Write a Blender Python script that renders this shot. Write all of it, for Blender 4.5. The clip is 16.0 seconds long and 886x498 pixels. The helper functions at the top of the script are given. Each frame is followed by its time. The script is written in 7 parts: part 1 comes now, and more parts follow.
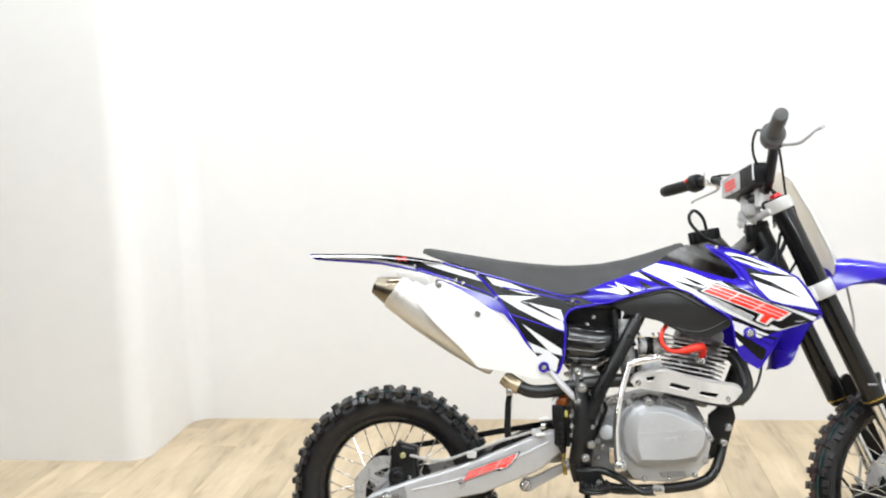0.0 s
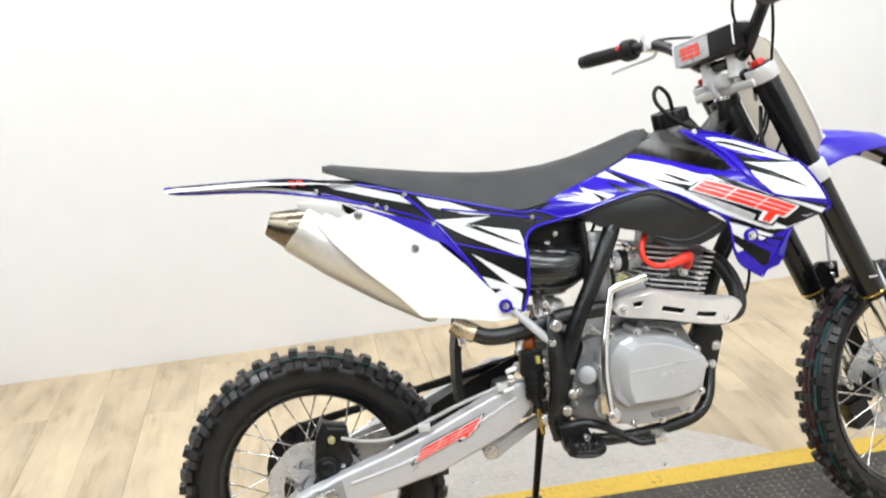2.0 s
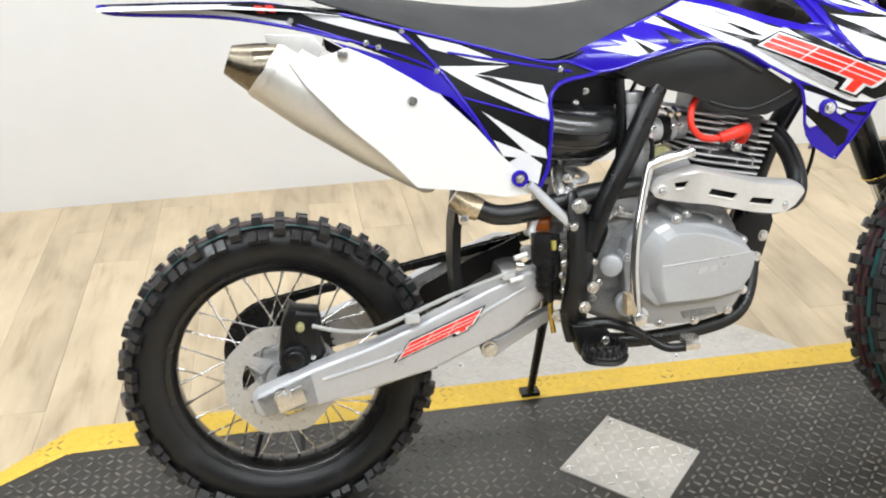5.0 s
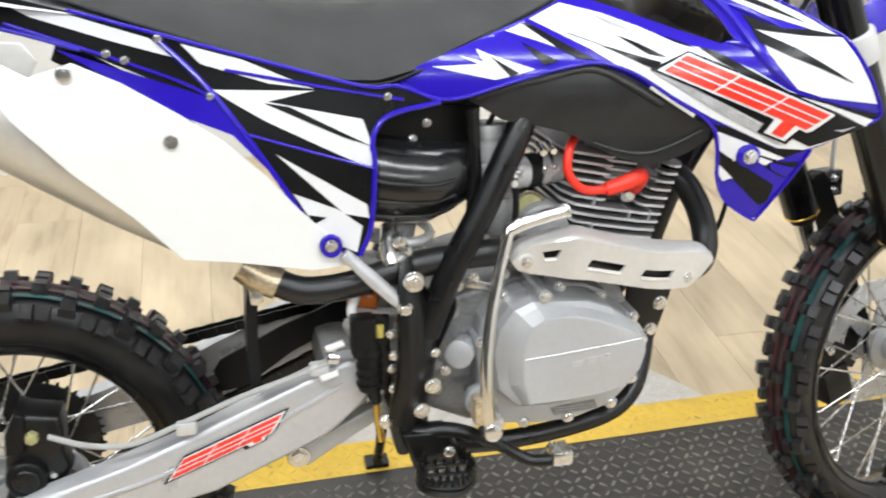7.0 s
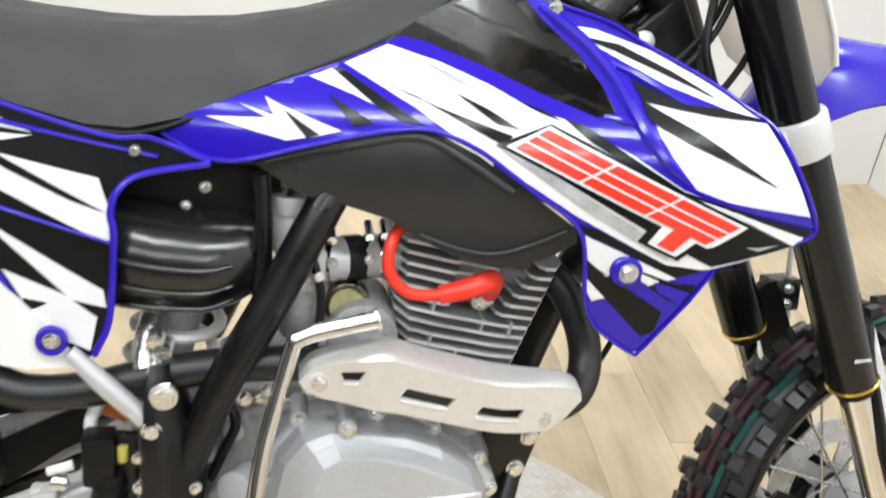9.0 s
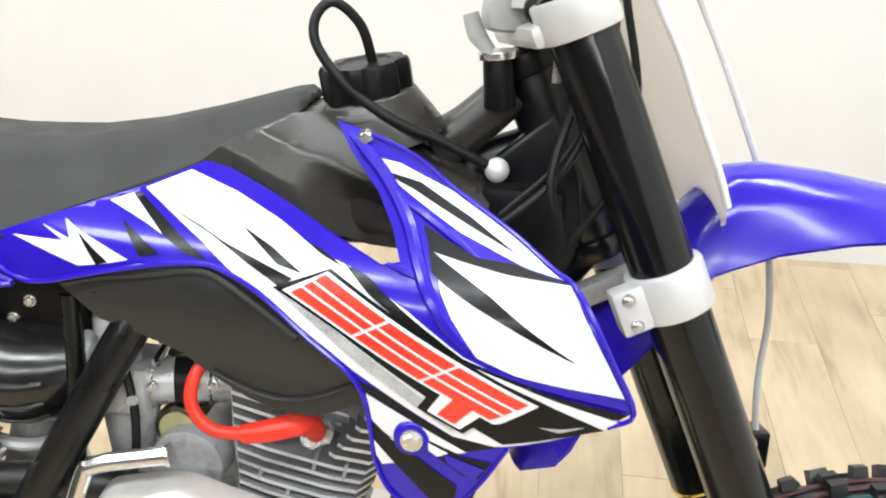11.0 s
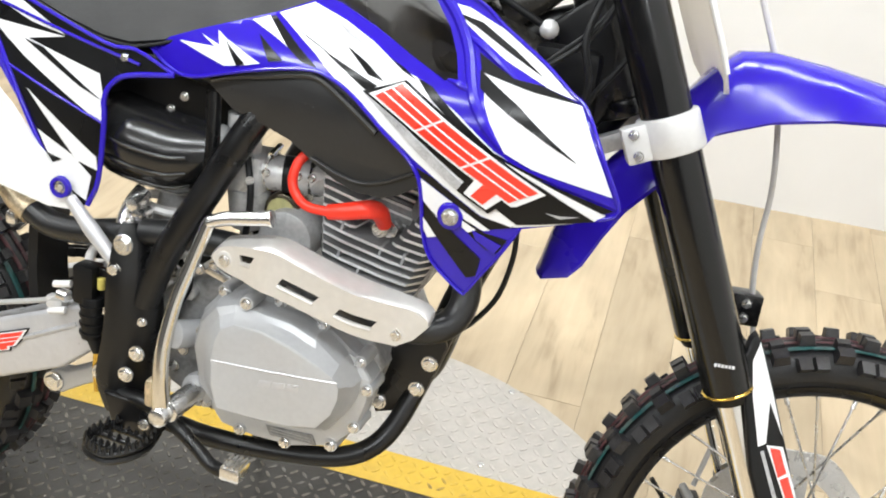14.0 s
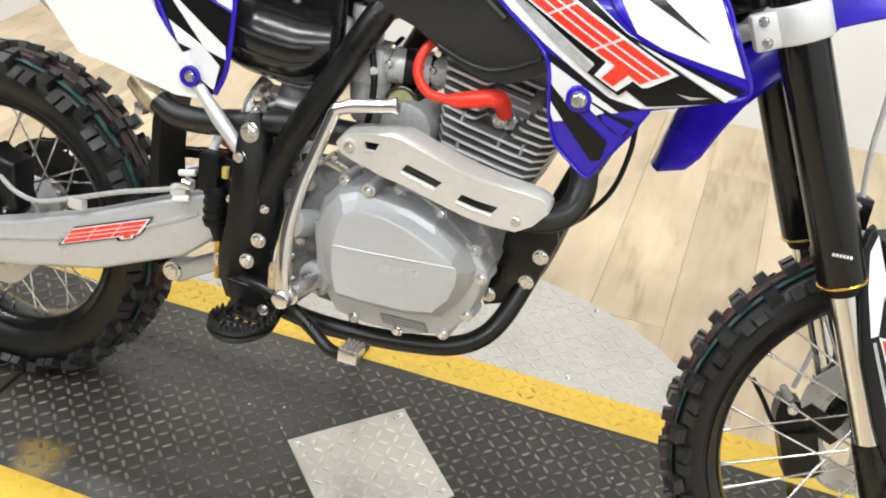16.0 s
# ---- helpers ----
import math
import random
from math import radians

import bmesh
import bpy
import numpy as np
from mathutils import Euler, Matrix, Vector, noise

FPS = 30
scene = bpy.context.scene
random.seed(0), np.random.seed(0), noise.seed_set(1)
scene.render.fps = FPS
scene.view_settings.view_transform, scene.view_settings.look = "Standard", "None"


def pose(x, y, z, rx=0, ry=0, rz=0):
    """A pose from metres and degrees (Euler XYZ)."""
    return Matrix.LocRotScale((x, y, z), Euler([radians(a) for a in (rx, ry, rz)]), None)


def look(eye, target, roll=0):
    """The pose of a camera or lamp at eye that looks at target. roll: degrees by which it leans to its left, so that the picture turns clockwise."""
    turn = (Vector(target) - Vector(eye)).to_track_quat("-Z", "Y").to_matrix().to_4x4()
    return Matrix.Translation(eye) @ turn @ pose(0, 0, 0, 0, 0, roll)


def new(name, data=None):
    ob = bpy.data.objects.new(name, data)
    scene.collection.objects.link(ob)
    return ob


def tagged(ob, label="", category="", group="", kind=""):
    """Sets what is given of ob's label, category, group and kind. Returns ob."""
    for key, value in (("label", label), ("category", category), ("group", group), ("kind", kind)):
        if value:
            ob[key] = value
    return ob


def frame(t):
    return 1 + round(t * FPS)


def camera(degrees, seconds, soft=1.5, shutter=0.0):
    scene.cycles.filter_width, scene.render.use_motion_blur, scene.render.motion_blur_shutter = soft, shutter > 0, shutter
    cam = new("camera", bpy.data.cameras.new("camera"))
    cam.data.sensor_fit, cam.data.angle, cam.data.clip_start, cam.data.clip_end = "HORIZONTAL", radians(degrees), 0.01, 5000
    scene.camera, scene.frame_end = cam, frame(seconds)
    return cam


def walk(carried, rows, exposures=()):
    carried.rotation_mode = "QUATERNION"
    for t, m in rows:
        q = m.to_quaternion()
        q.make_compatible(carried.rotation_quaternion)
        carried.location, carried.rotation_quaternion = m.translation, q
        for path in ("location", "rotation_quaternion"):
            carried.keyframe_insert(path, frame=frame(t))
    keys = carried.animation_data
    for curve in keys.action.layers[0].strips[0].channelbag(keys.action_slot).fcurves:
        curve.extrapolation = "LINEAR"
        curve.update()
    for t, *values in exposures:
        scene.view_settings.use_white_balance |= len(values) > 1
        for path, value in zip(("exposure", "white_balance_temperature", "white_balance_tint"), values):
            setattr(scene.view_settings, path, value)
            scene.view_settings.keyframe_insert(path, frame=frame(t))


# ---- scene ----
# ---- camera ----
cam = camera(49.15, 16.0, soft=1.9, shutter=0.3)
ROWS = [
    (0, look((0.4050, -2.3495, 1.2272), (0.2922, -1.3653, 1.0905), -1.25)),
    (0.5, look((0.3166, -2.1287, 1.2685), (0.2277, -1.1417, 1.1353), -1.42)),
    (1, look((0.1804, -1.9600, 1.2774), (0.2017, -0.9755, 1.1033), -1.44)),
    (1.5, look((0.0608, -1.8229, 1.2768), (0.1634, -0.8523, 1.0588), -3.29)),
    (2, look((0.0141, -1.7364, 1.2543), (0.1554, -0.7888, 0.9679), -4.06)),
    (2.5, look((-0.0360, -1.7090, 1.2275), (0.1251, -0.7858, 0.8785), -2.96)),
    (3, look((-0.0445, -1.7189, 1.2232), (0.1153, -0.8059, 0.8478), -1.98)),
    (3.5, look((-0.0468, -1.7247, 1.2068), (0.1121, -0.8317, 0.7856), -1.25)),
    (3.7, look((-0.0528, -1.7381, 1.1991), (0.0896, -0.8449, 0.7724), -0.86)),
    (5.8, look((0.1141, -1.0948, 1.1722), (0.2745, -0.2404, 0.6778), -0.03)),
    (6, look((0.1334, -1.0480, 1.1655), (0.3043, -0.2065, 0.6531), -0.36)),
    (6.5, look((0.2094, -0.9959, 1.1715), (0.3692, -0.1519, 0.6596), 0.09)),
    (7, look((0.2628, -0.9684, 1.1736), (0.4831, -0.1385, 0.6610), 2.87)),
    (7.5, look((0.3346, -0.9535, 1.1725), (0.6026, -0.1361, 0.6627), 3.99)),
    (8, look((0.4273, -0.9352, 1.1639), (0.6632, -0.1100, 0.6507), 2.19)),
    (8.5, look((0.4881, -0.8961, 1.1537), (0.6404, -0.0502, 0.6425), 2.63)),
    (9, look((0.5666, -0.7356, 1.1211), (0.7369, 0.1135, 0.6211), 6.49)),
    (9.5, look((0.6182, -0.6213, 1.1363), (0.8299, 0.2209, 0.6405), 1.75)),
    (10, look((0.7094, -0.5414, 1.1765), (0.8508, 0.3115, 0.6739), 4.15)),
    (10.2, look((0.7696, -0.5108, 1.1776), (0.8391, 0.3419, 0.6611), 3.95)),
    (12.3, look((1.0412, -0.8668, 1.2643), (0.8867, 0.0171, 0.8229), 2.36)),
    (12.5, look((1.0539, -0.8671, 1.2739), (0.8983, 0.0046, 0.8092), 3.28)),
    (13, look((1.0855, -0.8584, 1.2577), (0.9036, -0.0044, 0.7702), 2.99)),
    (13.5, look((1.0735, -0.8594, 1.2009), (0.8689, -0.0341, 0.6745), 4.43)),
    (14, look((1.0641, -0.8761, 1.1797), (0.8529, -0.0501, 0.6571), 5.25)),
    (14.5, look((1.0494, -0.8958, 1.1626), (0.8188, -0.0891, 0.6184), 4.76)),
    (15, look((1.0305, -0.9220, 1.1374), (0.7965, -0.1277, 0.5767), 4.56)),
    (15.5, look((1.0123, -0.9454, 1.1233), (0.7789, -0.1625, 0.5466), 5.27)),
    (16, look((1.0126, -0.9661, 1.1218), (0.7655, -0.1757, 0.5613), 4.94)),
]
EXPOSURES = [(0.0, 0.0, 6380, 10), (3.5, 0.03, 6330, 10), (6.0, -0.07, 6350, 10), (8.5, -0.07, 6420, 10), (9.5, 0.02, 6420, 10), (12.5, 0.11, 6500, 10), (14.5, 0.05, 6500, 10), (16.0, -0.01, 6480, 10)]
LAMP = 38.3
walk(cam, ROWS, EXPOSURES)

# ---- light ----
world = bpy.data.worlds.new("room_air")
scene.world = world
world.use_nodes = True
world.node_tree.nodes["Background"].inputs[0].default_value = (0.97, 0.985, 1.0, 1)
world.node_tree.nodes["Background"].inputs[1].default_value = 0.05


def area_lamp(name, place, target, sx, sy, power, colour=(0.935, 0.980, 1.0)):
    data = bpy.data.lights.new(name, "AREA")
    data.shape, data.size, data.size_y, data.energy, data.color = "RECTANGLE", sx, sy, power, colour
    ob = new(name, data)
    ob.matrix_world = look(place, target)
    return ob


# ceiling tube lights of the showroom, in rows along the wall
for lx in (-1.7, 0.1, 1.75):
    for ly in (-3.2, -1.2, 0.75):
        area_lamp("ceiling_lamp", (lx, ly, 3.05), (lx, ly, 0), 1.5, 0.25, LAMP)

# ---- materials ----


def material(name, colour, rough=0.5, metal=0.0, vary=0.12, scale=12.0, bump=0.0, bump_scale=200.0, coat=0.0, spots=0.0, spot_colour=(0.05, 0.04, 0.03), spot_scale=30.0, rough_vary=0.1, spec=0.5):
    """A surface with colour variation at two scales, stains and fine relief."""
    m = bpy.data.materials.new(name)
    m.use_nodes = True
    nt = m.node_tree
    b = nt.nodes["Principled BSDF"]
    tc = nt.nodes.new("ShaderNodeTexCoord")

    def noise_node(sc, detail=4.0):
        n = nt.nodes.new("ShaderNodeTexNoise")
        n.inputs["Scale"].default_value, n.inputs["Detail"].default_value = sc, detail
        nt.links.new(tc.outputs["Object"], n.inputs["Vector"])
        return n

    big, fine = noise_node(scale), noise_node(scale * 9, 2.0)
    add = nt.nodes.new("ShaderNodeMath")
    add.operation = "ADD"
    nt.links.new(big.outputs[0], add.inputs[0])
    nt.links.new(fine.outputs[0], add.inputs[1])
    ramp = nt.nodes.new("ShaderNodeMapRange")
    ramp.inputs[1].default_value, ramp.inputs[2].default_value = 0.6, 1.4
    ramp.inputs[3].default_value, ramp.inputs[4].default_value = 1 - vary, 1 + vary
    nt.links.new(add.outputs[0], ramp.inputs[0])
    mul = nt.nodes.new("ShaderNodeVectorMath")
    mul.operation = "SCALE"
    mul.inputs[0].default_value = colour
    nt.links.new(ramp.outputs[0], mul.inputs["Scale"])
    out = mul.outputs[0]
    if spots:
        sp = noise_node(spot_scale, 6.0)
        sr = nt.nodes.new("ShaderNodeMapRange")
        sr.inputs[1].default_value, sr.inputs[2].default_value = 0.56, 0.70
        sr.inputs[3].default_value, sr.inputs[4].default_value = 0.0, spots
        nt.links.new(sp.outputs[0], sr.inputs[0])
        mix = nt.nodes.new("ShaderNodeMix")
        mix.data_type = "RGBA"
        nt.links.new(sr.outputs[0], mix.inputs[0])
        nt.links.new(out, mix.inputs[6])
        mix.inputs[7].default_value = (*spot_colour, 1)
        out = mix.outputs[2]
    nt.links.new(out, b.inputs["Base Color"])
    rr = nt.nodes.new("ShaderNodeMapRange")
    rr.inputs[1].default_value, rr.inputs[2].default_value = 0.3, 0.7
    rr.inputs[3].default_value, rr.inputs[4].default_value = max(0.02, rough - rough_vary), min(1, rough + rough_vary)
    nt.links.new(big.outputs[0], rr.inputs[0])
    nt.links.new(rr.outputs[0], b.inputs["Roughness"])
    b.inputs["Metallic"].default_value = metal
    b.inputs["Specular IOR Level"].default_value = spec
    b.inputs["Coat Weight"].default_value = coat
    b.inputs["Coat Roughness"].default_value = 0.08
    if bump:
        bn = noise_node(bump_scale, 3.0)
        bp = nt.nodes.new("ShaderNodeBump")
        bp.inputs["Strength"].default_value, bp.inputs["Distance"].default_value = bump, 0.002
        nt.links.new(bn.outputs[0], bp.inputs["Height"])
        nt.links.new(bp.outputs[0], b.inputs["Normal"])
    return m


def wood_material():
    """Pale washed oak vinyl: each board has its own tone, grain along its length and darker smudges."""
    m = bpy.data.materials.new("washed_oak_vinyl")
    m.use_nodes = True
    nt = m.node_tree
    b = nt.nodes["Principled BSDF"]
    tc, oi = nt.nodes.new("ShaderNodeTexCoord"), nt.nodes.new("ShaderNodeObjectInfo")
    off = nt.nodes.new("ShaderNodeVectorMath")
    off.operation = "MULTIPLY_ADD"
    comb = nt.nodes.new("ShaderNodeCombineXYZ")
    for k in range(3):
        nt.links.new(oi.outputs["Random"], comb.inputs[k])
    nt.links.new(comb.outputs[0], off.inputs[0])
    off.inputs[1].default_value = (37.0, 19.0, 7.0)
    nt.links.new(tc.outputs["Object"], off.inputs[2])

    def grain(sx, sy, sc, detail):
        mp = nt.nodes.new("ShaderNodeMapping")
        mp.inputs["Scale"].default_value = (sx, sy, 1)
        nt.links.new(off.outputs[0], mp.inputs["Vector"])
        n = nt.nodes.new("ShaderNodeTexNoise")
        n.inputs["Scale"].default_value, n.inputs["Detail"].default_value = sc, detail
        n.inputs["Distortion"].default_value = 0.6
        nt.links.new(mp.outputs[0], n.inputs["Vector"])
        return n

    g1, g2, g3 = grain(1.0, 0.09, 60, 5), grain(1.0, 0.25, 14, 4), grain(1.0, 0.6, 5, 3)
    ramp = nt.nodes.new("ShaderNodeValToRGB")
    ramp.color_ramp.elements[0].position, ramp.color_ramp.elements[0].color = 0.30, (0.320, 0.244, 0.156, 1)
    ramp.color_ramp.elements[1].position, ramp.color_ramp.elements[1].color = 0.66, (0.520, 0.418, 0.283, 1)
    e = ramp.color_ramp.elements.new(0.45)
    e.color = (0.448, 0.354, 0.235, 1)
    mixv = nt.nodes.new("ShaderNodeMath")
    mixv.operation = "MULTIPLY_ADD"
    nt.links.new(g1.outputs[0], mixv.inputs[0])
    mixv.inputs[1].default_value = 0.3
    half = nt.nodes.new("ShaderNodeMath")
    half.operation = "MULTIPLY"
    half.inputs[1].default_value = 0.7
    nt.links.new(g2.outputs[0], half.inputs[0])
    nt.links.new(half.outputs[0], mixv.inputs[2])
    nt.links.new(mixv.outputs[0], ramp.inputs[0])
    tone = nt.nodes.new("ShaderNodeMapRange")
    tone.inputs[3].default_value, tone.inputs[4].default_value = 0.92, 1.06
    nt.links.new(oi.outputs["Random"], tone.inputs[0])
    patch = nt.nodes.new("ShaderNodeMapRange")
    patch.inputs[1].default_value, patch.inputs[2].default_value = 0.35, 0.65
    patch.inputs[3].default_value, patch.inputs[4].default_value = 0.86, 1.08
    nt.links.new(g3.outputs[0], patch.inputs[0])
    mm = nt.nodes.new("ShaderNodeMath")
    mm.operation = "MULTIPLY"
    nt.links.new(tone.outputs[0], mm.inputs[0])
    nt.links.new(patch.outputs[0], mm.inputs[1])
    sc = nt.nodes.new("ShaderNodeVectorMath")
    sc.operation = "SCALE"
    nt.links.new(ramp.outputs[0], sc.inputs[0])
    nt.links.new(mm.outputs[0], sc.inputs["Scale"])
    nt.links.new(sc.outputs[0], b.inputs["Base Color"])
    b.inputs["Roughness"].default_value = 0.44
    b.inputs["Specular IOR Level"].default_value = 0.35
    bp = nt.nodes.new("ShaderNodeBump")
    bp.inputs["Strength"].default_value, bp.inputs["Distance"].default_value = 0.15, 0.002
    nt.links.new(g1.outputs[0], bp.inputs["Height"])
    nt.links.new(bp.outputs[0], b.inputs["Normal"])
    return m


WALL = material("white_wall_paint", (0.745, 0.738, 0.726), 0.75, vary=0.02, scale=1.2, bump=0.05, bump_scale=90)
# unseen ceiling, greyed to weaken the bounce light
CEIL = material("unseen_ceiling_grey", (0.42, 0.41, 0.40), 0.8, vary=0.03, scale=1)
WOOD = wood_material()
GAP_DARK = material("grimy_joint", (0.012, 0.011, 0.010), 0.8, vary=0.2)
GAP = material("floor_underlay", (0.37, 0.295, 0.19), 0.8, vary=0.1)
def dusty(m, centre, near, far, colour, amount):
    """Dry dust trodden into a patch round a place, fraying out unevenly."""
    nt = m.node_tree
    b = nt.nodes["Principled BSDF"]
    geo, dist, n, add, rg, mix = [nt.nodes.new("ShaderNode" + k) for k in ("TexCoord", "VectorMath", "TexNoise", "Math", "MapRange", "Mix")]
    dist.operation, add.operation, mix.data_type = "DISTANCE", "MULTIPLY_ADD", "RGBA"
    nt.links.new(geo.outputs["Object"], dist.inputs[0])
    dist.inputs[1].default_value = centre
    n.inputs["Scale"].default_value, n.inputs["Detail"].default_value = 5.0, 7.0
    nt.links.new(geo.outputs["Object"], n.inputs["Vector"])
    nt.links.new(n.outputs[0], add.inputs[0])
    add.inputs[1].default_value = 0.5
    nt.links.new(dist.outputs["Value"], add.inputs[2])
    rg.inputs[1].default_value, rg.inputs[2].default_value, rg.inputs[3].default_value, rg.inputs[4].default_value = near + 0.25, far + 0.25, amount, 0.0
    nt.links.new(add.outputs[0], rg.inputs[0])
    old = b.inputs["Base Color"].links[0].from_socket
    nt.links.new(rg.outputs[0], mix.inputs[0])
    nt.links.new(old, mix.inputs[6])
    mix.inputs[7].default_value = (*colour, 1)
    nt.links.new(mix.outputs[2], b.inputs["Base Color"])
    return m


DECK = dusty(material("worn_black_deck_paint", (0.020, 0.0172, 0.0138), 0.40, vary=0.45, scale=3, bump=0.25, bump_scale=160, spots=0.6, spot_colour=(0.060, 0.049, 0.034), spot_scale=5, rough_vary=0.10, spec=0.5), (0.32, 0.02, 0.0), 0.04, 0.36, (0.100, 0.095, 0.086), 0.47)
DECK = dusty(DECK, (0.163, -0.178, 0.0), 0.012, 0.055, (0.26, 0.17, 0.03), 0.7)
DECK_LUG = material("rubbed_black_lugs", (0.122, 0.109, 0.090), 0.28, vary=0.8, scale=5, spots=0.5, spot_colour=(0.26, 0.25, 0.24), spot_scale=12, spec=0.5)
YELLOW = material("worn_yellow_paint", (0.60, 0.385, 0.035), 0.45, vary=0.12, scale=7, spots=0.4, spot_colour=(0.40, 0.26, 0.05), spot_scale=14)
YELLOW_LUG = material("rubbed_yellow_lugs", (0.58, 0.375, 0.04), 0.42, vary=0.2, scale=20, spots=0.75, spot_colour=(0.16, 0.11, 0.04), spot_scale=18)
DISC = material("dusty_beige_tread_plate", (0.45, 0.42, 0.38), 0.5, metal=0.15, vary=0.12, scale=6, bump=0.15, bump_scale=120, spots=0.35, spot_colour=(0.33, 0.28, 0.22), spot_scale=16)
DISC_LUG = material("scuffed_tread_lugs", (0.49, 0.455, 0.41), 0.46, metal=0.15, vary=0.15, scale=20)
ALU_LUG = material("polished_plate_lugs", (0.72, 0.68, 0.62), 0.30, metal=0.75, vary=0.1, scale=20)
ALU_PLATE = material("bright_tread_aluminium", (0.58, 0.54, 0.485), 0.40, metal=0.55, vary=0.1, scale=15, bump=0.1)
BLUE = material("royal_blue_plastic", (0.022, 0.008, 0.39), 0.20, vary=0.06, scale=6, coat=0.15, spec=0.4)
WHITE = material("white_decal_film", (0.78, 0.78, 0.80), 0.3, vary=0.03, scale=10, coat=0.3)
WHITE_PLASTIC = material("white_number_plate_plastic", (0.80, 0.80, 0.79), 0.4, vary=0.02, scale=5)
BLACK_DECAL = material("gloss_black_decal_film", (0.0065, 0.0065, 0.007), 0.28, vary=0.2, scale=6, coat=0.03, spec=0.24)
RED_DECAL = material("red_decal_film", (0.85, 0.045, 0.025), 0.3, vary=0.05, scale=20, coat=0.3)
GREY_DECAL = material("grey_speckled_decal", (0.42, 0.42, 0.43), 0.35, vary=0.35, scale=60, coat=0.3)
BLACK_PLASTIC = material("matt_black_plastic", (0.006, 0.006, 0.0065), 0.40, vary=0.15, scale=20, bump=0.12, bump_scale=500, spec=0.24)
TANK_PLASTIC = material("black_tank_plastic", (0.040, 0.037, 0.033), 0.30, vary=0.1, scale=15, bump=0.06, bump_scale=400)
COVER = material("dark_grey_cover_plastic", (0.020, 0.020, 0.0205), 0.36, vary=0.12, scale=20, bump=0.12, bump_scale=500, spec=0.5)
GLOSS_BLACK = material("gloss_black_moulding", (0.005, 0.005, 0.0055), 0.19, vary=0.15, scale=20, coat=0.0, spec=0.42, bump=0.06, bump_scale=60)
SEAT_VINYL = material("charcoal_seat_vinyl", (0.024, 0.0235, 0.023), 0.6, vary=0.1, scale=20, bump=0.35, bump_scale=900, spec=0.35)
RUBBER = material("tyre_rubber", (0.010, 0.010, 0.0108), 0.38, vary=0.25, scale=25, bump=0.15, bump_scale=300, spots=0.3, spot_colour=(0.03, 0.03, 0.032), spot_scale=25, spec=0.42)
TREAD = material("knobbly_tread_rubber", (0.022, 0.0205, 0.0212), 0.36, vary=0.3, scale=40, bump=0.15, bump_scale=300, spots=0.45, spot_colour=(0.070, 0.068, 0.071), spot_scale=45)
RUBBER_SOFT = material("black_rubber_hose", (0.009, 0.009, 0.0095), 0.45, vary=0.1, spec=0.25)
STRIPE_TEAL = material("teal_tread_marking", (0.014, 0.080, 0.078), 0.45, vary=0.6, scale=45, spots=0.6, spot_colour=(0.02, 0.04, 0.04), spot_scale=60)
STRIPE_RED = material("maroon_tread_marking", (0.075, 0.018, 0.024), 0.45, vary=0.6, scale=45, spots=0.6, spot_colour=(0.03, 0.02, 0.022), spot_scale=60)
FRAME_PAINT = material("satin_black_frame_paint", (0.0045, 0.0045, 0.005), 0.32, vary=0.2, scale=20, coat=0.0, spec=0.46, bump=0.05, bump_scale=350)
SILVER = material("silver_paint", (0.53, 0.53, 0.545), 0.34, metal=0.35, vary=0.06, scale=15, bump=0.04, bump_scale=500)
CAST = material("cast_engine_silver", (0.485, 0.49, 0.50), 0.44, metal=0.35, vary=0.05, scale=18, bump=0.05, bump_scale=450)
CAST_RAW = material("raw_cast_aluminium", (0.42, 0.42, 0.42), 0.46, metal=0.35, vary=0.2, scale=25, bump=0.25, bump_scale=400, spots=0.4, spot_colour=(0.12, 0.115, 0.11), spot_scale=40)
CARB_ALLOY = material("bright_carburettor_alloy", (0.62, 0.62, 0.62), 0.32, metal=0.3, vary=0.15, scale=30, bump=0.15, bump_scale=400)
# darker casting grey: the shade between the cooling fins is put into the colour
CAST_DARK = material("casting_with_gap_shade", (0.30, 0.30, 0.30), 0.55, metal=0.25, vary=0.2, scale=25, bump=0.2, bump_scale=400)
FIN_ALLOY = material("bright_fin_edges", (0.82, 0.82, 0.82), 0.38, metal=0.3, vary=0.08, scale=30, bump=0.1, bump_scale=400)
OLIVE = material("yellowed_clear_plastic", (0.36, 0.34, 0.16), 0.4, vary=0.3)
CASE = material("dark_crankcase_casting", (0.30, 0.30, 0.30), 0.42, metal=0.4, vary=0.25, scale=22, bump=0.25, bump_scale=300, spots=0.5, spot_colour=(0.05, 0.05, 0.048), spot_scale=35)
GUARD_ALU = material("satin_guard_aluminium", (0.73, 0.71, 0.685), 0.36, metal=0.5, vary=0.06, scale=12, bump=0.08, bump_scale=500)
CHROME = material("chrome_plate", (0.78, 0.77, 0.75), 0.12, metal=1.0, vary=0.04, scale=20)
STEEL = material("zinc_plated_steel", (0.76, 0.755, 0.75), 0.22, metal=0.95, vary=0.14, scale=60, bump=0.06, bump_scale=300)
ROTOR = material("ground_rotor_steel", (0.60, 0.60, 0.60), 0.30, metal=0.55, vary=0.12, scale=40, bump=0.05, bump_scale=300)
MUFFLER = material("brushed_muffler_aluminium", (0.68, 0.66, 0.62), 0.42, metal=0.62, vary=0.07, scale=14, bump=0.08, bump_scale=600)
TIP_METAL = material("bronzed_tip_steel", (0.21, 0.18, 0.135), 0.30, metal=1.0, vary=0.2, scale=25)
GOLD = material("gold_anodised", (0.75, 0.50, 0.10), 0.25, metal=0.9, vary=0.1)
COPPER = material("heat_tinted_joint", (0.56, 0.46, 0.32), 0.36, metal=0.7, vary=0.5, scale=30, spots=0.6, spot_colour=(0.16, 0.13, 0.06), spot_scale=45)
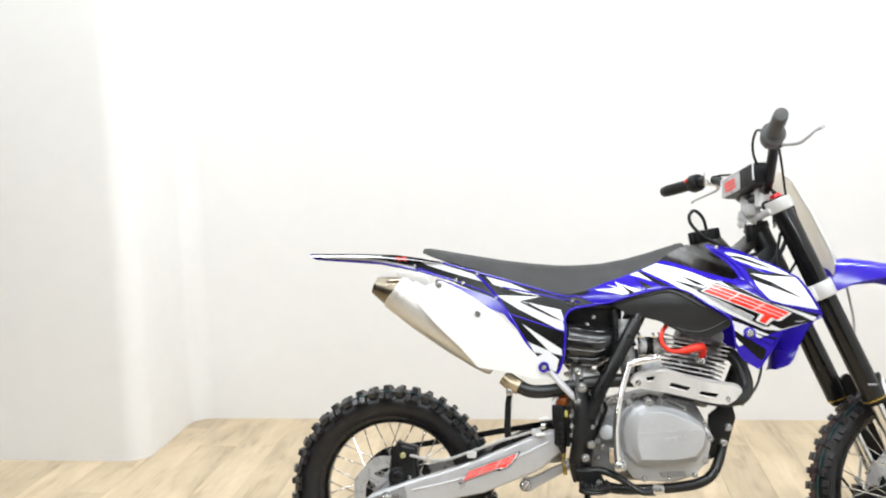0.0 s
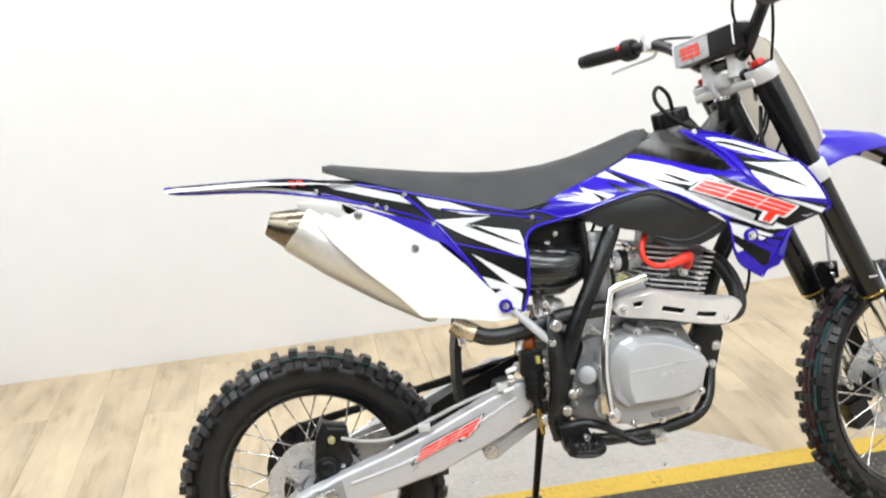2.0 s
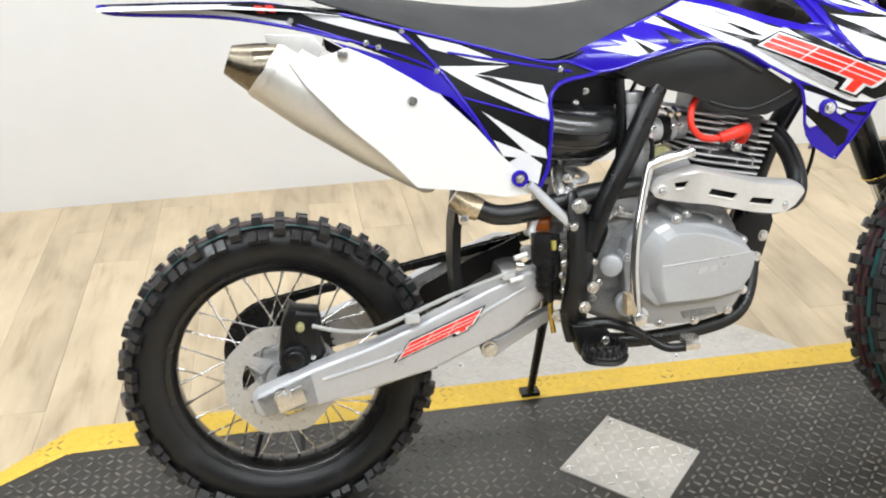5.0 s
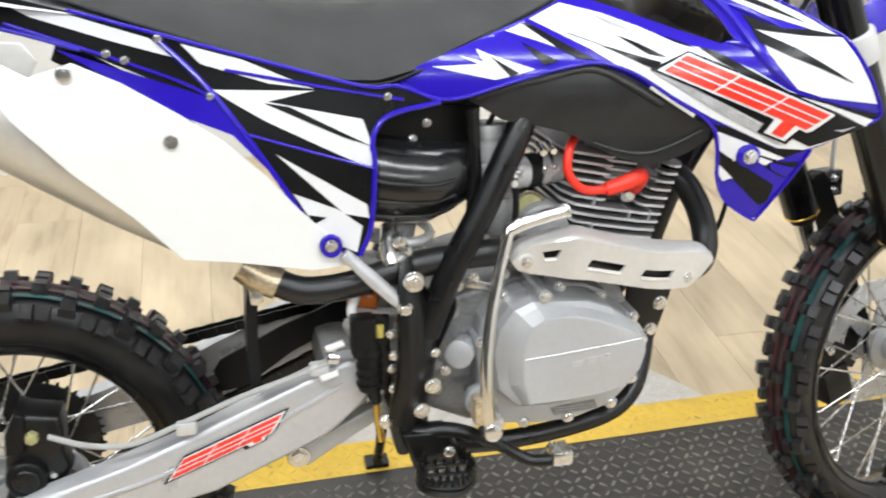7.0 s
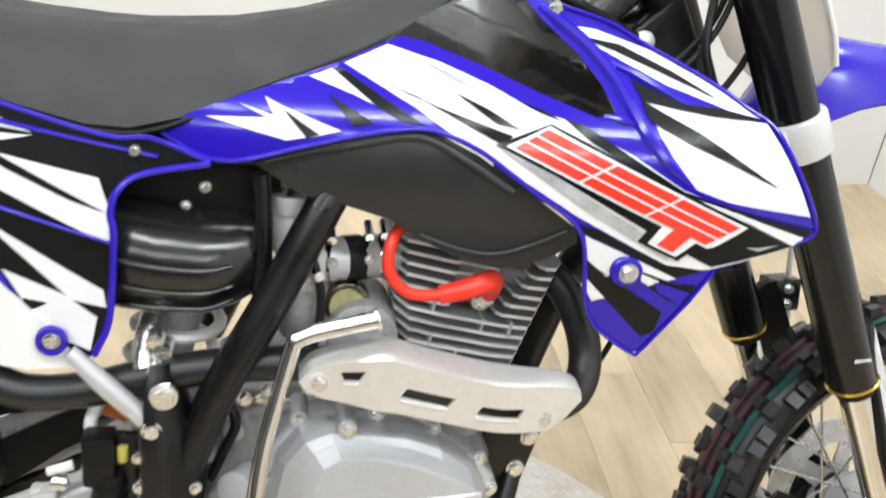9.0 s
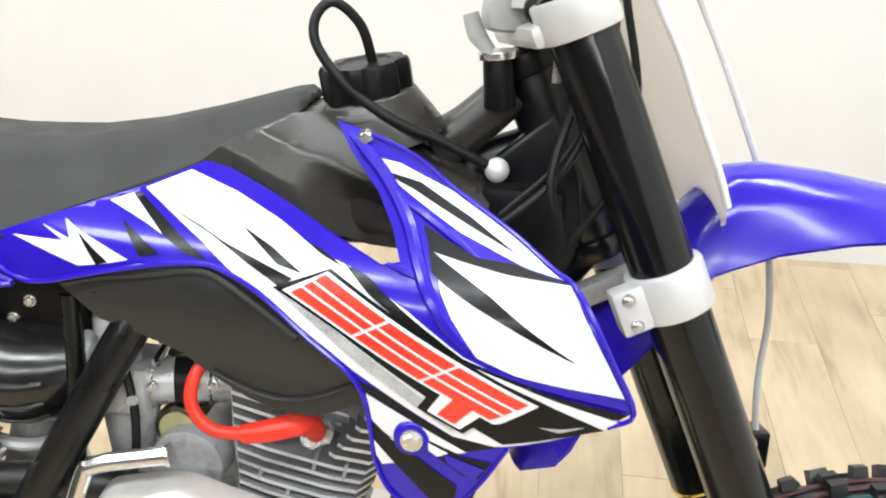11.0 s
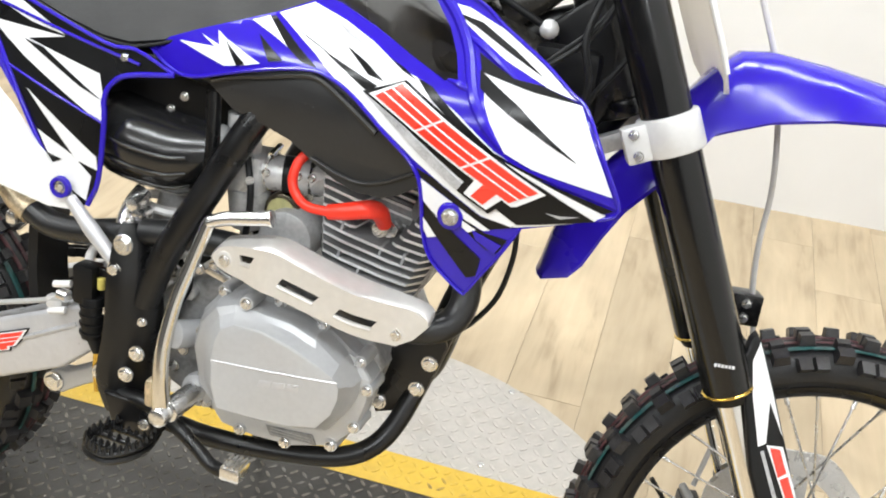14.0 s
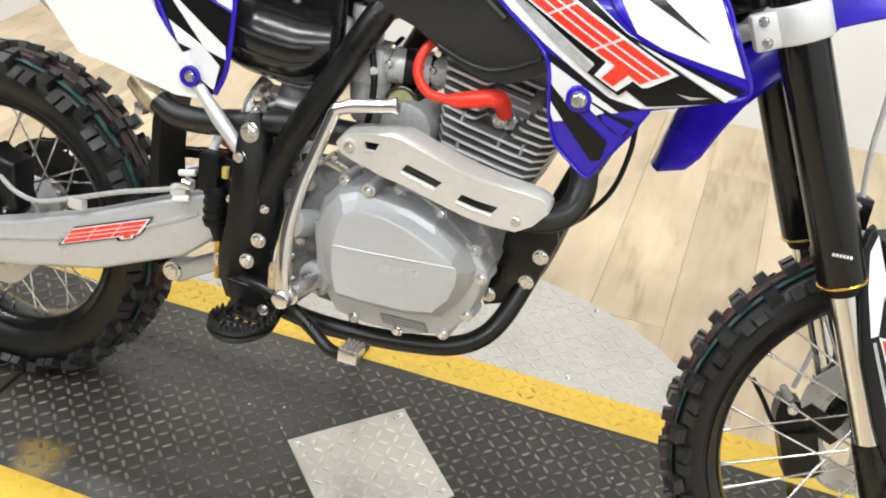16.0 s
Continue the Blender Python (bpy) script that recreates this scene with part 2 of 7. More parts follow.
BOOT_RUBBER = material("moulded_boot_rubber", (0.010, 0.010, 0.0106), 0.21, vary=0.2, scale=18, spec=0.62, bump=0.10, bump_scale=60)
EXHAUST = material("black_heat_paint", (0.014, 0.014, 0.0145), 0.36, vary=0.25, scale=20, spec=0.5, bump=0.08, bump_scale=400)
RED_RUBBER = material("red_ignition_lead", (0.85, 0.035, 0.015), 0.38, vary=0.06)
RED_ALLOY = material("red_anodised_cap", (0.70, 0.03, 0.03), 0.3, metal=0.5, vary=0.05)
RIM_BLACK = material("black_anodised_rim", (0.014, 0.013, 0.013), 0.25, metal=0.4, vary=0.2, scale=20, coat=0.3)
CLAMP = material("white_silver_clamp", (0.62, 0.615, 0.61), 0.42, metal=0.25, vary=0.04, scale=20)
PALE_CABLE = material("pale_hose_sleeve", (0.58, 0.57, 0.56), 0.4, vary=0.1)
GRIP = material("dusty_grip_rubber", (0.095, 0.095, 0.098), 0.6, vary=0.2, scale=40)
CLEAR_CABLE = material("grey_cable_sleeve", (0.40, 0.40, 0.39), 0.4, vary=0.1)
YELLOWED = material("yellow_plastic_insert", (0.50, 0.42, 0.10), 0.4, vary=0.2)
SPRING_WHITE = material("white_spring_paint", (0.72, 0.71, 0.70), 0.35, vary=0.05)
ORANGE = material("amber_plastic", (0.60, 0.15, 0.02), 0.3, vary=0.1)
# unseen walls, set dark so that shadows and black reflections deepen
DARK_WALL = material("unseen_wall_dark", (0.10, 0.098, 0.095), 0.8, vary=0.05, scale=1)


def thin_plastic():
    """White moulded plastic thin enough to let light through."""
    m = material("thin_white_plastic", (0.80, 0.77, 0.72), 0.4, vary=0.02, scale=5)
    nt = m.node_tree
    b, o = nt.nodes["Principled BSDF"], nt.nodes["Material Output"]
    tr = nt.nodes.new("ShaderNodeBsdfTranslucent")
    tr.inputs[0].default_value = (0.88, 0.84, 0.77, 1)
    mx = nt.nodes.new("ShaderNodeMixShader")
    mx.inputs[0].default_value = 0.6
    nt.links.new(b.outputs[0], mx.inputs[1])
    nt.links.new(tr.outputs[0], mx.inputs[2])
    nt.links.new(mx.outputs[0], o.inputs[0])
    return m


THIN_WHITE = thin_plastic()

# ---- mesh helpers ----
from mathutils.geometry import tessellate_polygon


def finish(name, bm, mat, parent=None, label="", smooth=None):
    bmesh.ops.recalc_face_normals(bm, faces=bm.faces[:])
    me = bpy.data.meshes.new(name)
    bm.to_mesh(me)
    bm.free()
    me.materials.append(mat)
    if smooth is not None:
        for p in me.polygons:
            p.use_smooth = True
        me.set_sharp_from_angle(angle=radians(smooth))
    ob = new(name, me)
    if parent is not None:
        ob.parent = parent
    if label:
        ob["label"] = label
    return ob


def part(name, bm, mat, parent, label="", smooth=40):
    return finish(name, bm, mat, parent, label, smooth)


def thing(name, label, category, group="", kind=""):
    ob = new(name)
    ob.empty_display_size = 0.05
    return tagged(ob, label, category, group, kind)


def bm_box(lo, hi, bevel=0.0, bm=None, m=None):
    out = bm or bmesh.new()
    made = bmesh.ops.create_cube(out, size=1)["verts"]
    for v in made:
        v.co = Vector([lo[i] + (v.co[i] + 0.5) * (hi[i] - lo[i]) for i in range(3)])
        if m is not None:
            v.co = m @ v.co
    if bevel:
        edges = list({e for v in made for e in v.link_edges})
        bmesh.ops.bevel(out, geom=edges, offset=bevel, segments=2, affect="EDGES", profile=0.6)
    return out


def bm_cyl(a, b, r1, r2=None, seg=20, bevel=0.0, bm=None):
    out = bm or bmesh.new()
    a, b = Vector(a), Vector(b)
    q = (b - a).to_track_quat("Z", "Y").to_matrix().to_4x4()
    m = Matrix.Translation((a + b) / 2) @ q
    made = bmesh.ops.create_cone(out, cap_ends=True, segments=seg, radius1=r1, radius2=r1 if r2 is None else r2, depth=(b - a).length, matrix=m)["verts"]
    if bevel:
        caps = [f for f in {f for v in made for f in v.link_faces} if len(f.verts) > 4]
        edges = list({e for f in caps for e in f.edges})
        bmesh.ops.bevel(out, geom=edges, offset=bevel, segments=2, affect="EDGES", profile=0.5)
    return out


def smooth_path(pts, n=6):
    """Points on a Catmull-Rom line through pts."""
    p = [Vector(q) for q in pts]
    if len(p) < 3:
        return p
    p = [p[0] * 2 - p[1]] + p + [p[-1] * 2 - p[-2]]
    out = []
    for i in range(1, len(p) - 2):
        for k in range(n):
            t = k / n
            a, b, c, d = p[i - 1], p[i], p[i + 1], p[i + 2]
            out.append(0.5 * (2 * b + (c - a) * t + (2 * a - 5 * b + 4 * c - d) * t * t + (3 * b - a - 3 * c + d) * t ** 3))
    return out + [p[-2]]


def bm_tube(pts, r, seg=10, n=6, bm=None, flat=1.0, closed=False):
    """A round bar along pts; r is one radius or one for each given point."""
    out = bm or bmesh.new()
    path = smooth_path(pts, n)
    if isinstance(r, (int, float)):
        radii = [r] * len(path)
    else:
        radii = list(np.interp(np.linspace(0, len(r) - 1, len(path)), range(len(r)), r))
    side = None
    rings = []
    for i, p in enumerate(path):
        d = (path[min(i + 1, len(path) - 1)] - path[max(i - 1, 0)]).normalized()
        if side is None:
            side = d.orthogonal().normalized()
        side = (side - d * side.dot(d)).normalized()
        up = d.cross(side)
        rings.append([out.verts.new(p + (side * math.cos(k * math.tau / seg) + up * math.sin(k * math.tau / seg) * flat) * radii[i]) for k in range(seg)])
    for a, b in zip(rings, rings[1:]):
        for k in range(seg):
            out.faces.new((a[k], a[(k + 1) % seg], b[(k + 1) % seg], b[k]))
    if not closed:
        out.faces.new(rings[0][::-1])
        out.faces.new(rings[-1])
    return out


def bm_plate(poly, y0, y1, bevel=0.0, bm=None):
    """A flat outline in x and z given depth from y0 to y1, its front edge rounded."""
    out = bm or bmesh.new()
    verts = [out.verts.new((x, y0, z)) for x, z in poly]
    face = out.faces.new(verts)
    ext = bmesh.ops.extrude_face_region(out, geom=[face])
    top = [v for v in ext["geom"] if isinstance(v, bmesh.types.BMVert)]
    for v in top:
        v.co.y = y1
    if bevel:
        tf = [f for f in ext["geom"] if isinstance(f, bmesh.types.BMFace)]
        edges = list({e for f in tf for e in f.edges})
        bmesh.ops.bevel(out, geom=edges, offset=bevel, segments=3, affect="EDGES", profile=0.5)
    return out


def cut_poly(pts, axis, at, keep_above):
    """The part of a convex outline on one side of a grid line."""
    out = []
    for i, p in enumerate(pts):
        q = pts[(i + 1) % len(pts)]
        ip_, iq = (p[axis] >= at) == keep_above or p[axis] == at, (q[axis] >= at) == keep_above or q[axis] == at
        if ip_:
            out.append(p)
        if ip_ != iq:
            lo, hi = (p, q) if p < q else (q, p)
            t = (at - lo[axis]) / (hi[axis] - lo[axis])
            cross = (lo[0] + (hi[0] - lo[0]) * t, lo[1] + (hi[1] - lo[1]) * t)
            out.append((at, cross[1]) if axis == 0 else (cross[0], at))
    return out


def bm_panel(poly, yfn, lift=0.0, thick=0.003, step=0.025, holes=()):
    """A thin shell with the outline poly in x and z, lying on the curved face y = yfn(x, z), lift metres proud of it."""
    out = bmesh.new()
    seen = {}

    def vert(p):
        key = (round(p[0] * 20000), round(p[1] * 20000))
        if key not in seen:
            seen[key] = out.verts.new((p[0], 0, p[1]))
        return seen[key]

    loops = [list(poly)] + [list(h) for h in holes]
    flat = [p for loop in loops for p in loop]
    for tri in tessellate_polygon([[Vector((x, z, 0)) for x, z in loop] for loop in loops]):
        tri = [flat[i] for i in tri]
        i = math.floor(min(p[0] for p in tri) / step)
        while i * step < max(p[0] for p in tri):
            col = cut_poly(cut_poly(tri, 0, i * step, True), 0, (i + 1) * step, False)
            if len(col) > 2:
                j = math.floor(min(p[1] for p in col) / step)
                while j * step < max(p[1] for p in col):
                    cell = cut_poly(cut_poly(col, 1, j * step, True), 1, (j + 1) * step, False)
                    vs = []
                    for p in cell:
                        v = vert(p)
                        if v not in vs:
                            vs.append(v)
                    if len(vs) > 2 and not out.faces.get(vs):
                        out.faces.new(vs)
                    j += 1
            i += 1
    for v in out.verts:
        v.co.y = yfn(v.co.x, v.co.z) - lift
    if thick:
        ext = bmesh.ops.extrude_face_region(out, geom=out.faces[:])
        for v in ext["geom"]:
            if isinstance(v, bmesh.types.BMVert):
                v.co.y += thick
    return out


def bm_lathe(profile, centre, seg=64, bm=None, m=None):
    """A ring or wheel about the y axis: profile points are (radius, y)."""
    out = bm or bmesh.new()
    c = Vector(centre)
    rings = []
    for i in range(seg):
        a = i * math.tau / seg
        rings.append([out.verts.new((m or Matrix()) @ Vector((c.x + r * math.cos(a), c.y + y, c.z + r * math.sin(a)))) for r, y in profile])
    n = len(profile)
    for i in range(seg):
        a, b = rings[i], rings[(i + 1) % seg]
        for k in range(n - 1):
            out.faces.new((a[k], a[k + 1], b[k + 1], b[k]))
    return out


def bm_loft(sections, close=True):
    """A skin over sections, each a list of as many points."""
    out = bmesh.new()
    rings = [[out.verts.new(p) for p in s] for s in sections]
    n = len(rings[0])
    for a, b in zip(rings, rings[1:]):
        for k in range(n if close else n - 1):
            out.faces.new((a[k], a[(k + 1) % n], b[(k + 1) % n], b[k]))
    if close:
        out.faces.new(rings[0][::-1])
        out.faces.new(rings[-1])
    return out


def bm_move(bm, m):
    bm.transform(m)
    return bm


def smooth_table(xs, ys, width):
    """A rounded curve through the corners (xs, ys)."""
    grid = np.linspace(xs[0] - 0.1, xs[-1] + 0.1, 600)
    raw = np.interp(grid, xs, ys)
    k = np.exp(-0.5 * (np.arange(-150, 151) * (grid[1] - grid[0]) / width) ** 2)
    pad = np.concatenate([np.full(150, raw[0]), raw, np.full(150, raw[-1])])
    soft = np.convolve(pad, k / k.sum(), "valid")
    return lambda v: float(np.interp(v, grid, soft))


BOLT_MESHES = {}


def bolt(parent, x, y, z, r=0.007, mat=None, axis=(0, -1, 0), h=0.006):
    """A flanged hexagon screw head standing on y, facing along axis."""
    key = (round(r, 4), round(h, 4), axis, (mat or STEEL).name)
    if key not in BOLT_MESHES:
        d = Vector(axis).normalized()
        bm = bm_cyl((0, 0, 0), d * h * 0.35, r * 1.25, r * 1.15, 16)
        bm_cyl(d * h * 0.3, d * h, r * 0.95, r * 0.9, 6, bevel=r * 0.12, bm=bm)
        bm_cyl(d * h * 0.9, d * h * 1.02, r * 0.5, r * 0.42, 10, bm=bm)
        bmesh.ops.recalc_face_normals(bm, faces=bm.faces[:])
        me = bpy.data.meshes.new("bolt")
        bm.to_mesh(me)
        bm.free()
        me.materials.append(mat or STEEL)
        BOLT_MESHES[key] = me
    ob = new("bolt", BOLT_MESHES[key])
    ob.location = (x, y, z)
    ob.parent = parent
    return ob

# ---- the showroom ----
FLOOR_Z, TOP_Z = -0.045, 3.2
CORNERS = {"back_left": (-1.13, 1.548), "back_right": (2.32, 1.662), "step_front": (-1.13, 1.02), "left_far": (-4.6, 0.93), "right_near": (2.46, -5.2), "left_near": (-4.6, -5.2)}


def wall(name, a, b, out, label, mat=WALL):
    """An upright wall from a to b, its thickness of 0.12 m on the side of out."""
    a, b, n = Vector((*a, 0)), Vector((*b, 0)), Vector((*out, 0)).normalized() * 0.12
    bm = bmesh.new()
    foot = [bm.verts.new((p.x, p.y, FLOOR_Z - 0.05)) for p in (a, b, b + n, a + n)]
    face = bm.faces.new(foot)
    ext = bmesh.ops.extrude_face_region(bm, geom=[face])
    for v in ext["geom"]:
        if isinstance(v, bmesh.types.BMVert):
            v.co.z = TOP_Z
    return tagged(finish(name, bm, mat), label, "wall", kind="structure")


C = CORNERS


def wall_path(name, pts, out, label):
    """A wall that follows pts round soft corners, its thickness on the side of out."""
    n = Vector((*out, 0)) * 0.12
    bm = bmesh.new()
    rings = [[bm.verts.new((x + dx, y + dy, z)) for dx, dy, z in ((0, 0, FLOOR_Z - 0.05), (0, 0, TOP_Z), (n.x, n.y, TOP_Z), (n.x, n.y, FLOOR_Z - 0.05))] for x, y in pts]
    for a, b in zip(rings, rings[1:]):
        for k in range(4):
            bm.faces.new((a[k], a[(k + 1) % 4], b[(k + 1) % 4], b[k]))
    bm.faces.new(rings[0])
    bm.faces.new(rings[-1][::-1])
    return tagged(finish(name, bm, WALL, smooth=40), label, "wall", kind="structure")


def corner(cx, cy, r, a0, a1):
    return [(cx + r * math.cos(radians(a0 + (a1 - a0) * k / 10)), cy + r * math.sin(radians(a0 + (a1 - a0) * k / 10))) for k in range(11)]


# the long wall steps forward on one side; its plastered corners are rounded
SOFT = 0.09
wall_path("wall_back", [(2.32, 1.662), (0.6, 1.605)] + corner(-1.13 + SOFT, 1.551 - SOFT, SOFT, 92, 180) + corner(-1.13 - SOFT, 1.019 + SOFT, SOFT, 0, -91) + [(-2.4, 0.988), (-4.6, 0.93)], (-0.6, 0.8), "smooth white painted wall that steps forward on one side")
wall("wall_right", (2.322, 1.66), C["right_near"], (1, 0.02), "white painted side wall of the showroom")
# added out of view: two dark walls and a grey ceiling that hold back bounce
wall("wall_near", C["left_near"], C["right_near"], (0, -1), "unseen dark wall added to close the room and cut bounce light", DARK_WALL)
wall("wall_far_left", C["left_far"], C["left_near"], (-1, 0), "unseen dark wall added to close the room and cut bounce light", DARK_WALL)
tagged(finish("ceiling", bm_box((-4.8, -5.4, TOP_Z), (2.7, 1.9, TOP_Z + 0.1)), CEIL), "unseen grey ceiling added to close the room and cut bounce light", "ceiling", kind="structure")
floor = tagged(finish("floor", bm_box((-4.8, -5.4, FLOOR_Z - 0.06), (2.7, 1.95, FLOOR_Z - 0.004)), GAP), "pale washed-oak vinyl plank floor", "floor", kind="structure")

# turntable: a round tread-plate disc with a long ramp deck lying across it
CX, CY, DISC_R = 0.615, 0.005, 0.617
turntable = thing("turntable", "dusty round tread-plate turntable with black yellow-edged deck", "turntable")


def bm_flat(poly, z0, z1, bevel=0.0):
    out = bmesh.new()
    f = out.faces.new([out.verts.new((x, y, z0)) for x, y in poly])
    ext = bmesh.ops.extrude_face_region(out, geom=[f])
    top = [g for g in ext["geom"] if isinstance(g, bmesh.types.BMFace)]
    for v in ext["geom"]:
        if isinstance(v, bmesh.types.BMVert):
            v.co.z = z1
    if bevel:
        bmesh.ops.bevel(out, geom=list({e for t in top for e in t.edges}), offset=bevel, segments=2, affect="EDGES", profile=0.5)
    return out


def inside(poly, x, y):
    hit = False
    for (x0, y0), (x1, y1) in zip(poly, poly[1:] + poly[:1]):
        if (y0 > y) != (y1 > y) and x < (x1 - x0) * (y - y0) / (y1 - y0) + x0:
            hit = not hit
    return hit


def bm_lugs(keep, box, z, pitch=0.0192, length=0.0165, width=0.0050, height=0.0013, turn=0.0):
    """Raised tread lugs that lean to and fro by turns, wherever keep(x, y) is true."""
    verts, faces = [], []
    x0, y0, x1, y1 = box
    ct, st = math.cos(turn), math.sin(turn)
    mx, my = (x0 + x1) / 2, (y0 + y1) / 2
    span = math.hypot(x1 - x0, y1 - y0) / 2 + pitch
    n = int(span / pitch) + 1
    for i in range(-n, n + 1):
        for j in range(-n, n + 1):
            px, py = i * pitch, j * pitch
            x, y = mx + px * ct - py * st, my + px * st + py * ct
            if not (x0 <= x <= x1 and y0 <= y <= y1 and keep(x, y)):
                continue
            a = turn + (math.pi / 4 if (i + j) % 2 else -math.pi / 4)
            c, s = math.cos(a), math.sin(a)
            h = height * random.uniform(0.75, 1.1)
            base = len(verts)
            for k, zz in ((1.0, 0.0), (0.72, h)):
                for u, v in ((-0.5, 0), (-0.28, -0.5), (0.28, -0.5), (0.5, 0), (0.28, 0.5), (-0.28, 0.5)):
                    lu, lv = u * length * (k * 0.25 + 0.75), v * width * k
                    verts.append((x + lu * c - lv * s, y + lu * s + lv * c, z + zz))
            for k in range(6):
                faces.append((base + k, base + (k + 1) % 6, base + 6 + (k + 1) % 6, base + 6 + k))
            faces.append(tuple(base + 6 + k for k in range(6)))
    me = bpy.data.meshes.new("lugs")
    me.from_pydata(verts, [], faces)
    return me


def lugs(name, me, mat, parent):
    me.materials.append(mat)
    ob = new(name, me)
    ob.parent = parent
    return tagged(ob, kind="stuff")


bm = bmesh.new()
bmesh.ops.create_cone(bm, cap_ends=True, segments=128, radius1=DISC_R, radius2=DISC_R, depth=0.036, matrix=pose(CX, CY, -0.026))
disc = part("disc", bm, DISC, turntable, "dusty beige tread-plate disc")
X0, X1 = -0.565, 1.795
deck_in = lambda x: (-0.215 + 0.004 * x, 0.226 + 0.014 * x)
deck_out = lambda x: (-0.292, 0.306 + 0.008 * x)
ch = 0.125
spans = ((X0, 0.006), (0.014, 1.236), (1.244, X1))
for k, (a, b) in enumerate(spans):
    la, lb = deck_in(a), deck_in(b)
    poly = [(a, la[0]), (b, lb[0]), (b, lb[1]), (a, la[1])]
    if k == 0:
        poly = [(a, la[0] + 0.085), (a + ch, deck_in(a + ch)[0]), (b, lb[0]), (b, lb[1]), (a + ch, deck_in(a + ch)[1]), (a, la[1] - 0.085)]
    if k == 2:
        poly = [(a, la[0]), (b - ch, deck_in(b - ch)[0]), (b, lb[0] + 0.085), (b, lb[1] - 0.085), (b - ch, deck_in(b - ch)[1]), (a, la[1])]
    deck = part("deck_plate", bm_flat(poly, FLOOR_Z + 0.002 if k != 1 else -0.0075, 0.0, 0.0008), DECK, turntable, "worn black tread-plate deck", smooth=30)
    lugs("deck_tread", bm_lugs(lambda x, y: inside(poly, x, y) and inside(poly, x + 0.009, y + 0.009) and inside(poly, x - 0.009, y - 0.009) and inside(poly, x + 0.009, y - 0.009) and inside(poly, x - 0.009, y + 0.009) and abs(x - 0.6215) + abs(y) > 0.152, (a, la[0], b, lb[1]), 0.0), DECK_LUG, deck)
for jx in (0.010, 1.240):
    part("joint_strip", bm_box((jx - 0.0035, -0.214, FLOOR_Z + 0.004), (jx + 0.0035, 0.224, -0.0062)), GAP_DARK, turntable, "dark joint between the deck plates")
for side in (0, 1):
    s = 1 if side else -1
    edge = []
    for x in (X0, X0 + ch, 0.3, 0.9, X1 - ch, X1):
        edge.append((x, deck_out(x)[side] - (s * 0.125 if x in (X0, X1) else 0)))
    inner = []
    for x in (X1, X1 - ch, 0.9, 0.3, X0 + ch, X0):
        inner.append((x, deck_in(x)[side] - (s * 0.085 if x in (X0, X1) else 0)))
    ypoly = edge + inner
    band = part("yellow_edge", bm_flat(ypoly, FLOOR_Z + 0.002, 0.0004, 0.0006), YELLOW, turntable, "yellow painted deck edge", smooth=30)
    lugs("edge_tread", bm_lugs(lambda x, y: inside(ypoly, x + 0.008, y + 0.006) and inside(ypoly, x - 0.008, y - 0.006), (X0, -0.34, X1, 0.36), 0.0004, height=0.0007), YELLOW_LUG, band)


def on_disc(x, y):
    return math.hypot(x - CX, y - CY) < DISC_R - 0.014 and not (-0.302 < y < 0.325)


lugs("disc_tread", bm_lugs(on_disc, (CX - DISC_R, CY - DISC_R, CX + DISC_R, CY + DISC_R), -0.008, 0.0215, 0.0185, 0.0054, 0.0009), DISC_LUG, disc)
SQ = [(0.482, 0.001), (0.628, -0.141), (0.761, 0.002), (0.622, 0.143)]
plate = part("square_plate", bm_flat(SQ, 0.0004, 0.0038, 0.0006), ALU_PLATE, turntable, "bright aluminium tread plate set cornerwise", smooth=30)
lugs("plate_tread", bm_lugs(lambda x, y: abs(x - 0.6215) + abs(y - 0.001) < 0.122, (0.48, -0.145, 0.765, 0.145), 0.0038, 0.0205, 0.0185, 0.0048, 0.0012, math.pi / 4), ALU_LUG, plate)
for x, y in ((0.500, 0.001), (0.743, 0.002), (0.624, 0.125), (0.627, -0.123)):
    bolt(turntable, x, y, 0.0038, 0.0045, axis=(0, 0, 1), h=0.003)
for x, y in ((0.858, 0.559), (0.854, 0.347), (0.37, 0.40), (0.40, -0.36), (0.83, -0.365), (0.62, 0.56)):
    bolt(turntable, x, y, -0.008, 0.0055, axis=(0, 0, 1), h=0.003)

random.seed(11)
verts, faces = [], []
for n in range(70):
    x, y, r = random.uniform(-0.4, 1.5), random.uniform(-0.20, 0.20), random.choice((0.0008, 0.0011, 0.0016, 0.0026))
    q = len(verts)
    a0 = random.uniform(0, 6)
    for k in range(5):
        rr = r * random.uniform(0.6, 1.3)
        verts.append((x + rr * math.cos(a0 + k * 1.2566), y + rr * math.sin(a0 + k * 1.2566), 0.0004))
    verts.append((x, y, 0.0004 + r * 0.9))
    faces += [(q + k, q + (k + 1) % 5, q + 5) for k in range(5)] + [tuple(q + k for k in range(5))[::-1]]
me = bpy.data.meshes.new("dirt_specks")
me.from_pydata(verts, [], faces)
me.materials.append(DISC)
ob = new("dirt_specks", me)
ob.parent = turntable
tagged(ob, kind="stuff")

# ---- the motorcycle, built upright and then leaned on its stand ----
LEAN = 11.385
bike = thing("motorcycle", "blue white and black off-road motorcycle leaning on its side stand", "motorcycle")
bike.matrix_world = pose(0, 0, 0, -LEAN, 0, 0)
REAR, FRONT = Vector((-0.0125, 0.0, 0.2645)), Vector((1.304, 0.0, 0.284))
AXIS_AT, AXIS_DIR = Vector((1.023, 0.0, 0.75)), Vector((-0.41, 0.0, 0.912)).normalized()
STEER = Matrix.Translation(AXIS_AT + Vector((0, -0.020, 0))) @ Matrix.Rotation(radians(12.5), 4, AXIS_DIR) @ Matrix.Translation(-AXIS_AT)
NONE = Matrix()


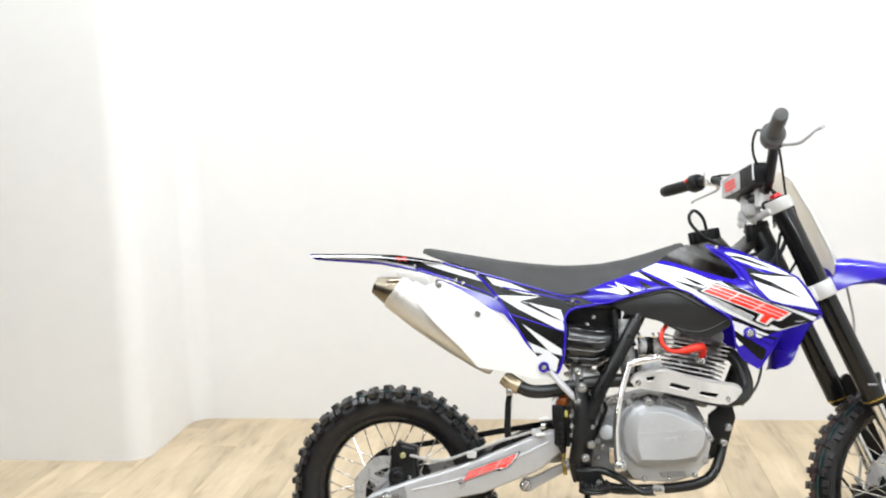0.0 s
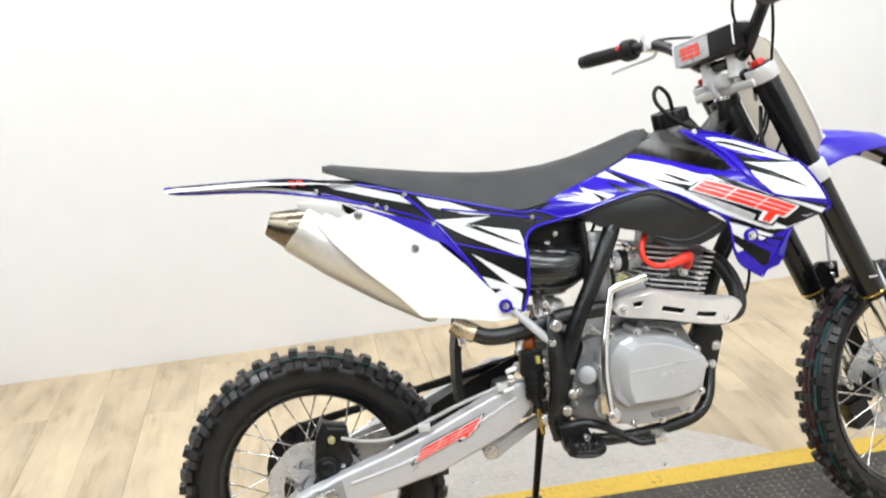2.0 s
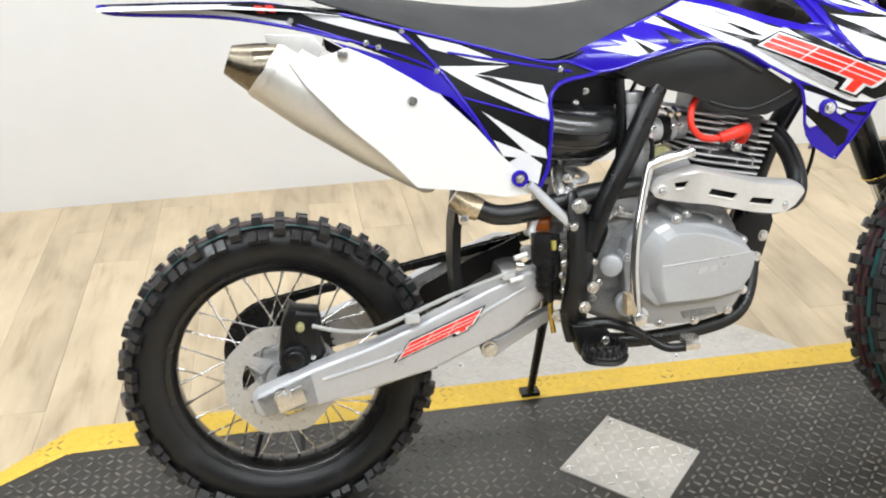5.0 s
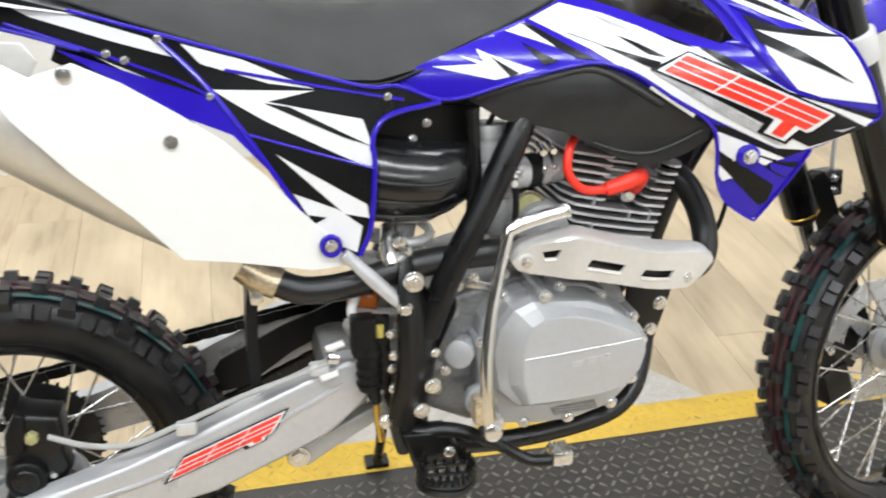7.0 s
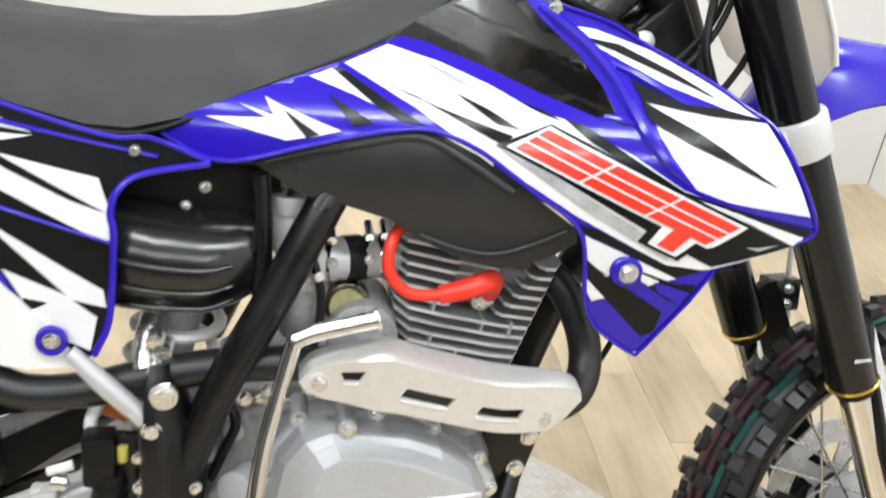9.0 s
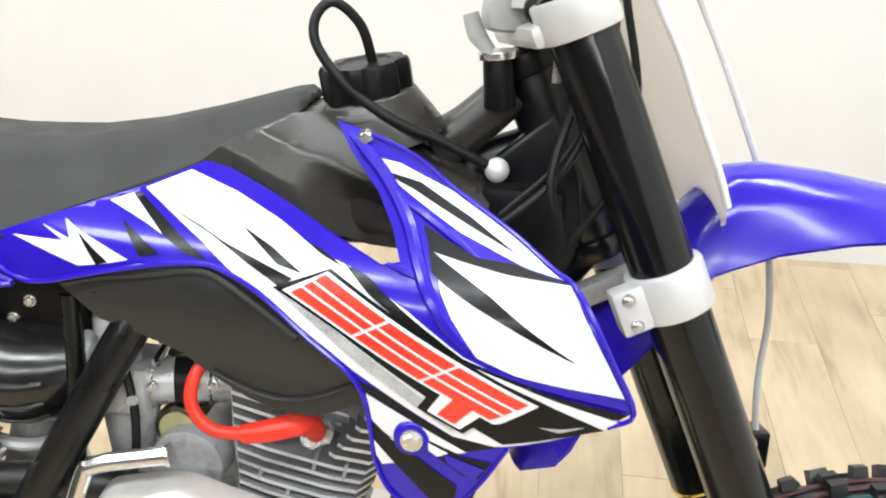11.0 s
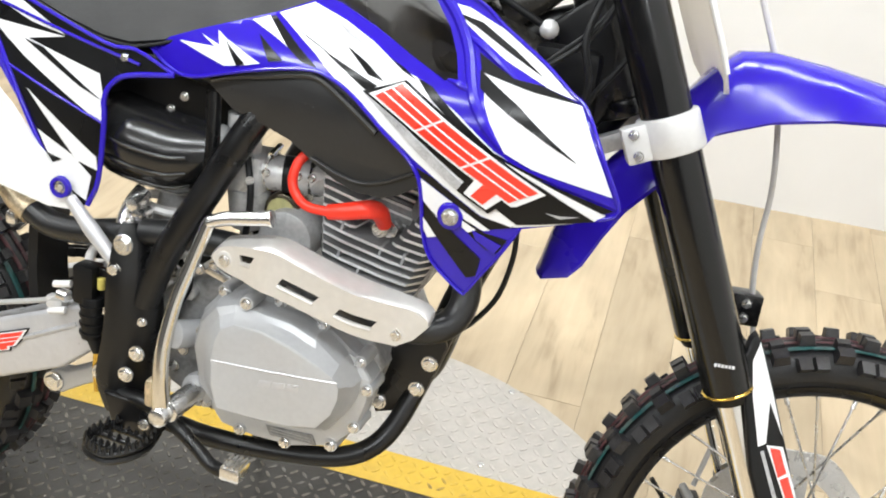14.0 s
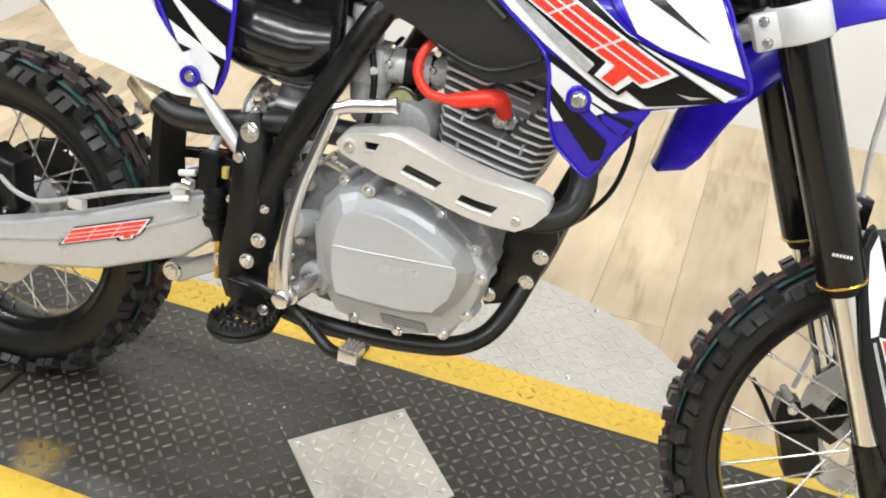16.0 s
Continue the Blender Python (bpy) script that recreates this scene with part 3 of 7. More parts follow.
def ip(x, xs, ys):
    return float(np.interp(x, xs, ys))


def mirror(bm):
    for v in bm.verts:
        v.co.y = -v.co.y
    return bm


# wheels
def knob(verts, faces, r, a, y, la, ly, h, tilt, m, c):
    """One tread block standing on the carcass at the angle a."""
    base = len(verts)
    for k, rr in ((1.0, 0.0), (0.84, h)):
        for da, dy in ((-0.5, -0.5), (0.5, -0.5), (0.5, 0.5), (-0.5, 0.5)):
            yy = y + dy * ly * k + math.sin(tilt) * rr
            rad = r + math.cos(tilt) * rr - abs(math.sin(tilt)) * (dy * ly * (1 if tilt > 0 else -1)) * 0.8
            ang = a + da * la * k / r
            verts.append(m @ Vector((c.x + rad * math.cos(ang), yy, c.z + rad * math.sin(ang))))
    for f in ((4, 5, 6, 7), (0, 1, 5, 4), (1, 2, 6, 5), (2, 3, 7, 6), (3, 0, 4, 7)):
        faces.append(tuple(base + q for q in f))


def wheel(name, c, m, crown, half, rim_r, pitches, disc_y, disc_r, hub_r, label):
    # the hub carries the rest of the wheel
    s = -1 if disc_y < 0 else 1
    bm = bm_lathe([(0.009, -0.062), (hub_r * 0.75, -0.062), (hub_r * 0.8, -0.046), (hub_r * 1.35, -0.044), (hub_r * 1.35, -0.036), (hub_r * 0.8, -0.032), (hub_r * 0.62, 0.0), (hub_r * 0.8, 0.032), (hub_r * 1.35, 0.036), (hub_r * 1.35, 0.044), (hub_r * 0.8, 0.046), (hub_r * 0.75, 0.062), (0.009, 0.062), (0.009, -0.062)], c, 40, m=m)
    hub = part(name, bm, CAST, bike, label)
    # tyre carcass
    prof = [(rim_r - 0.004, -0.030), (rim_r + 0.004, -0.034)]
    for k in range(13):
        t = math.pi * k / 12
        prof.append((rim_r + 0.006 + (crown - rim_r - 0.006) * math.sin(t) ** 0.62, -half * math.copysign(abs(math.cos(t)) ** 0.75, math.cos(t)) if 0 < k < 12 else (-0.036 if k == 0 else 0.036)))
    prof += [(rim_r + 0.004, 0.034), (rim_r - 0.004, 0.030)]
    tyre = part("tyre", bm_lathe(prof, c, 96, m=m), RUBBER, hub, "knobbly black off-road tyre", smooth=60)
    verts, faces = [], []
    for i in range(pitches):
        a = (i + 0.5) * math.tau / pitches
        step = math.tau / pitches
        for sy in (-1, 1):
            if i % 2:
                knob(verts, faces, crown - 0.002, a, sy * half * 0.23, 0.0175, half * 0.38, 0.0140, sy * 0.06, m, c)
            else:
                knob(verts, faces, crown - 0.0045, a, sy * half * 0.54, 0.0165, half * 0.36, 0.0140, sy * 0.22, m, c)
        for sy in (-1, 1):
            big = (i + (sy > 0)) % 2
            if big:
                for da in (-0.27, 0.27):
                    knob(verts, faces, crown - 0.0185, a + da * step, sy * half * 0.92, 0.0165, half * 0.44, 0.0135, sy * 0.95, m, c)
            else:
                knob(verts, faces, crown - 0.0105, a, sy * half * 0.84, 0.0200, half * 0.42, 0.0155, sy * 0.60, m, c)
    for k in range(0, len(verts), 8):
        me = bpy.data.meshes.new("tread_block")
        me.from_pydata(verts[k:k + 8], [], [tuple(q - k for q in f) for f in faces[k // 8 * 5:k // 8 * 5 + 5]])
        me.materials.append(TREAD)
        new("tread_block", me).parent = hub
    # painted lines left on a new tread
    for y, rr, w, mat in ((-half * 0.62, crown - 0.0034, 0.0046, STRIPE_TEAL), (-half * 0.22, crown - 0.0012, 0.0036, STRIPE_RED), (half * 0.22, crown - 0.0012, 0.0036, STRIPE_RED)):
        part("tread_line", bm_lathe([(rr + 0.0022, y - w), (rr + 0.0032, y), (rr + 0.0026, y + w)], c, 96, m=m), mat, hub, smooth=60)
    # rim
    rp = [(rim_r - 0.002, -0.033), (rim_r, -0.029), (rim_r - 0.004, -0.026), (rim_r - 0.013, -0.024), (rim_r - 0.017, -0.012), (rim_r - 0.0175, 0.0), (rim_r - 0.017, 0.012), (rim_r - 0.013, 0.024), (rim_r - 0.004, 0.026), (rim_r, 0.029), (rim_r - 0.002, 0.033), (rim_r - 0.008, 0.030), (rim_r - 0.016, 0.026), (rim_r - 0.021, 0.013), (rim_r - 0.0215, 0.0), (rim_r - 0.021, -0.013), (rim_r - 0.016, -0.026), (rim_r - 0.008, -0.030), (rim_r - 0.002, -0.033)]
    part("rim", bm_lathe(rp, c, 96, m=m), RIM_BLACK, hub, "gloss black spoked rim", smooth=50)
    # spokes, crossing, with their nipples
    n = 32
    for i in range(n):
        side = -1 if i % 2 else 1
        lead = 1 if (i // 2) % 2 else -1
        a = (i + 0.5) * math.tau / n
        b = a + lead * 1.05
        p0 = Vector((c.x + hub_r * 1.25 * math.cos(b), side * 0.041, c.z + hub_r * 1.25 * math.sin(b)))
        p1 = Vector((c.x + (rim_r - 0.020) * math.cos(a), side * 0.006, c.z + (rim_r - 0.020) * math.sin(a)))
        d = (p1 - p0).normalized()
        bm = bm_cyl(p0, p1, 0.0016, seg=6)
        bm_cyl(p1 - d * 0.013, p1 + d * 0.002, 0.0030, 0.0026, 6, bm=bm)
        part("spoke", bm_move(bm, m), STEEL, hub, smooth=60)
    # brake disc with slots between arms
    dr = disc_r
    bm = bmesh.new()
    seg = 96
    wave = [dr - 0.0045 * (0.5 + 0.5 * math.cos(8 * math.tau * k / seg)) for k in range(seg)]
    rings = []
    for yy, inner in ((disc_y - 0.002, False), (disc_y + 0.002, False)):
        rings.append([bm.verts.new((c.x + wave[k] * math.cos(k * math.tau / seg), yy, c.z + wave[k] * math.sin(k * math.tau / seg))) for k in range(seg)])
        rings.append([bm.verts.new((c.x + dr * 0.66 * math.cos(k * math.tau / seg), yy, c.z + dr * 0.66 * math.sin(k * math.tau / seg))) for k in range(seg)])
    for k in range(seg):
        q = (k + 1) % seg
        bm.faces.new((rings[0][k], rings[0][q], rings[1][q], rings[1][k]))
        bm.faces.new((rings[2][k], rings[3][k], rings[3][q], rings[2][q]))
        bm.faces.new((rings[0][k], rings[2][k], rings[2][q], rings[0][q]))
        bm.faces.new((rings[1][k], rings[1][q], rings[3][q], rings[3][k]))
    for k in range(6):
        a = k * math.tau / 6 + 0.2
        u, v = Vector((math.cos(a), 0, math.sin(a))), Vector((-math.sin(a), 0, math.cos(a)))
        cc = Vector((c.x, disc_y, c.z))
        pts = [cc + u * hub_r * 0.9 - v * 0.016, cc + u * dr * 0.69 - v * 0.009 + v * 0.012, cc + u * dr * 0.69 + v * 0.021, cc + u * hub_r * 0.9 + v * 0.016]
        f = bm.faces.new([bm.verts.new(p - Vector((0, 0.0018, 0))) for p in pts])
        ext = bmesh.ops.extrude_face_region(bm, geom=[f])
        for g in ext["geom"]:
            if isinstance(g, bmesh.types.BMVert):
                g.co.y += 0.0036
    for k in range(24):
        a = k * math.tau / 24 + 0.1
        rr = dr * (0.76 + 0.13 * (k % 2))
        for yy in (disc_y - 0.0023, disc_y + 0.0023):
            bm_cyl((c.x + rr * math.cos(a), yy - 0.0002, c.z + rr * math.sin(a)), (c.x + rr * math.cos(a), yy + 0.0002, c.z + rr * math.sin(a)), 0.0035, seg=8, bm=bm)
    part("brake_disc", bm_move(bm, m), ROTOR, hub, "wavy steel brake disc")
    bm = bm_tube([(c.x - 0.058 if c.x < 1 else c.x - 0.04, -0.01, c.z - rim_r + 0.035 if c.x < 1 else c.z - rim_r + 0.03), (c.x - 0.045 if c.x < 1 else c.x - 0.03, -0.01, c.z - rim_r + 0.075)], 0.004, 8)
    part("valve_stem", bm_move(bm, m), BLACK_PLASTIC, hub)
    return hub


rear_wheel = wheel("rear_wheel", REAR, NONE, 0.2590, 0.0445, 0.1945, 44, -0.062, 0.098, 0.034, "cast rear wheel hub")
front_wheel = wheel("front_wheel", FRONT, STEER, 0.2745, 0.0345, 0.2325, 48, 0.066, 0.108, 0.030, "cast front wheel hub")

# fork legs, clamps and steering head
fd = AXIS_DIR
FORK_MID = Vector((1.045, 0.0, 0.75))


def along(s, y=0.0, ahead=0.0):
    """A place on the fork's line, s metres up it from the lower clamp, ahead metres in front of it."""
    return FORK_MID + fd * s + Vector((0.912, 0, 0.41)).normalized() * ahead + Vector((0, y, 0))


for y in (-0.090, 0.090):
    leg = part("fork_leg", bm_move(bm_cyl(along(-0.258, y), along(0.275, y), 0.0265, seg=32, bevel=0.002), STEER), GLOSS_BLACK, bike, "gloss black upper fork tube")
    bm = bm_lathe([(0.0262, 0), (0.0276, 0.0008), (0.0278, 0.0022), (0.0262, 0.0032)], (0, 0, 0), 40)
    q = fd.to_track_quat("Y", "X").to_matrix().to_4x4()
    part("gold_ring", bm_move(bm, STEER @ Matrix.Translation(along(-0.2605, y)) @ q), GOLD, leg, "thin gold ring at the fork seal")
    part("dust_seal", bm_move(bm_cyl(along(-0.272, y), along(-0.256, y), 0.0200, 0.0255, 28), STEER), BLACK_PLASTIC, leg)
    part("stanchion", bm_move(bm_cyl(along(-0.475, y), along(-0.265, y), 0.0175, seg=28), STEER), CHROME, leg, "chromed lower fork tube")
    bm = bm_cyl(along(-0.535, y), along(-0.455, y), 0.021, 0.020, 20, bevel=0.003)
    bm_box((FRONT.x - 0.055, y - 0.020, FRONT.z - 0.026), (FRONT.x + 0.022, y + 0.020, FRONT.z + 0.024), 0.006, bm=bm)
    foot = part("fork_foot", bm_move(bm, STEER), FRAME_PAINT, leg, "black cast fork foot")
    part("cap", bm_move(bm_cyl(along(0.27, y), along(0.285, y), 0.017, 0.014, 6, bevel=0.002), STEER), RED_ALLOY, leg, "red anodised fork cap")
    # small maker's marks as plain bars
    for k in range(6):
        t = along(-0.222, y) + Vector((-0.011 + 0.0037 * k, -0.0262 * (1 if y < 0 else -1), 0.0))
        part("mark", bm_move(bm_box((t.x - 0.0012, t.y - 0.0006, t.z - 0.0016), (t.x + 0.0012, t.y + 0.0006, t.z + 0.0016)), STEER), WHITE, leg)

bm = bm_cyl((FRONT.x, -0.128, FRONT.z), (FRONT.x, 0.125, FRONT.z), 0.0085, seg=20)
bm_cyl((FRONT.x, -0.136, FRONT.z), (FRONT.x, -0.119, FRONT.z), 0.0135, seg=6, bevel=0.001, bm=bm)
bm_cyl((FRONT.x, -0.121, FRONT.z), (FRONT.x, -0.118, FRONT.z), 0.019, seg=24, bm=bm)
part("front_axle", bm_move(bm, STEER), STEEL, bike, "zinc plated axle and nut")
for dx, dz in ((-0.041, 0.004), (-0.041, -0.016)):
    p = STEER @ Vector((FRONT.x + dx, -0.119, FRONT.z + dz))
    bolt(bike, p.x, p.y, p.z, 0.0055)

bm = bm_box((0.000, -0.090, -0.010), (0.024, 0.090, 0.010), 0.005)
low = bm_move(bm, Matrix.Translation(along(0.02, 0, -0.012)) @ (fd.to_track_quat("Z", "Y").to_matrix().to_4x4()))
part("lower_clamp_bridge", bm_move(low, STEER), CAST_RAW, bike, "light grey lower fork clamp")
for name, s, hgt, lab in (("lower_clamp", 0.027, 0.040, "light grey lower fork clamp"), ("upper_clamp", 0.256, 0.032, "light grey upper fork clamp")):
    for y in (-0.090, 0.090):
        cl = part(name, bm_move(bm_cyl(along(s - hgt / 2, y), along(s + hgt / 2, y), 0.0325, seg=32, bevel=0.003), STEER), CLAMP, bike, lab)
        bm = bm_box((-0.050, -0.011, -hgt / 2 + 0.001), (-0.024, 0.011, hgt / 2 - 0.001), 0.004)
        q = fd.to_track_quat("Z", "Y").to_matrix().to_4x4()
        side = STEER @ Matrix.Translation(along(s, y + (0.012 if y > 0 else -0.012))) @ pose(0, 0, 0, 0, -24.2, 0)
        if name == "lower_clamp":
            part("pinch_lug", bm_move(bm, side), CLAMP, cl)
        for dz in (-0.011, 0.011) if name == "lower_clamp" else ():
            p = side @ Vector((-0.038, -0.011 if y < 0 else 0.011, dz))
            bolt(cl, p.x, p.y, p.z, 0.0045, axis=(0, -1, 0) if y < 0 else (0, 1, 0))
bm = bm_box((-0.024, -0.10, -0.009), (0.018, 0.10, 0.009), 0.006)
part("upper_clamp_bridge", bm_move(bm, STEER @ Matrix.Translation(along(0.25, 0, -0.015)) @ pose(0, 0, 0, 0, -24.2, 0)), CLAMP, bike, "light grey upper fork clamp")
# steering head and frame
sh = Vector((-0.033 * 0.912, 0, -0.033 * 0.41))
bm = bm_cyl(along(0.05) + sh, along(0.225) + sh, 0.029, seg=28, bevel=0.003)
bm_cyl(along(0.215) + sh, along(0.235) + sh, 0.033, seg=28, bevel=0.003, bm=bm)
bm_cyl(along(0.04) + sh, along(0.06) + sh, 0.033, seg=28, bevel=0.003, bm=bm)
frame_part = part("frame", bm, FRAME_PAINT, bike, "satin black tubular steel frame")
for r, pts in (
    (0.021, [(0.965, 0, 0.875), (0.90, 0, 0.852), (0.80, 0, 0.80), (0.62, 0, 0.745)]),
    (0.019, [(1.000, 0, 0.80), (0.935, 0, 0.70), (0.876, 0, 0.60), (0.842, 0, 0.51), (0.826, 0, 0.45)]),
    (0.017, [(0.622, -0.118, 0.735), (0.600, -0.132, 0.695), (0.560, -0.142, 0.618), (0.520, -0.146, 0.545), (0.490, -0.146, 0.470)]),
    (0.0085, [(0.553, -0.118, 0.735), (0.556, -0.122, 0.66), (0.552, -0.125, 0.58)]),
    (0.0128, [(0.475, -0.128, 0.312), (0.56, -0.130, 0.300), (0.64, -0.128, 0.301), (0.715, -0.122, 0.308), (0.758, -0.113, 0.317), (0.785, -0.101, 0.333), (0.802, -0.086, 0.357), (0.816, -0.066, 0.395), (0.829, -0.042, 0.440), (0.842, -0.018, 0.495)]),
    (0.0128, [(0.475, 0.128, 0.312), (0.56, 0.130, 0.300), (0.64, 0.128, 0.301), (0.715, 0.122, 0.308), (0.758, 0.113, 0.317), (0.785, 0.101, 0.333), (0.802, 0.086, 0.357), (0.816, 0.066, 0.395), (0.829, 0.042, 0.440), (0.842, 0.018, 0.495)]),
    (0.017, [(0.622, 0.118, 0.735), (0.560, 0.142, 0.618), (0.490, 0.146, 0.470)]),
    (0.012, [(0.47, 0.10, 0.56), (0.36, 0.10, 0.68), (0.20, 0.09, 0.80)]),
    (0.012, [(0.60, -0.09, 0.74), (0.45, -0.09, 0.755), (0.25, -0.085, 0.80)]),
    (0.012, [(0.60, 0.09, 0.74), (0.45, 0.09, 0.755), (0.25, 0.085, 0.80)]),
):
    part("frame_tube", bm_tube(pts, r, 14), FRAME_PAINT, frame_part)
bm = bm_tube([(0.468, -0.144, 0.566), (0.470, -0.147, 0.545), (0.477, -0.148, 0.50), (0.478, -0.148, 0.43), (0.468, -0.146, 0.37), (0.474, -0.142, 0.325)], [0.010, 0.020, 0.033, 0.037, 0.037, 0.032], 14, flat=0.45)
part("pivot_plate", bm, FRAME_PAINT, frame_part, "wide black frame plate at the swingarm pivot")
part("engine_bracket", bm_plate([(0.784, 0.476), (0.837, 0.518), (0.850, 0.470), (0.824, 0.380), (0.772, 0.361), (0.763, 0.380), (0.781, 0.429)], -0.066, -0.072, 0.0015), FRAME_PAINT, frame_part, "black engine mounting plate")
for x, y, z, r in ((0.832, -0.072, 0.445, 0.0085), (0.820, -0.072, 0.407, 0.0085), (0.775, -0.072, 0.377, 0.0085), (0.473, -0.166, 0.546, 0.0105), (0.462, -0.166, 0.513, 0.008), (0.494, -0.166, 0.410, 0.0085), (0.480, -0.166, 0.378, 0.0085), (0.439, -0.158, 0.365, 0.009), (0.474, -0.160, 0.337, 0.0095), (0.449, -0.158, 0.452, 0.0055), (0.448, -0.158, 0.408, 0.0055)):
    bolt(frame_part, x, y, z, r)
bm = bm_tube([(0.395, -0.157, 0.585), (0.426, -0.158, 0.551), (0.464, -0.158, 0.512)], [0.007, 0.0095, 0.0085], 10, flat=0.7)
part("subframe_strut", bm, SILVER, bike, "silver painted subframe strut")

# swingarm
arm = [(-0.060, 0.262), (-0.050, 0.272), (0.037, 0.304), (0.130, 0.333), (0.214, 0.362), (0.327, 0.411), (0.395, 0.438), (0.430, 0.436), (0.438, 0.400), (0.369, 0.341), (0.232, 0.283), (0.130, 0.262), (0.044, 0.245), (-0.045, 0.230), (-0.058, 0.240)]
for s in (-1, 1):
    bm = bm_plate(arm, -0.100, -0.136, 0.007)
    sw = part("swingarm", bm if s < 0 else mirror(bm), SILVER, bike, "silver alloy swingarm")
    bm = bm_plate([(-0.052, 0.265), (0.036, 0.298), (0.043, 0.250), (-0.040, 0.236)], -0.1355, -0.1395, 0.001)
    blk = part("axle_block", bm if s < 0 else mirror(bm), CASE, sw, "cast axle adjuster block")
    bm = bm_plate([(-0.024, 0.268), (0.020, 0.284), (0.026, 0.254), (-0.018, 0.239)], -0.139, -0.143, 0.001)
    part("washer_plate", bm if s < 0 else mirror(bm), STEEL, sw)
    bolt(sw, -0.011, 0.143 * s, 0.2685, 0.012, axis=(0, s * 1.0, 0), h=0.012)
    # raised rib along the arm's face
    bm = bm_tube([(0.055, 0, 0.287), (0.17, 0, 0.316), (0.30, 0, 0.366), (0.39, 0, 0.410)], 0.0035, 8)
    bm = bm_move(bm, Matrix.Translation((0, -0.1355, 0)))
    part("rib", bm if s < 0 else mirror(bm), SILVER, sw)
part("swingarm_bridge", bm_box((0.372, -0.105, 0.352), (0.430, 0.105, 0.412), 0.020), CASE, bike, "silver alloy swingarm")
part("rear_axle", bm_cyl((REAR.x, -0.13, REAR.z), (REAR.x, 0.13, REAR.z), 0.0085), STEEL, bike)
# linkage arm below the swingarm
bm = bm_plate([(0.318, 0.300), (0.330, 0.316), (0.352, 0.317), (0.400, 0.342), (0.445, 0.362), (0.452, 0.345), (0.372, 0.300), (0.345, 0.283), (0.326, 0.284)], -0.085, -0.105, 0.004)
part("shock_linkage", bm, CAST, bike, "cast shock linkage arm")
bolt(bike, 0.334, -0.106, 0.299, 0.012)

# engine
case = [(0.490, 0.470), (0.535, 0.500), (0.640, 0.526), (0.750, 0.505), (0.785, 0.440), (0.770, 0.385), (0.735, 0.325), (0.690, 0.312), (0.555, 0.318), (0.500, 0.345), (0.480, 0.400)]
engine = part("engine_case", bm_plate(case, 0.095, -0.105, 0.012), CASE, bike, "raw cast engine crankcase")
rim = [(0.556, 0.432), (0.563, 0.475), (0.585, 0.503), (0.615, 0.512), (0.655, 0.510), (0.690, 0.505), (0.722, 0.491), (0.762, 0.462), (0.781, 0.437), (0.778, 0.405), (0.768, 0.367), (0.741, 0.337), (0.690, 0.322), (0.640, 0.321), (0.595, 0.327), (0.562, 0.370)]
shoulder = [(0.5645, 0.440), (0.572, 0.475), (0.592, 0.500), (0.616, 0.509), (0.650, 0.505), (0.685, 0.503), (0.718, 0.491), (0.750, 0.466), (0.768, 0.439), (0.766, 0.415), (0.758, 0.396), (0.742, 0.374), (0.700, 0.366), (0.650, 0.362), (0.602, 0.364), (0.574, 0.390)]
ridge = [(0.6017, 0.4415), (0.605, 0.465), (0.612, 0.482), (0.627, 0.4915), (0.660, 0.4925), (0.695, 0.4835), (0.727, 0.470), (0.750, 0.458), (0.759, 0.447), (0.759, 0.432), (0.753, 0.411), (0.736, 0.389), (0.700, 0.381), (0.655, 0.379), (0.611, 0.379), (0.603, 0.409)]


def nearer(ring, k):
    """The outline drawn in towards the cover's middle."""
    return [(0.67 + (x - 0.67) * k, 0.425 + (z - 0.425) * k) for x, z in ring]


def between(a, b, k):
    return [(p[0] + (q[0] - p[0]) * k, p[1] + (q[1] - p[1]) * k) for p, q in zip(a, b)]


rings = [[(x, y, z) for x, z in ring] for ring, y in ((rim, -0.095), (rim, -0.132), (nearer(rim, 0.985), -0.1355), (nearer(shoulder, 1.02), -0.1385), (nearer(shoulder, 1.005), -0.156), (between(shoulder, ridge, 0.16), -0.1655), (between(shoulder, ridge, 0.52), -0.1715), (between(shoulder, ridge, 0.90), -0.1835), (ridge, -0.1862), (nearer(ridge, 0.965), -0.1870))]
part("clutch_cover", bm_loft(rings), CAST, engine, "matt silver clutch cover with creased face", smooth=17)
part("case_joint", bm_plate(nearer(rim, 1.014), -0.097, -0.103, 0.0), CAST_RAW, engine)
part("cover_crease", bm_tube([(0.603, -0.1868, 0.4405), (0.655, -0.1872, 0.444), (0.705, -0.1872, 0.448), (0.757, -0.1864, 0.4525)], 0.0014, 6), SILVER, engine)
for k in range(3):
    x, z = 0.662 + 0.0175 * k, 0.4225 + 0.0022 * k
    part("badge_bar", bm_plate([(x, z), (x + 0.0145, z + 0.002), (x + 0.0165, z + 0.011), (x + 0.002, z + 0.009)], -0.1865, -0.1876, 0.0004), SILVER, engine)
window = part("oil_window", bm_plate([(0.655, 0.3435), (0.716, 0.347), (0.722, 0.334), (0.662, 0.331)], -0.134, -0.1385, 0.001), CASE, engine, "dark grooved panel under the cover")
for k in range(3):
    part("groove_rib", bm_box((0.662, -0.1396, 0.3342 + 0.0036 * k), (0.716, -0.138, 0.3356 + 0.0036 * k), 0.0004, m=None), CAST_RAW, window)
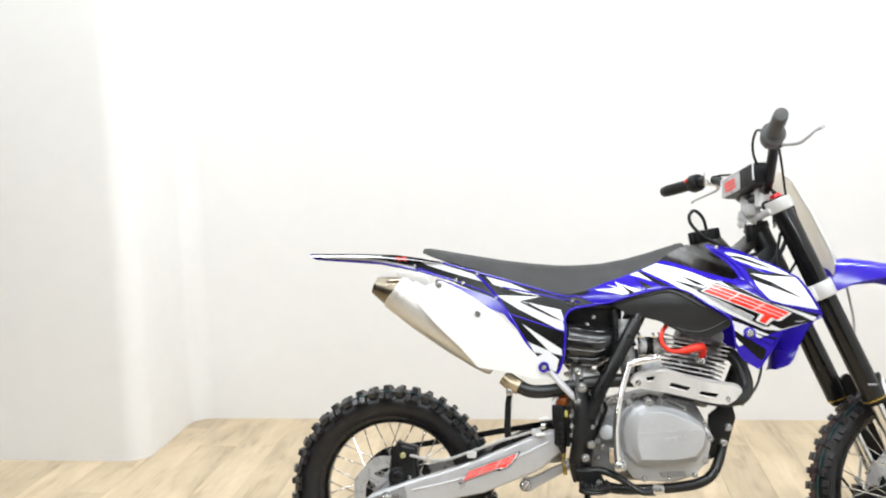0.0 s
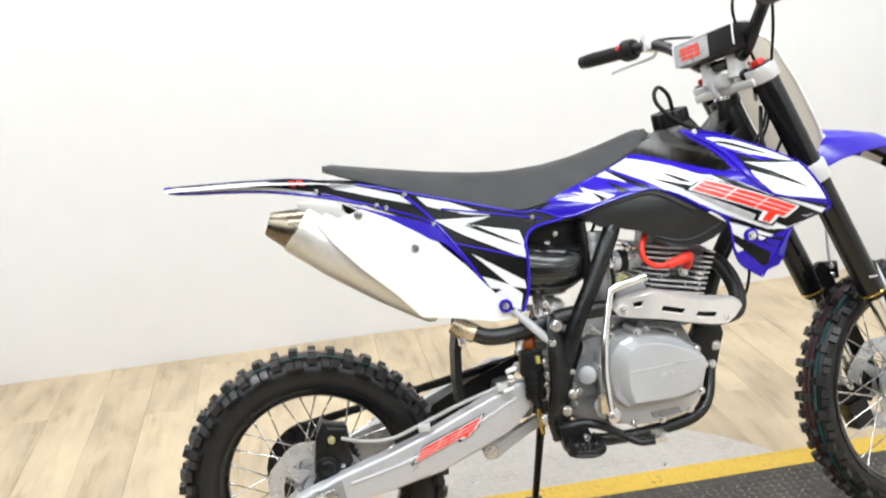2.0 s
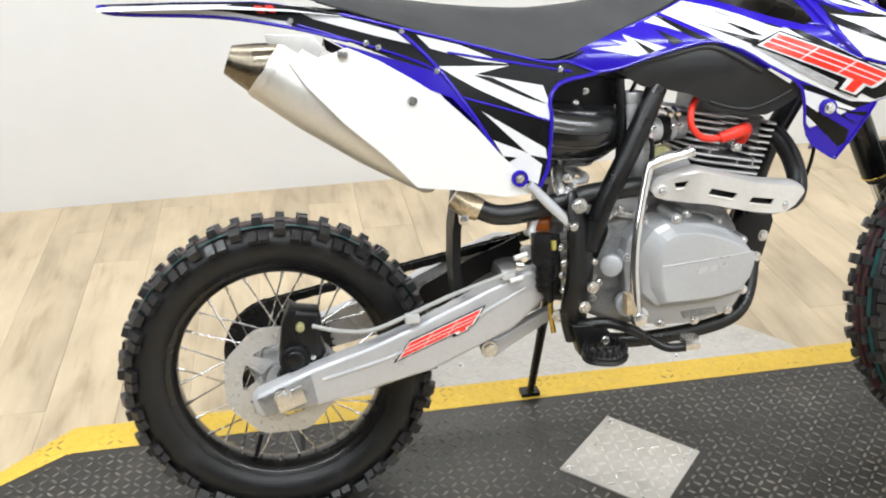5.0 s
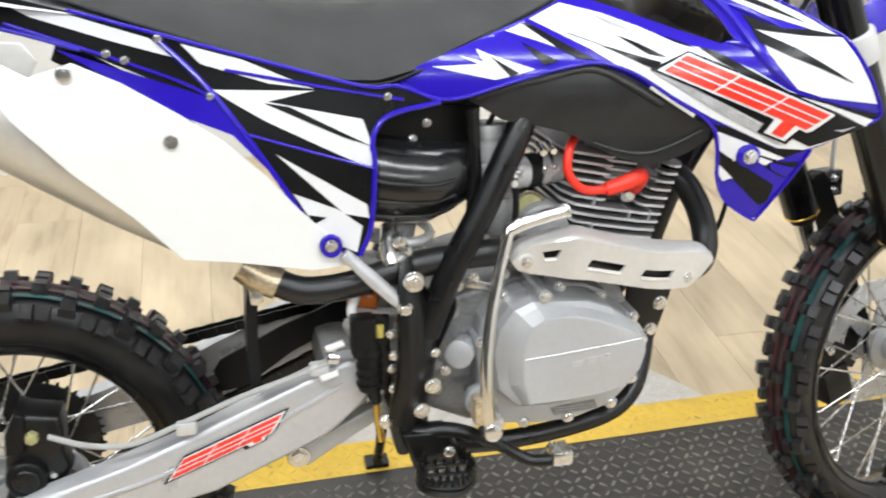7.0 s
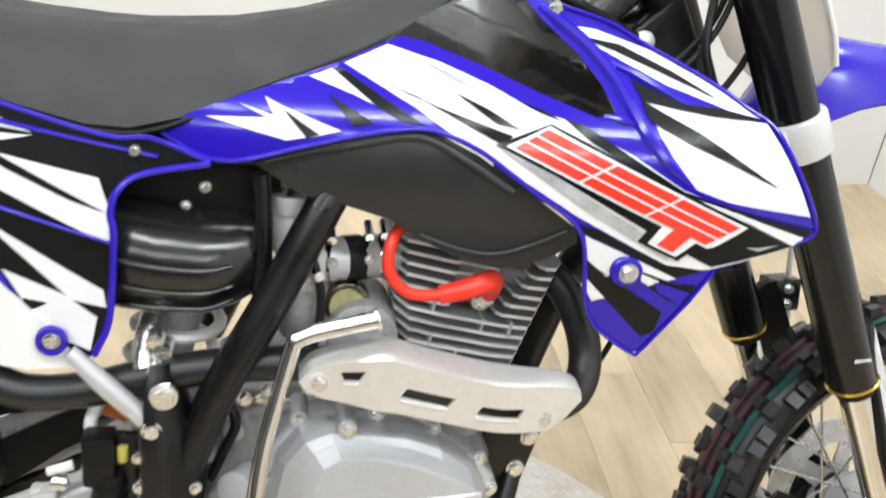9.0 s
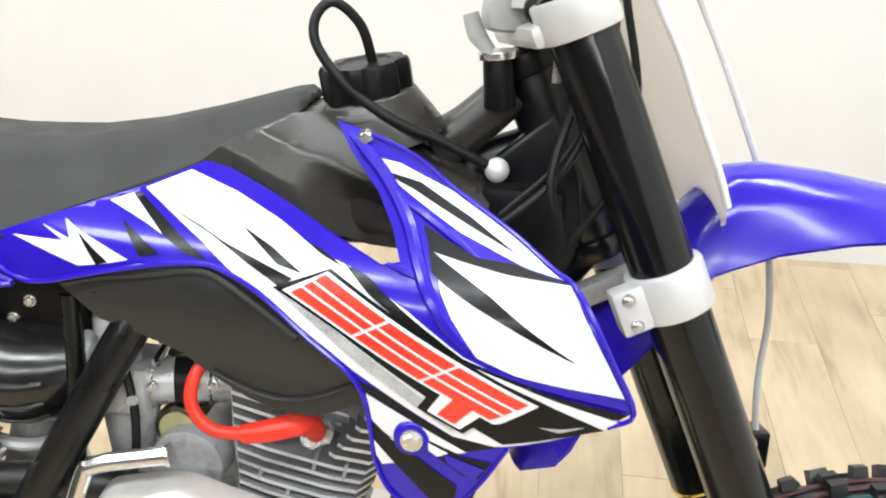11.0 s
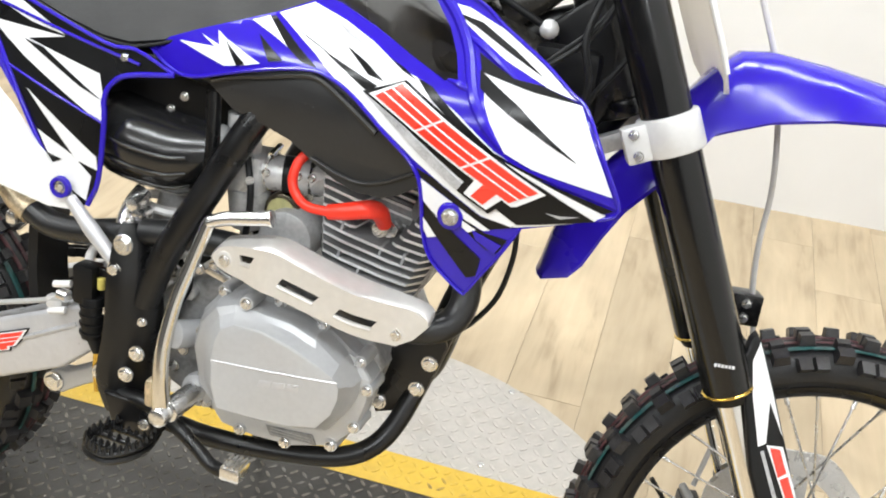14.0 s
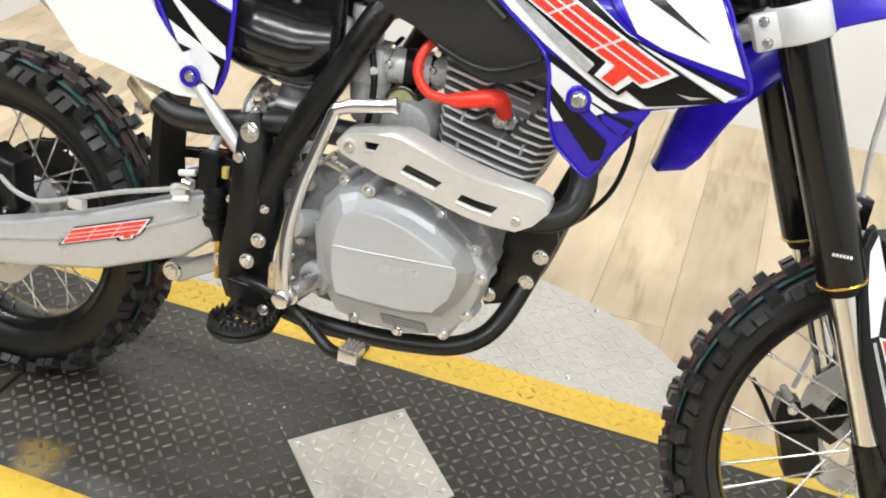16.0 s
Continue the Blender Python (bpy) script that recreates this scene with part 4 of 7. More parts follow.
for x, z, y in ((0.633, 0.512, -0.168), (0.662, 0.511, -0.139), (0.716, 0.494, -0.138), (0.764, 0.457, -0.134), (0.777, 0.425, -0.137), (0.766, 0.372, -0.137), (0.740, 0.339, -0.137), (0.681, 0.326, -0.137), (0.621, 0.327, -0.137), (0.572, 0.352, -0.137), (0.563, 0.445, -0.137), (0.590, 0.505, -0.137)):
    part("screw_boss", bm_cyl((x, -0.10, z), (x, y, z), 0.0098, 0.0084, 16), CAST, engine)
    bolt(engine, x, y, z, 0.0056)
part("cable_bracket", bm_tube([(0.662, -0.141, 0.5165), (0.690, -0.142, 0.5125), (0.718, -0.141, 0.4985)], 0.0030, 8), CAST_RAW, engine)
for x, z, r in ((0.530, 0.480, 0.012), (0.520, 0.500, 0.009), (0.505, 0.455, 0.009), (0.512, 0.410, 0.008)):
    part("case_boss", bm_cyl((x, -0.10, z), (x, -0.115, z), r, r * 0.85, 18, bevel=0.002), CAST_RAW, engine)
for x, z in ((0.512, 0.372), (0.524, 0.398), (0.505, 0.500), (0.540, 0.512), (0.560, 0.520), (0.600, 0.522)):
    bolt(engine, x, -0.107, z, 0.0062)
part("breather_pipe", bm_tube([(0.520, -0.108, 0.515), (0.532, -0.116, 0.492), (0.520, -0.118, 0.462), (0.508, -0.112, 0.430)], 0.0048, 8), RUBBER_SOFT, engine)
part("clutch_arm", bm_plate([(0.548, 0.512), (0.556, 0.520), (0.585, 0.510), (0.583, 0.502)], -0.108, -0.114, 0.001), STEEL, engine)
part("oil_filler", bm_cyl((0.548, -0.112, 0.430), (0.531, -0.146, 0.437), 0.0170, 0.0180, 24, bevel=0.002), CAST, engine, "grey oil filler cap")
part("kick_shaft", bm_cyl((0.563, -0.10, 0.366), (0.560, -0.206, 0.369), 0.0135, seg=20, bevel=0.002), STEEL, engine)
part("shaft_seal", bm_cyl((0.563, -0.128, 0.366), (0.5625, -0.142, 0.3665), 0.0215, seg=24, bevel=0.003), CAST, engine)
# kick starter
bm = bm_tube([(0.553, -0.207, 0.372), (0.5505, -0.207, 0.405), (0.5505, -0.203, 0.450), (0.558, -0.193, 0.505), (0.570, -0.182, 0.552), (0.583, -0.173, 0.598), (0.588, -0.172, 0.604)], [0.0112, 0.0098, 0.0088, 0.0082, 0.0082, 0.0082, 0.0074], 12, flat=0.8)
kick = part("kick_starter", bm, CHROME, bike, "chromed folding kick starter")
part("kick_pedal", bm_tube([(0.583, -0.173, 0.601), (0.603, -0.171, 0.609), (0.630, -0.169, 0.6145), (0.655, -0.167, 0.6195)], [0.0072, 0.0082, 0.0082, 0.0086], 12), STEEL, kick)
part("pedal_end", bm_cyl((0.653, -0.1672, 0.619), (0.657, -0.1668, 0.620), 0.0102, seg=18, bevel=0.001), STEEL, kick)
part("kick_boss", bm_box((0.534, -0.214, 0.374), (0.556, -0.190, 0.408), 0.004), COPPER, kick, "brassy clevis of the kick lever")
part("boss_bolt", bm_cyl((0.555, -0.196, 0.366), (0.555, -0.222, 0.366), 0.0135, 0.0115, 22, bevel=0.004), STEEL, kick)

# cylinder with its cooling fins
tilt = pose(0, 0, 0, 0, 11.0, 0)
base = Matrix.Translation((0.742, 0, 0.508)) @ tilt
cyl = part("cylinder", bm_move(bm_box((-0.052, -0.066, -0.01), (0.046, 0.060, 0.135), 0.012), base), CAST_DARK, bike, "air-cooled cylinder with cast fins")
for k in range(13):
    z = 0.018 + k * 0.0108
    bm = bmesh.new()
    x0, x1 = -0.064 - 0.0026 * k, 0.053 + 0.0018 * k
    front = [(x0, -0.078), (x0 + 0.012, -0.102), (x0 + 0.04, -0.106), (x1 - 0.04, -0.106), (x1 - 0.012, -0.101), (x1, -0.076)]
    if k >= 7:
        # the head's fins leave a recess round the spark plug
        r0, r1 = -0.030, 0.016 + 0.0058 * (k - 7)
        front = [(x0, -0.078), (x0 + 0.010, -0.102), (r0 - 0.006, -0.106), (r0, -0.102), (r0 + 0.004, -0.068), (r1 - 0.004, -0.068), (r1, -0.102), (r1 + 0.006, -0.106), (x1 - 0.012, -0.101), (x1, -0.076)]
    shp = front + [(x1, 0.058), (x1 - 0.014, 0.080), (x0 + 0.014, 0.080), (x0, 0.058)]
    f = bm.faces.new([bm.verts.new((x, y, z)) for x, y in shp])
    ext = bmesh.ops.extrude_face_region(bm, geom=[f])
    for g in ext["geom"]:
        if isinstance(g, bmesh.types.BMVert):
            g.co.z += 0.0034
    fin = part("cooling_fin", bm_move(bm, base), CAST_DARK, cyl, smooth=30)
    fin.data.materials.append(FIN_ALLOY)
    # bright edge faces; the flats keep the grey with the gap shade painted in
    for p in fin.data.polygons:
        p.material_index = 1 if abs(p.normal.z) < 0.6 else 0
for x, z0, z1 in ((-0.012, 0.020, 0.052), (0.006, 0.074, 0.087), (0.034, 0.074, 0.090), (-0.045, 0.085, 0.098), (0.030, 0.030, 0.042), (-0.040, 0.052, 0.064)):
    part("fin_web", bm_move(bm_box((x - 0.0016, -0.1052, z0), (x + 0.0016, -0.078, z1), 0.0005), base), CAST, cyl)
bm = bm_cyl((0.006, -0.062, 0.100), (0.006, -0.092, 0.104), 0.011, 0.010, 6, bevel=0.001)
part("spark_plug", bm_move(bm, base), STEEL, cyl, "bright hexagon of the spark plug")
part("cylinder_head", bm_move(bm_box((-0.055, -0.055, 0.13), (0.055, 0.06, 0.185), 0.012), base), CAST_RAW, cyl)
part("starter_motor", bm_cyl((0.648, -0.02, 0.576), (0.648, -0.112, 0.576), 0.034, seg=28, bevel=0.004), CAST_RAW, bike, "round grey side cover below the carburettor")
# spark plug lead
lead = part("spark_plug_lead", bm_tube([(0.684, -0.118, 0.700), (0.668, -0.134, 0.680), (0.666, -0.142, 0.655), (0.684, -0.146, 0.636), (0.715, -0.146, 0.634)], 0.0056, 12), RED_RUBBER, bike, "bright red spark plug lead")
part("plug_cap", bm_tube([(0.712, -0.146, 0.634), (0.735, -0.146, 0.640), (0.756, -0.140, 0.645), (0.764, -0.128, 0.640), (0.766, -0.110, 0.622)], [0.0085, 0.0098, 0.0105, 0.0105, 0.009], 14), RED_RUBBER, lead, "red rubber plug cap")
bolt(cyl, 0.760, -0.104, 0.612, 0.008)

# exhaust
ex = part("exhaust_pipe", bm_tube([(0.812, -0.05, 0.634), (0.842, -0.075, 0.622), (0.861, -0.092, 0.592), (0.870, -0.105, 0.556), (0.862, -0.122, 0.530), (0.836, -0.140, 0.520), (0.78, -0.150, 0.522), (0.70, -0.146, 0.548), (0.62, -0.138, 0.562), (0.540, -0.132, 0.560), (0.470, -0.130, 0.551), (0.400, -0.130, 0.535), (0.350, -0.128, 0.533), (0.316, -0.124, 0.546)], 0.0165, 18), EXHAUST, bike, "black heat-painted exhaust pipe")
part("header_flange", bm_cyl((0.800, -0.05, 0.63), (0.822, -0.067, 0.627), 0.026, seg=24, bevel=0.002), CAST_RAW, ex)
bm = bm_tube([(0.322, -0.124, 0.542), (0.300, -0.118, 0.553), (0.282, -0.114, 0.566)], [0.0190, 0.0205, 0.0190], 18)
part("pipe_joint", bm, COPPER, ex, "heat-tinted brass-coloured pipe joint")
part("joint_clamp", bm_box((0.288, -0.135, 0.522), (0.302, -0.112, 0.538), 0.003), STEEL, ex)
# muffler
m0, m1 = Vector((0.252, -0.106, 0.595)), Vector((0.004, -0.104, 0.782))
d = (m1 - m0).normalized()
bm = bmesh.new()
rings = []
for t, r in ((-0.03, 0.018), (0.0, 0.024), (0.10, 0.029), (0.35, 0.037), (0.7, 0.043), (0.95, 0.042), (1.0, 0.040)):
    c = m0 + (m1 - m0) * t
    up = Vector((0.6, 0, 0.8))
    rings.append([c + (up - d * up.dot(d)).normalized() * r * math.cos(a) * 1.12 + Vector((0, 1, 0)) * r * math.sin(a) * 0.92 for a in [k * math.tau / 32 for k in range(32)]])
muf = part("muffler", bm_loft(rings), MUFFLER, bike, "satin tapered aluminium muffler")
te = Vector((-0.047, -0.104, 0.796))
td = Vector((-0.93, 0, 0.36))
tu = Vector((0.36, 0, 0.93))
uu = (Vector((0.6, 0, 0.8)) - d * Vector((0.6, 0, 0.8)).dot(d)).normalized()
rings = []
for c, up, rz, ry in ((m1 - d * 0.004, uu, 0.0425, 0.0370), (m1 + d * 0.002, uu, 0.0425, 0.0370), (m1.lerp(te, 0.5), uu.lerp(tu, 0.5).normalized(), 0.0325, 0.0300), (te, tu, 0.0215, 0.0210), (te, tu, 0.0190, 0.0185), (te - td * 0.03, tu, 0.0190, 0.0185)):
    rings.append([c + up * rz * math.cos(a) + Vector((0, 1, 0)) * ry * math.sin(a) for a in [k * math.tau / 32 for k in range(32)]])
part("muffler_tip", bm_loft(rings), TIP_METAL, muf, "bronzed steel muffler tip", smooth=35)
part("tip_bore", bm_cyl(te - td * 0.026, te - td * 0.022, 0.0185, seg=24), EXHAUST, muf)
part("muffler_bracket", bm_plate([(0.010, 0.830), (0.080, 0.825), (0.094, 0.806), (0.083, 0.786), (0.060, 0.784), (0.014, 0.814)], -0.112, -0.116, 0.001), GUARD_ALU, muf)
part("muffler_band", bm_loft([[m0 + (m1 - m0) * t + (Vector((0.6, 0, 0.8)) - d * Vector((0.6, 0, 0.8)).dot(d)).normalized() * 0.0430 * math.cos(a) * 1.10 + Vector((0, 1, 0)) * 0.0445 * math.sin(a) * 0.93 for a in [k * math.tau / 32 for k in range(32)]] for t in (0.955, 0.985)]), MUFFLER, muf)
# header heat guard: a bent plate with slots
guard = [(0.588, 0.562), (0.598, 0.574), (0.612, 0.5795), (0.640, 0.5855), (0.657, 0.5885), (0.675, 0.5875), (0.705, 0.5785), (0.765, 0.563), (0.828, 0.5545), (0.846, 0.547), (0.848, 0.540), (0.833, 0.521), (0.815, 0.510), (0.790, 0.512), (0.752, 0.519), (0.674, 0.5375), (0.611, 0.546), (0.596, 0.551)]
SLOTS = [[(0.624, 0.5730), (0.6455, 0.5765), (0.640, 0.5660), (0.6275, 0.5645)], [(0.6820, 0.5620), (0.7265, 0.5508), (0.719, 0.5425), (0.676, 0.5530)], [(0.7510, 0.5428), (0.7925, 0.5357), (0.786, 0.5268), (0.745, 0.5343)]]
GUARD_Y = smooth_table([0.60, 0.625, 0.655, 0.77, 0.80, 0.83], [0.1725, 0.176, 0.187, 0.187, 0.178, 0.1725], 0.006)


def heat_guard_y(x, z):
    return -GUARD_Y(x)


hg = part("exhaust_heat_guard", bm_panel(guard, heat_guard_y, 0.0, 0.0035, 0.00625, SLOTS), GUARD_ALU, bike, "satin aluminium exhaust heat guard with slots", smooth=35)
top_edge = smooth_path([(x, heat_guard_y(x, z), z) for x, z in guard[:11]], 3)
part("guard_flange", bm_loft([[(p.x, p.y + 0.0004, p.z), (p.x, p.y + 0.006, p.z + 0.0035), (p.x, -0.150, p.z + 0.006), (p.x, -0.150, p.z + 0.003), (p.x, p.y + 0.006, p.z), (p.x, p.y + 0.003, p.z - 0.002)] for p in top_edge]), GUARD_ALU, hg, smooth=50)
for sl in SLOTS:
    (x0, z0), (x1, z1), (x2, z2), (x3, z3) = sl
    part("slot_lip", bm_tube([(x3, heat_guard_y(x3, z3) + 0.001, z3 - 0.002), ((x2 + x3) / 2, heat_guard_y((x2 + x3) / 2, z2) + 0.001, (z2 + z3) / 2 - 0.002), (x2, heat_guard_y(x2, z2) + 0.001, z2 - 0.002)], 0.0028, 8), GUARD_ALU, hg)
for x, z in ((0.606, 0.561), (0.813, 0.523)):
    part("guard_boss", bm_cyl((x, -0.166, z), (x, -0.1745, z), 0.0115, 0.0105, 20, bevel=0.001), GUARD_ALU, hg)
    bolt(hg, x, -0.1745, z, 0.0060, h=0.004)

# intake: airbox boot, carburettor and clamps
BOOT = ((0.400, -0.062, 0.655, 0.055, 0.056), (0.430, -0.074, 0.655, 0.066, 0.058), (0.465, -0.078, 0.650, 0.068, 0.055), (0.505, -0.078, 0.646, 0.064, 0.052), (0.530, -0.079, 0.649, 0.056, 0.046), (0.546, -0.080, 0.652, 0.046, 0.040), (0.556, -0.081, 0.654, 0.040, 0.037))
boot = part("intake_boot", bm_loft([[(x, yc + ry * math.cos(a), z + rz * math.sin(a)) for a in [k * math.tau / 32 for k in range(32)]] for x, yc, z, ry, rz in BOOT]), BOOT_RUBBER, bike, "gloss black moulded intake boot", smooth=50)
for deg in (172, 196, 220):
    a = radians(deg)
    part("boot_rib", bm_tube([(x, yc + ry * math.cos(a), z + rz * math.sin(a)) for x, yc, z, ry, rz in BOOT[:5]], 0.0024, 8), BOOT_RUBBER, boot)
part("airbox", bm_box((0.36, -0.096, 0.672), (0.575, 0.10, 0.765), 0.02), BLACK_PLASTIC, bike, "black airbox")
for x, z in ((0.505, 0.716), (0.488, 0.698)):
    bolt(boot, x, -0.096, z, 0.0048)
carb = part("carburettor", bm_box((0.566, -0.112, 0.618), (0.612, -0.050, 0.666), 0.008), CARB_ALLOY, bike, "small cast carburettor")
part("carburettor_flange", bm_cyl((0.553, -0.086, 0.658), (0.563, -0.086, 0.658), 0.037, 0.034, 28, bevel=0.002), CARB_ALLOY, carb)
part("slide_cover", bm_cyl((0.583, -0.092, 0.655), (0.582, -0.092, 0.700), 0.0185, seg=24, bevel=0.002), CARB_ALLOY, carb)
part("slide_cap", bm_cyl((0.582, -0.092, 0.694), (0.582, -0.092, 0.711), 0.0215, seg=20, bevel=0.002), CARB_ALLOY, carb)
part("float_bowl", bm_cyl((0.590, -0.090, 0.572), (0.590, -0.090, 0.622), 0.019, 0.026, 20, bevel=0.004), CAST_RAW, carb)
part("drain_nut", bm_cyl((0.590, -0.090, 0.558), (0.590, -0.090, 0.574), 0.008, seg=6), STEEL, carb)
part("idle_screw", bm_cyl((0.600, -0.110, 0.640), (0.606, -0.124, 0.642), 0.005, seg=10), STEEL, carb)
part("intake_manifold", bm_cyl((0.608, -0.088, 0.645), (0.680, -0.066, 0.645), 0.0205, seg=28, bevel=0.003), CARB_ALLOY, carb)
part("manifold_sleeve", bm_cyl((0.629, -0.0815, 0.645), (0.646, -0.0765, 0.645), 0.0218, seg=28, bevel=0.001), RUBBER_SOFT, carb)
for x in (0.618, 0.653, 0.668):
    yy = -0.088 + (x - 0.608) * 0.305
    part("clamp_band", bm_lathe([(0.0215, -0.004), (0.0228, -0.0035), (0.0228, 0.0035), (0.0215, 0.004)], (0, 0, 0), 28, m=Matrix.Translation((x, yy, 0.645)) @ pose(0, 0, 0, 0, 0, 73)), CHROME, carb)
    part("clamp_screw", bm_cyl((x, yy - 0.014, 0.668), (x, yy + 0.012, 0.674), 0.0042, seg=10), CHROME, carb)
    bolt(carb, x, yy - 0.0225, 0.650, 0.0042)
part("fuel_hose", bm_tube([(0.596, -0.112, 0.665), (0.607, -0.122, 0.63), (0.606, -0.122, 0.59), (0.598, -0.116, 0.56)], 0.0042, 8), RUBBER_SOFT, carb)
part("clutch_cable", bm_tube([(0.578, -0.100, 0.710), (0.590, -0.125, 0.742), (0.640, -0.120, 0.752)], 0.0032, 8), RUBBER_SOFT, carb)
drum = part("breather_drum", bm_cyl((0.634, -0.045, 0.602), (0.634, -0.094, 0.602), 0.0225, seg=28, bevel=0.003), TIP_METAL, bike, "brown-rimmed round breather with yellowed face")
part("drum_face", bm_cyl((0.634, -0.093, 0.602), (0.634, -0.0955, 0.602), 0.0170, seg=28), OLIVE, drum)

# rear shock with its white spring
shock = part("shock_absorber", bm_cyl((0.435, -0.060, 0.400), (0.492, -0.060, 0.640), 0.020, seg=24), CAST_RAW, bike, "rear shock absorber with white coil spring")
turns, pts = 6.0, []
for k in range(100):
    a = k / 99 * turns * math.tau
    t = 0.12 + 0.75 * k / 99
    pts.append((0.435 + 0.057 * t + 0.038 * math.cos(a), -0.060 + 0.038 * math.sin(a), 0.400 + 0.24 * t - 0.008 * math.cos(a)))
part("coil_spring", bm_tube(pts, 0.0062, 8, 1), SPRING_WHITE, shock, "white painted coil spring")
part("shock_reservoir", bm_cyl((0.405, -0.100, 0.512), (0.440, -0.112, 0.508), 0.015, seg=24, bevel=0.004), ORANGE, shock, "amber-coloured reservoir")
part("spring_seat", bm_cyl((0.444, -0.060, 0.432), (0.448, -0.060, 0.445), 0.043, seg=28, bevel=0.003), SPRING_WHITE, shock)
part("spring_seat", bm_cyl((0.486, -0.060, 0.606), (0.490, -0.060, 0.622), 0.043, seg=28, bevel=0.003), SPRING_WHITE, shock)
part("shock_mount", bm_tube([(0.455, -0.135, 0.556), (0.452, -0.120, 0.575), (0.458, -0.10, 0.592)], [0.012, 0.010, 0.012], 12), STEEL, shock)
bolt(bike, 0.462, -0.138, 0.560, 0.0075)
part("reservoir_bracket", bm_tube([(0.412, -0.125, 0.522), (0.404, -0.130, 0.500), (0.416, -0.134, 0.484), (0.444, -0.136, 0.482)], 0.0062, 10), SPRING_WHITE, shock)
part("reservoir_foot", bm_box((0.418, -0.142, 0.462), (0.446, -0.124, 0.478), 0.003), YELLOWED, shock)
for x, z in ((0.463, 0.584), (0.470, 0.572), (0.456, 0.545)):
    part("link_knuckle", bm_cyl((x, -0.112, z), (x, -0.136, z), 0.0085, 0.0075, 14, bevel=0.001), STEEL, shock)

# rear brake master cylinder
mc = part("brake_master_cylinder", bm_cyl((0.421, -0.147, 0.405), (0.421, -0.147, 0.462), 0.0145, 0.0150, 20, bevel=0.002), BLACK_PLASTIC, bike, "black rear brake master cylinder")
part("reservoir", bm_box((0.400, -0.160, 0.452), (0.428, -0.134, 0.502), 0.004), BLACK_PLASTIC, mc)
for z in (0.412, 0.424, 0.436, 0.448):
    part("body_rib", bm_cyl((0.421, -0.147, z), (0.421, -0.147, z + 0.003), 0.0165, seg=20), BLACK_PLASTIC, mc)
part("mount_ear", bm_plate([(0.428, 0.500), (0.446, 0.498), (0.448, 0.402), (0.430, 0.400)], -0.140, -0.147, 0.002), FRAME_PAINT, mc)
part("sight_glass", bm_cyl((0.434, -0.150, 0.474), (0.434, -0.150, 0.489), 0.0050, seg=14, bevel=0.001), YELLOWED, mc)
part("rod_boot", bm_cyl((0.428, -0.148, 0.386), (0.424, -0.147, 0.406), 0.006, 0.011, 16), RUBBER_SOFT, mc)
for x, y, z, r in ((0.447, -0.148, 0.476, 0.0050), (0.448, -0.148, 0.430, 0.0050), (0.505, -0.160, 0.345, 0.0055), (0.458, -0.160, 0.352, 0.0050), (0.498, -0.162, 0.452, 0.0048), (0.508, -0.150, 0.500, 0.0060), (0.452, -0.160, 0.392, 0.0045)):
    bolt(frame_part, x, y, z, r)
part("banjo", bm_cyl((0.384, -0.145, 0.450), (0.372, -0.145, 0.452), 0.008, seg=16), STEEL, mc)
part("push_rod", bm_tube([(0.430, -0.148, 0.408), (0.428, -0.150, 0.37), (0.432, -0.152, 0.335)], 0.0045, 8), GOLD, mc)
for x, z in ((0.383, 0.470), (0.375, 0.432)):
    part("hose_stub", bm_cyl((x + 0.008, -0.148, z), (x - 0.014, -0.152, z - 0.004), 0.0048, 0.0042, 12, bevel=0.001), SPRING_WHITE, mc)

# foot peg, brake pedal and side stand
PEG = [(0.528, -0.168), (0.534, -0.205), (0.524, -0.232), (0.506, -0.247), (0.483, -0.242), (0.467, -0.226), (0.468, -0.200), (0.484, -0.170)]
peg = part("foot_peg", bm_tube([(x, y, 0.310) for x, y in PEG], 0.0048, 8, 4), FRAME_PAINT, bike, "black toothed foot peg")
part("peg_rim", bm_tube([(x, y, 0.318) for x, y in PEG], 0.0036, 8, 4), FRAME_PAINT, peg)
for k, (a, b) in enumerate((((0.474, -0.188), (0.530, -0.194)), ((0.469, -0.207), (0.532, -0.213)), ((0.474, -0.226), (0.520, -0.230)))):
    part("peg_bar", bm_tube([(a[0], a[1], 0.315), (b[0], b[1], 0.315)], 0.0036, 8), FRAME_PAINT, peg)
    for q in range(5):
        p = Vector((a[0] + (b[0] - a[0]) * (q + 0.5) / 5, a[1] + (b[1] - a[1]) * (q + 0.5) / 5, 0.316))
        part("tooth", bm_cyl(p, p + Vector((0, 0, 0.0085)), 0.0042, 0.0012, 5), FRAME_PAINT, peg, smooth=20)
for p in smooth_path([(x, y, 0.320) for x, y in PEG], 3):
    part("tooth", bm_cyl(p, p + Vector((0, 0, 0.0090)), 0.0042, 0.0012, 5), FRAME_PAINT, peg, smooth=20)
part("peg_bracket", bm_plate([(0.455, 0.352), (0.510, 0.350), (0.532, 0.312), (0.520, 0.296), (0.470, 0.298)], -0.146, -0.176, 0.004), FRAME_PAINT, peg)
bolt(bike, 0.512, -0.174, 0.322, 0.0065)
pedal = part("brake_pedal", bm_tube([(0.470, -0.162, 0.345), (0.510, -0.170, 0.350), (0.548, -0.178, 0.340), (0.585, -0.182, 0.318), (0.612, -0.190, 0.304), (0.640, -0.200, 0.306)], [0.011, 0.010, 0.009, 0.008, 0.008, 0.008], 12, flat=0.8), FRAME_PAINT, bike, "black rear brake pedal")
part("pedal_tip", bm_box((0.634, -0.214, 0.304), (0.660, -0.184, 0.322), 0.004), STEEL, pedal, "ribbed steel pedal tip")
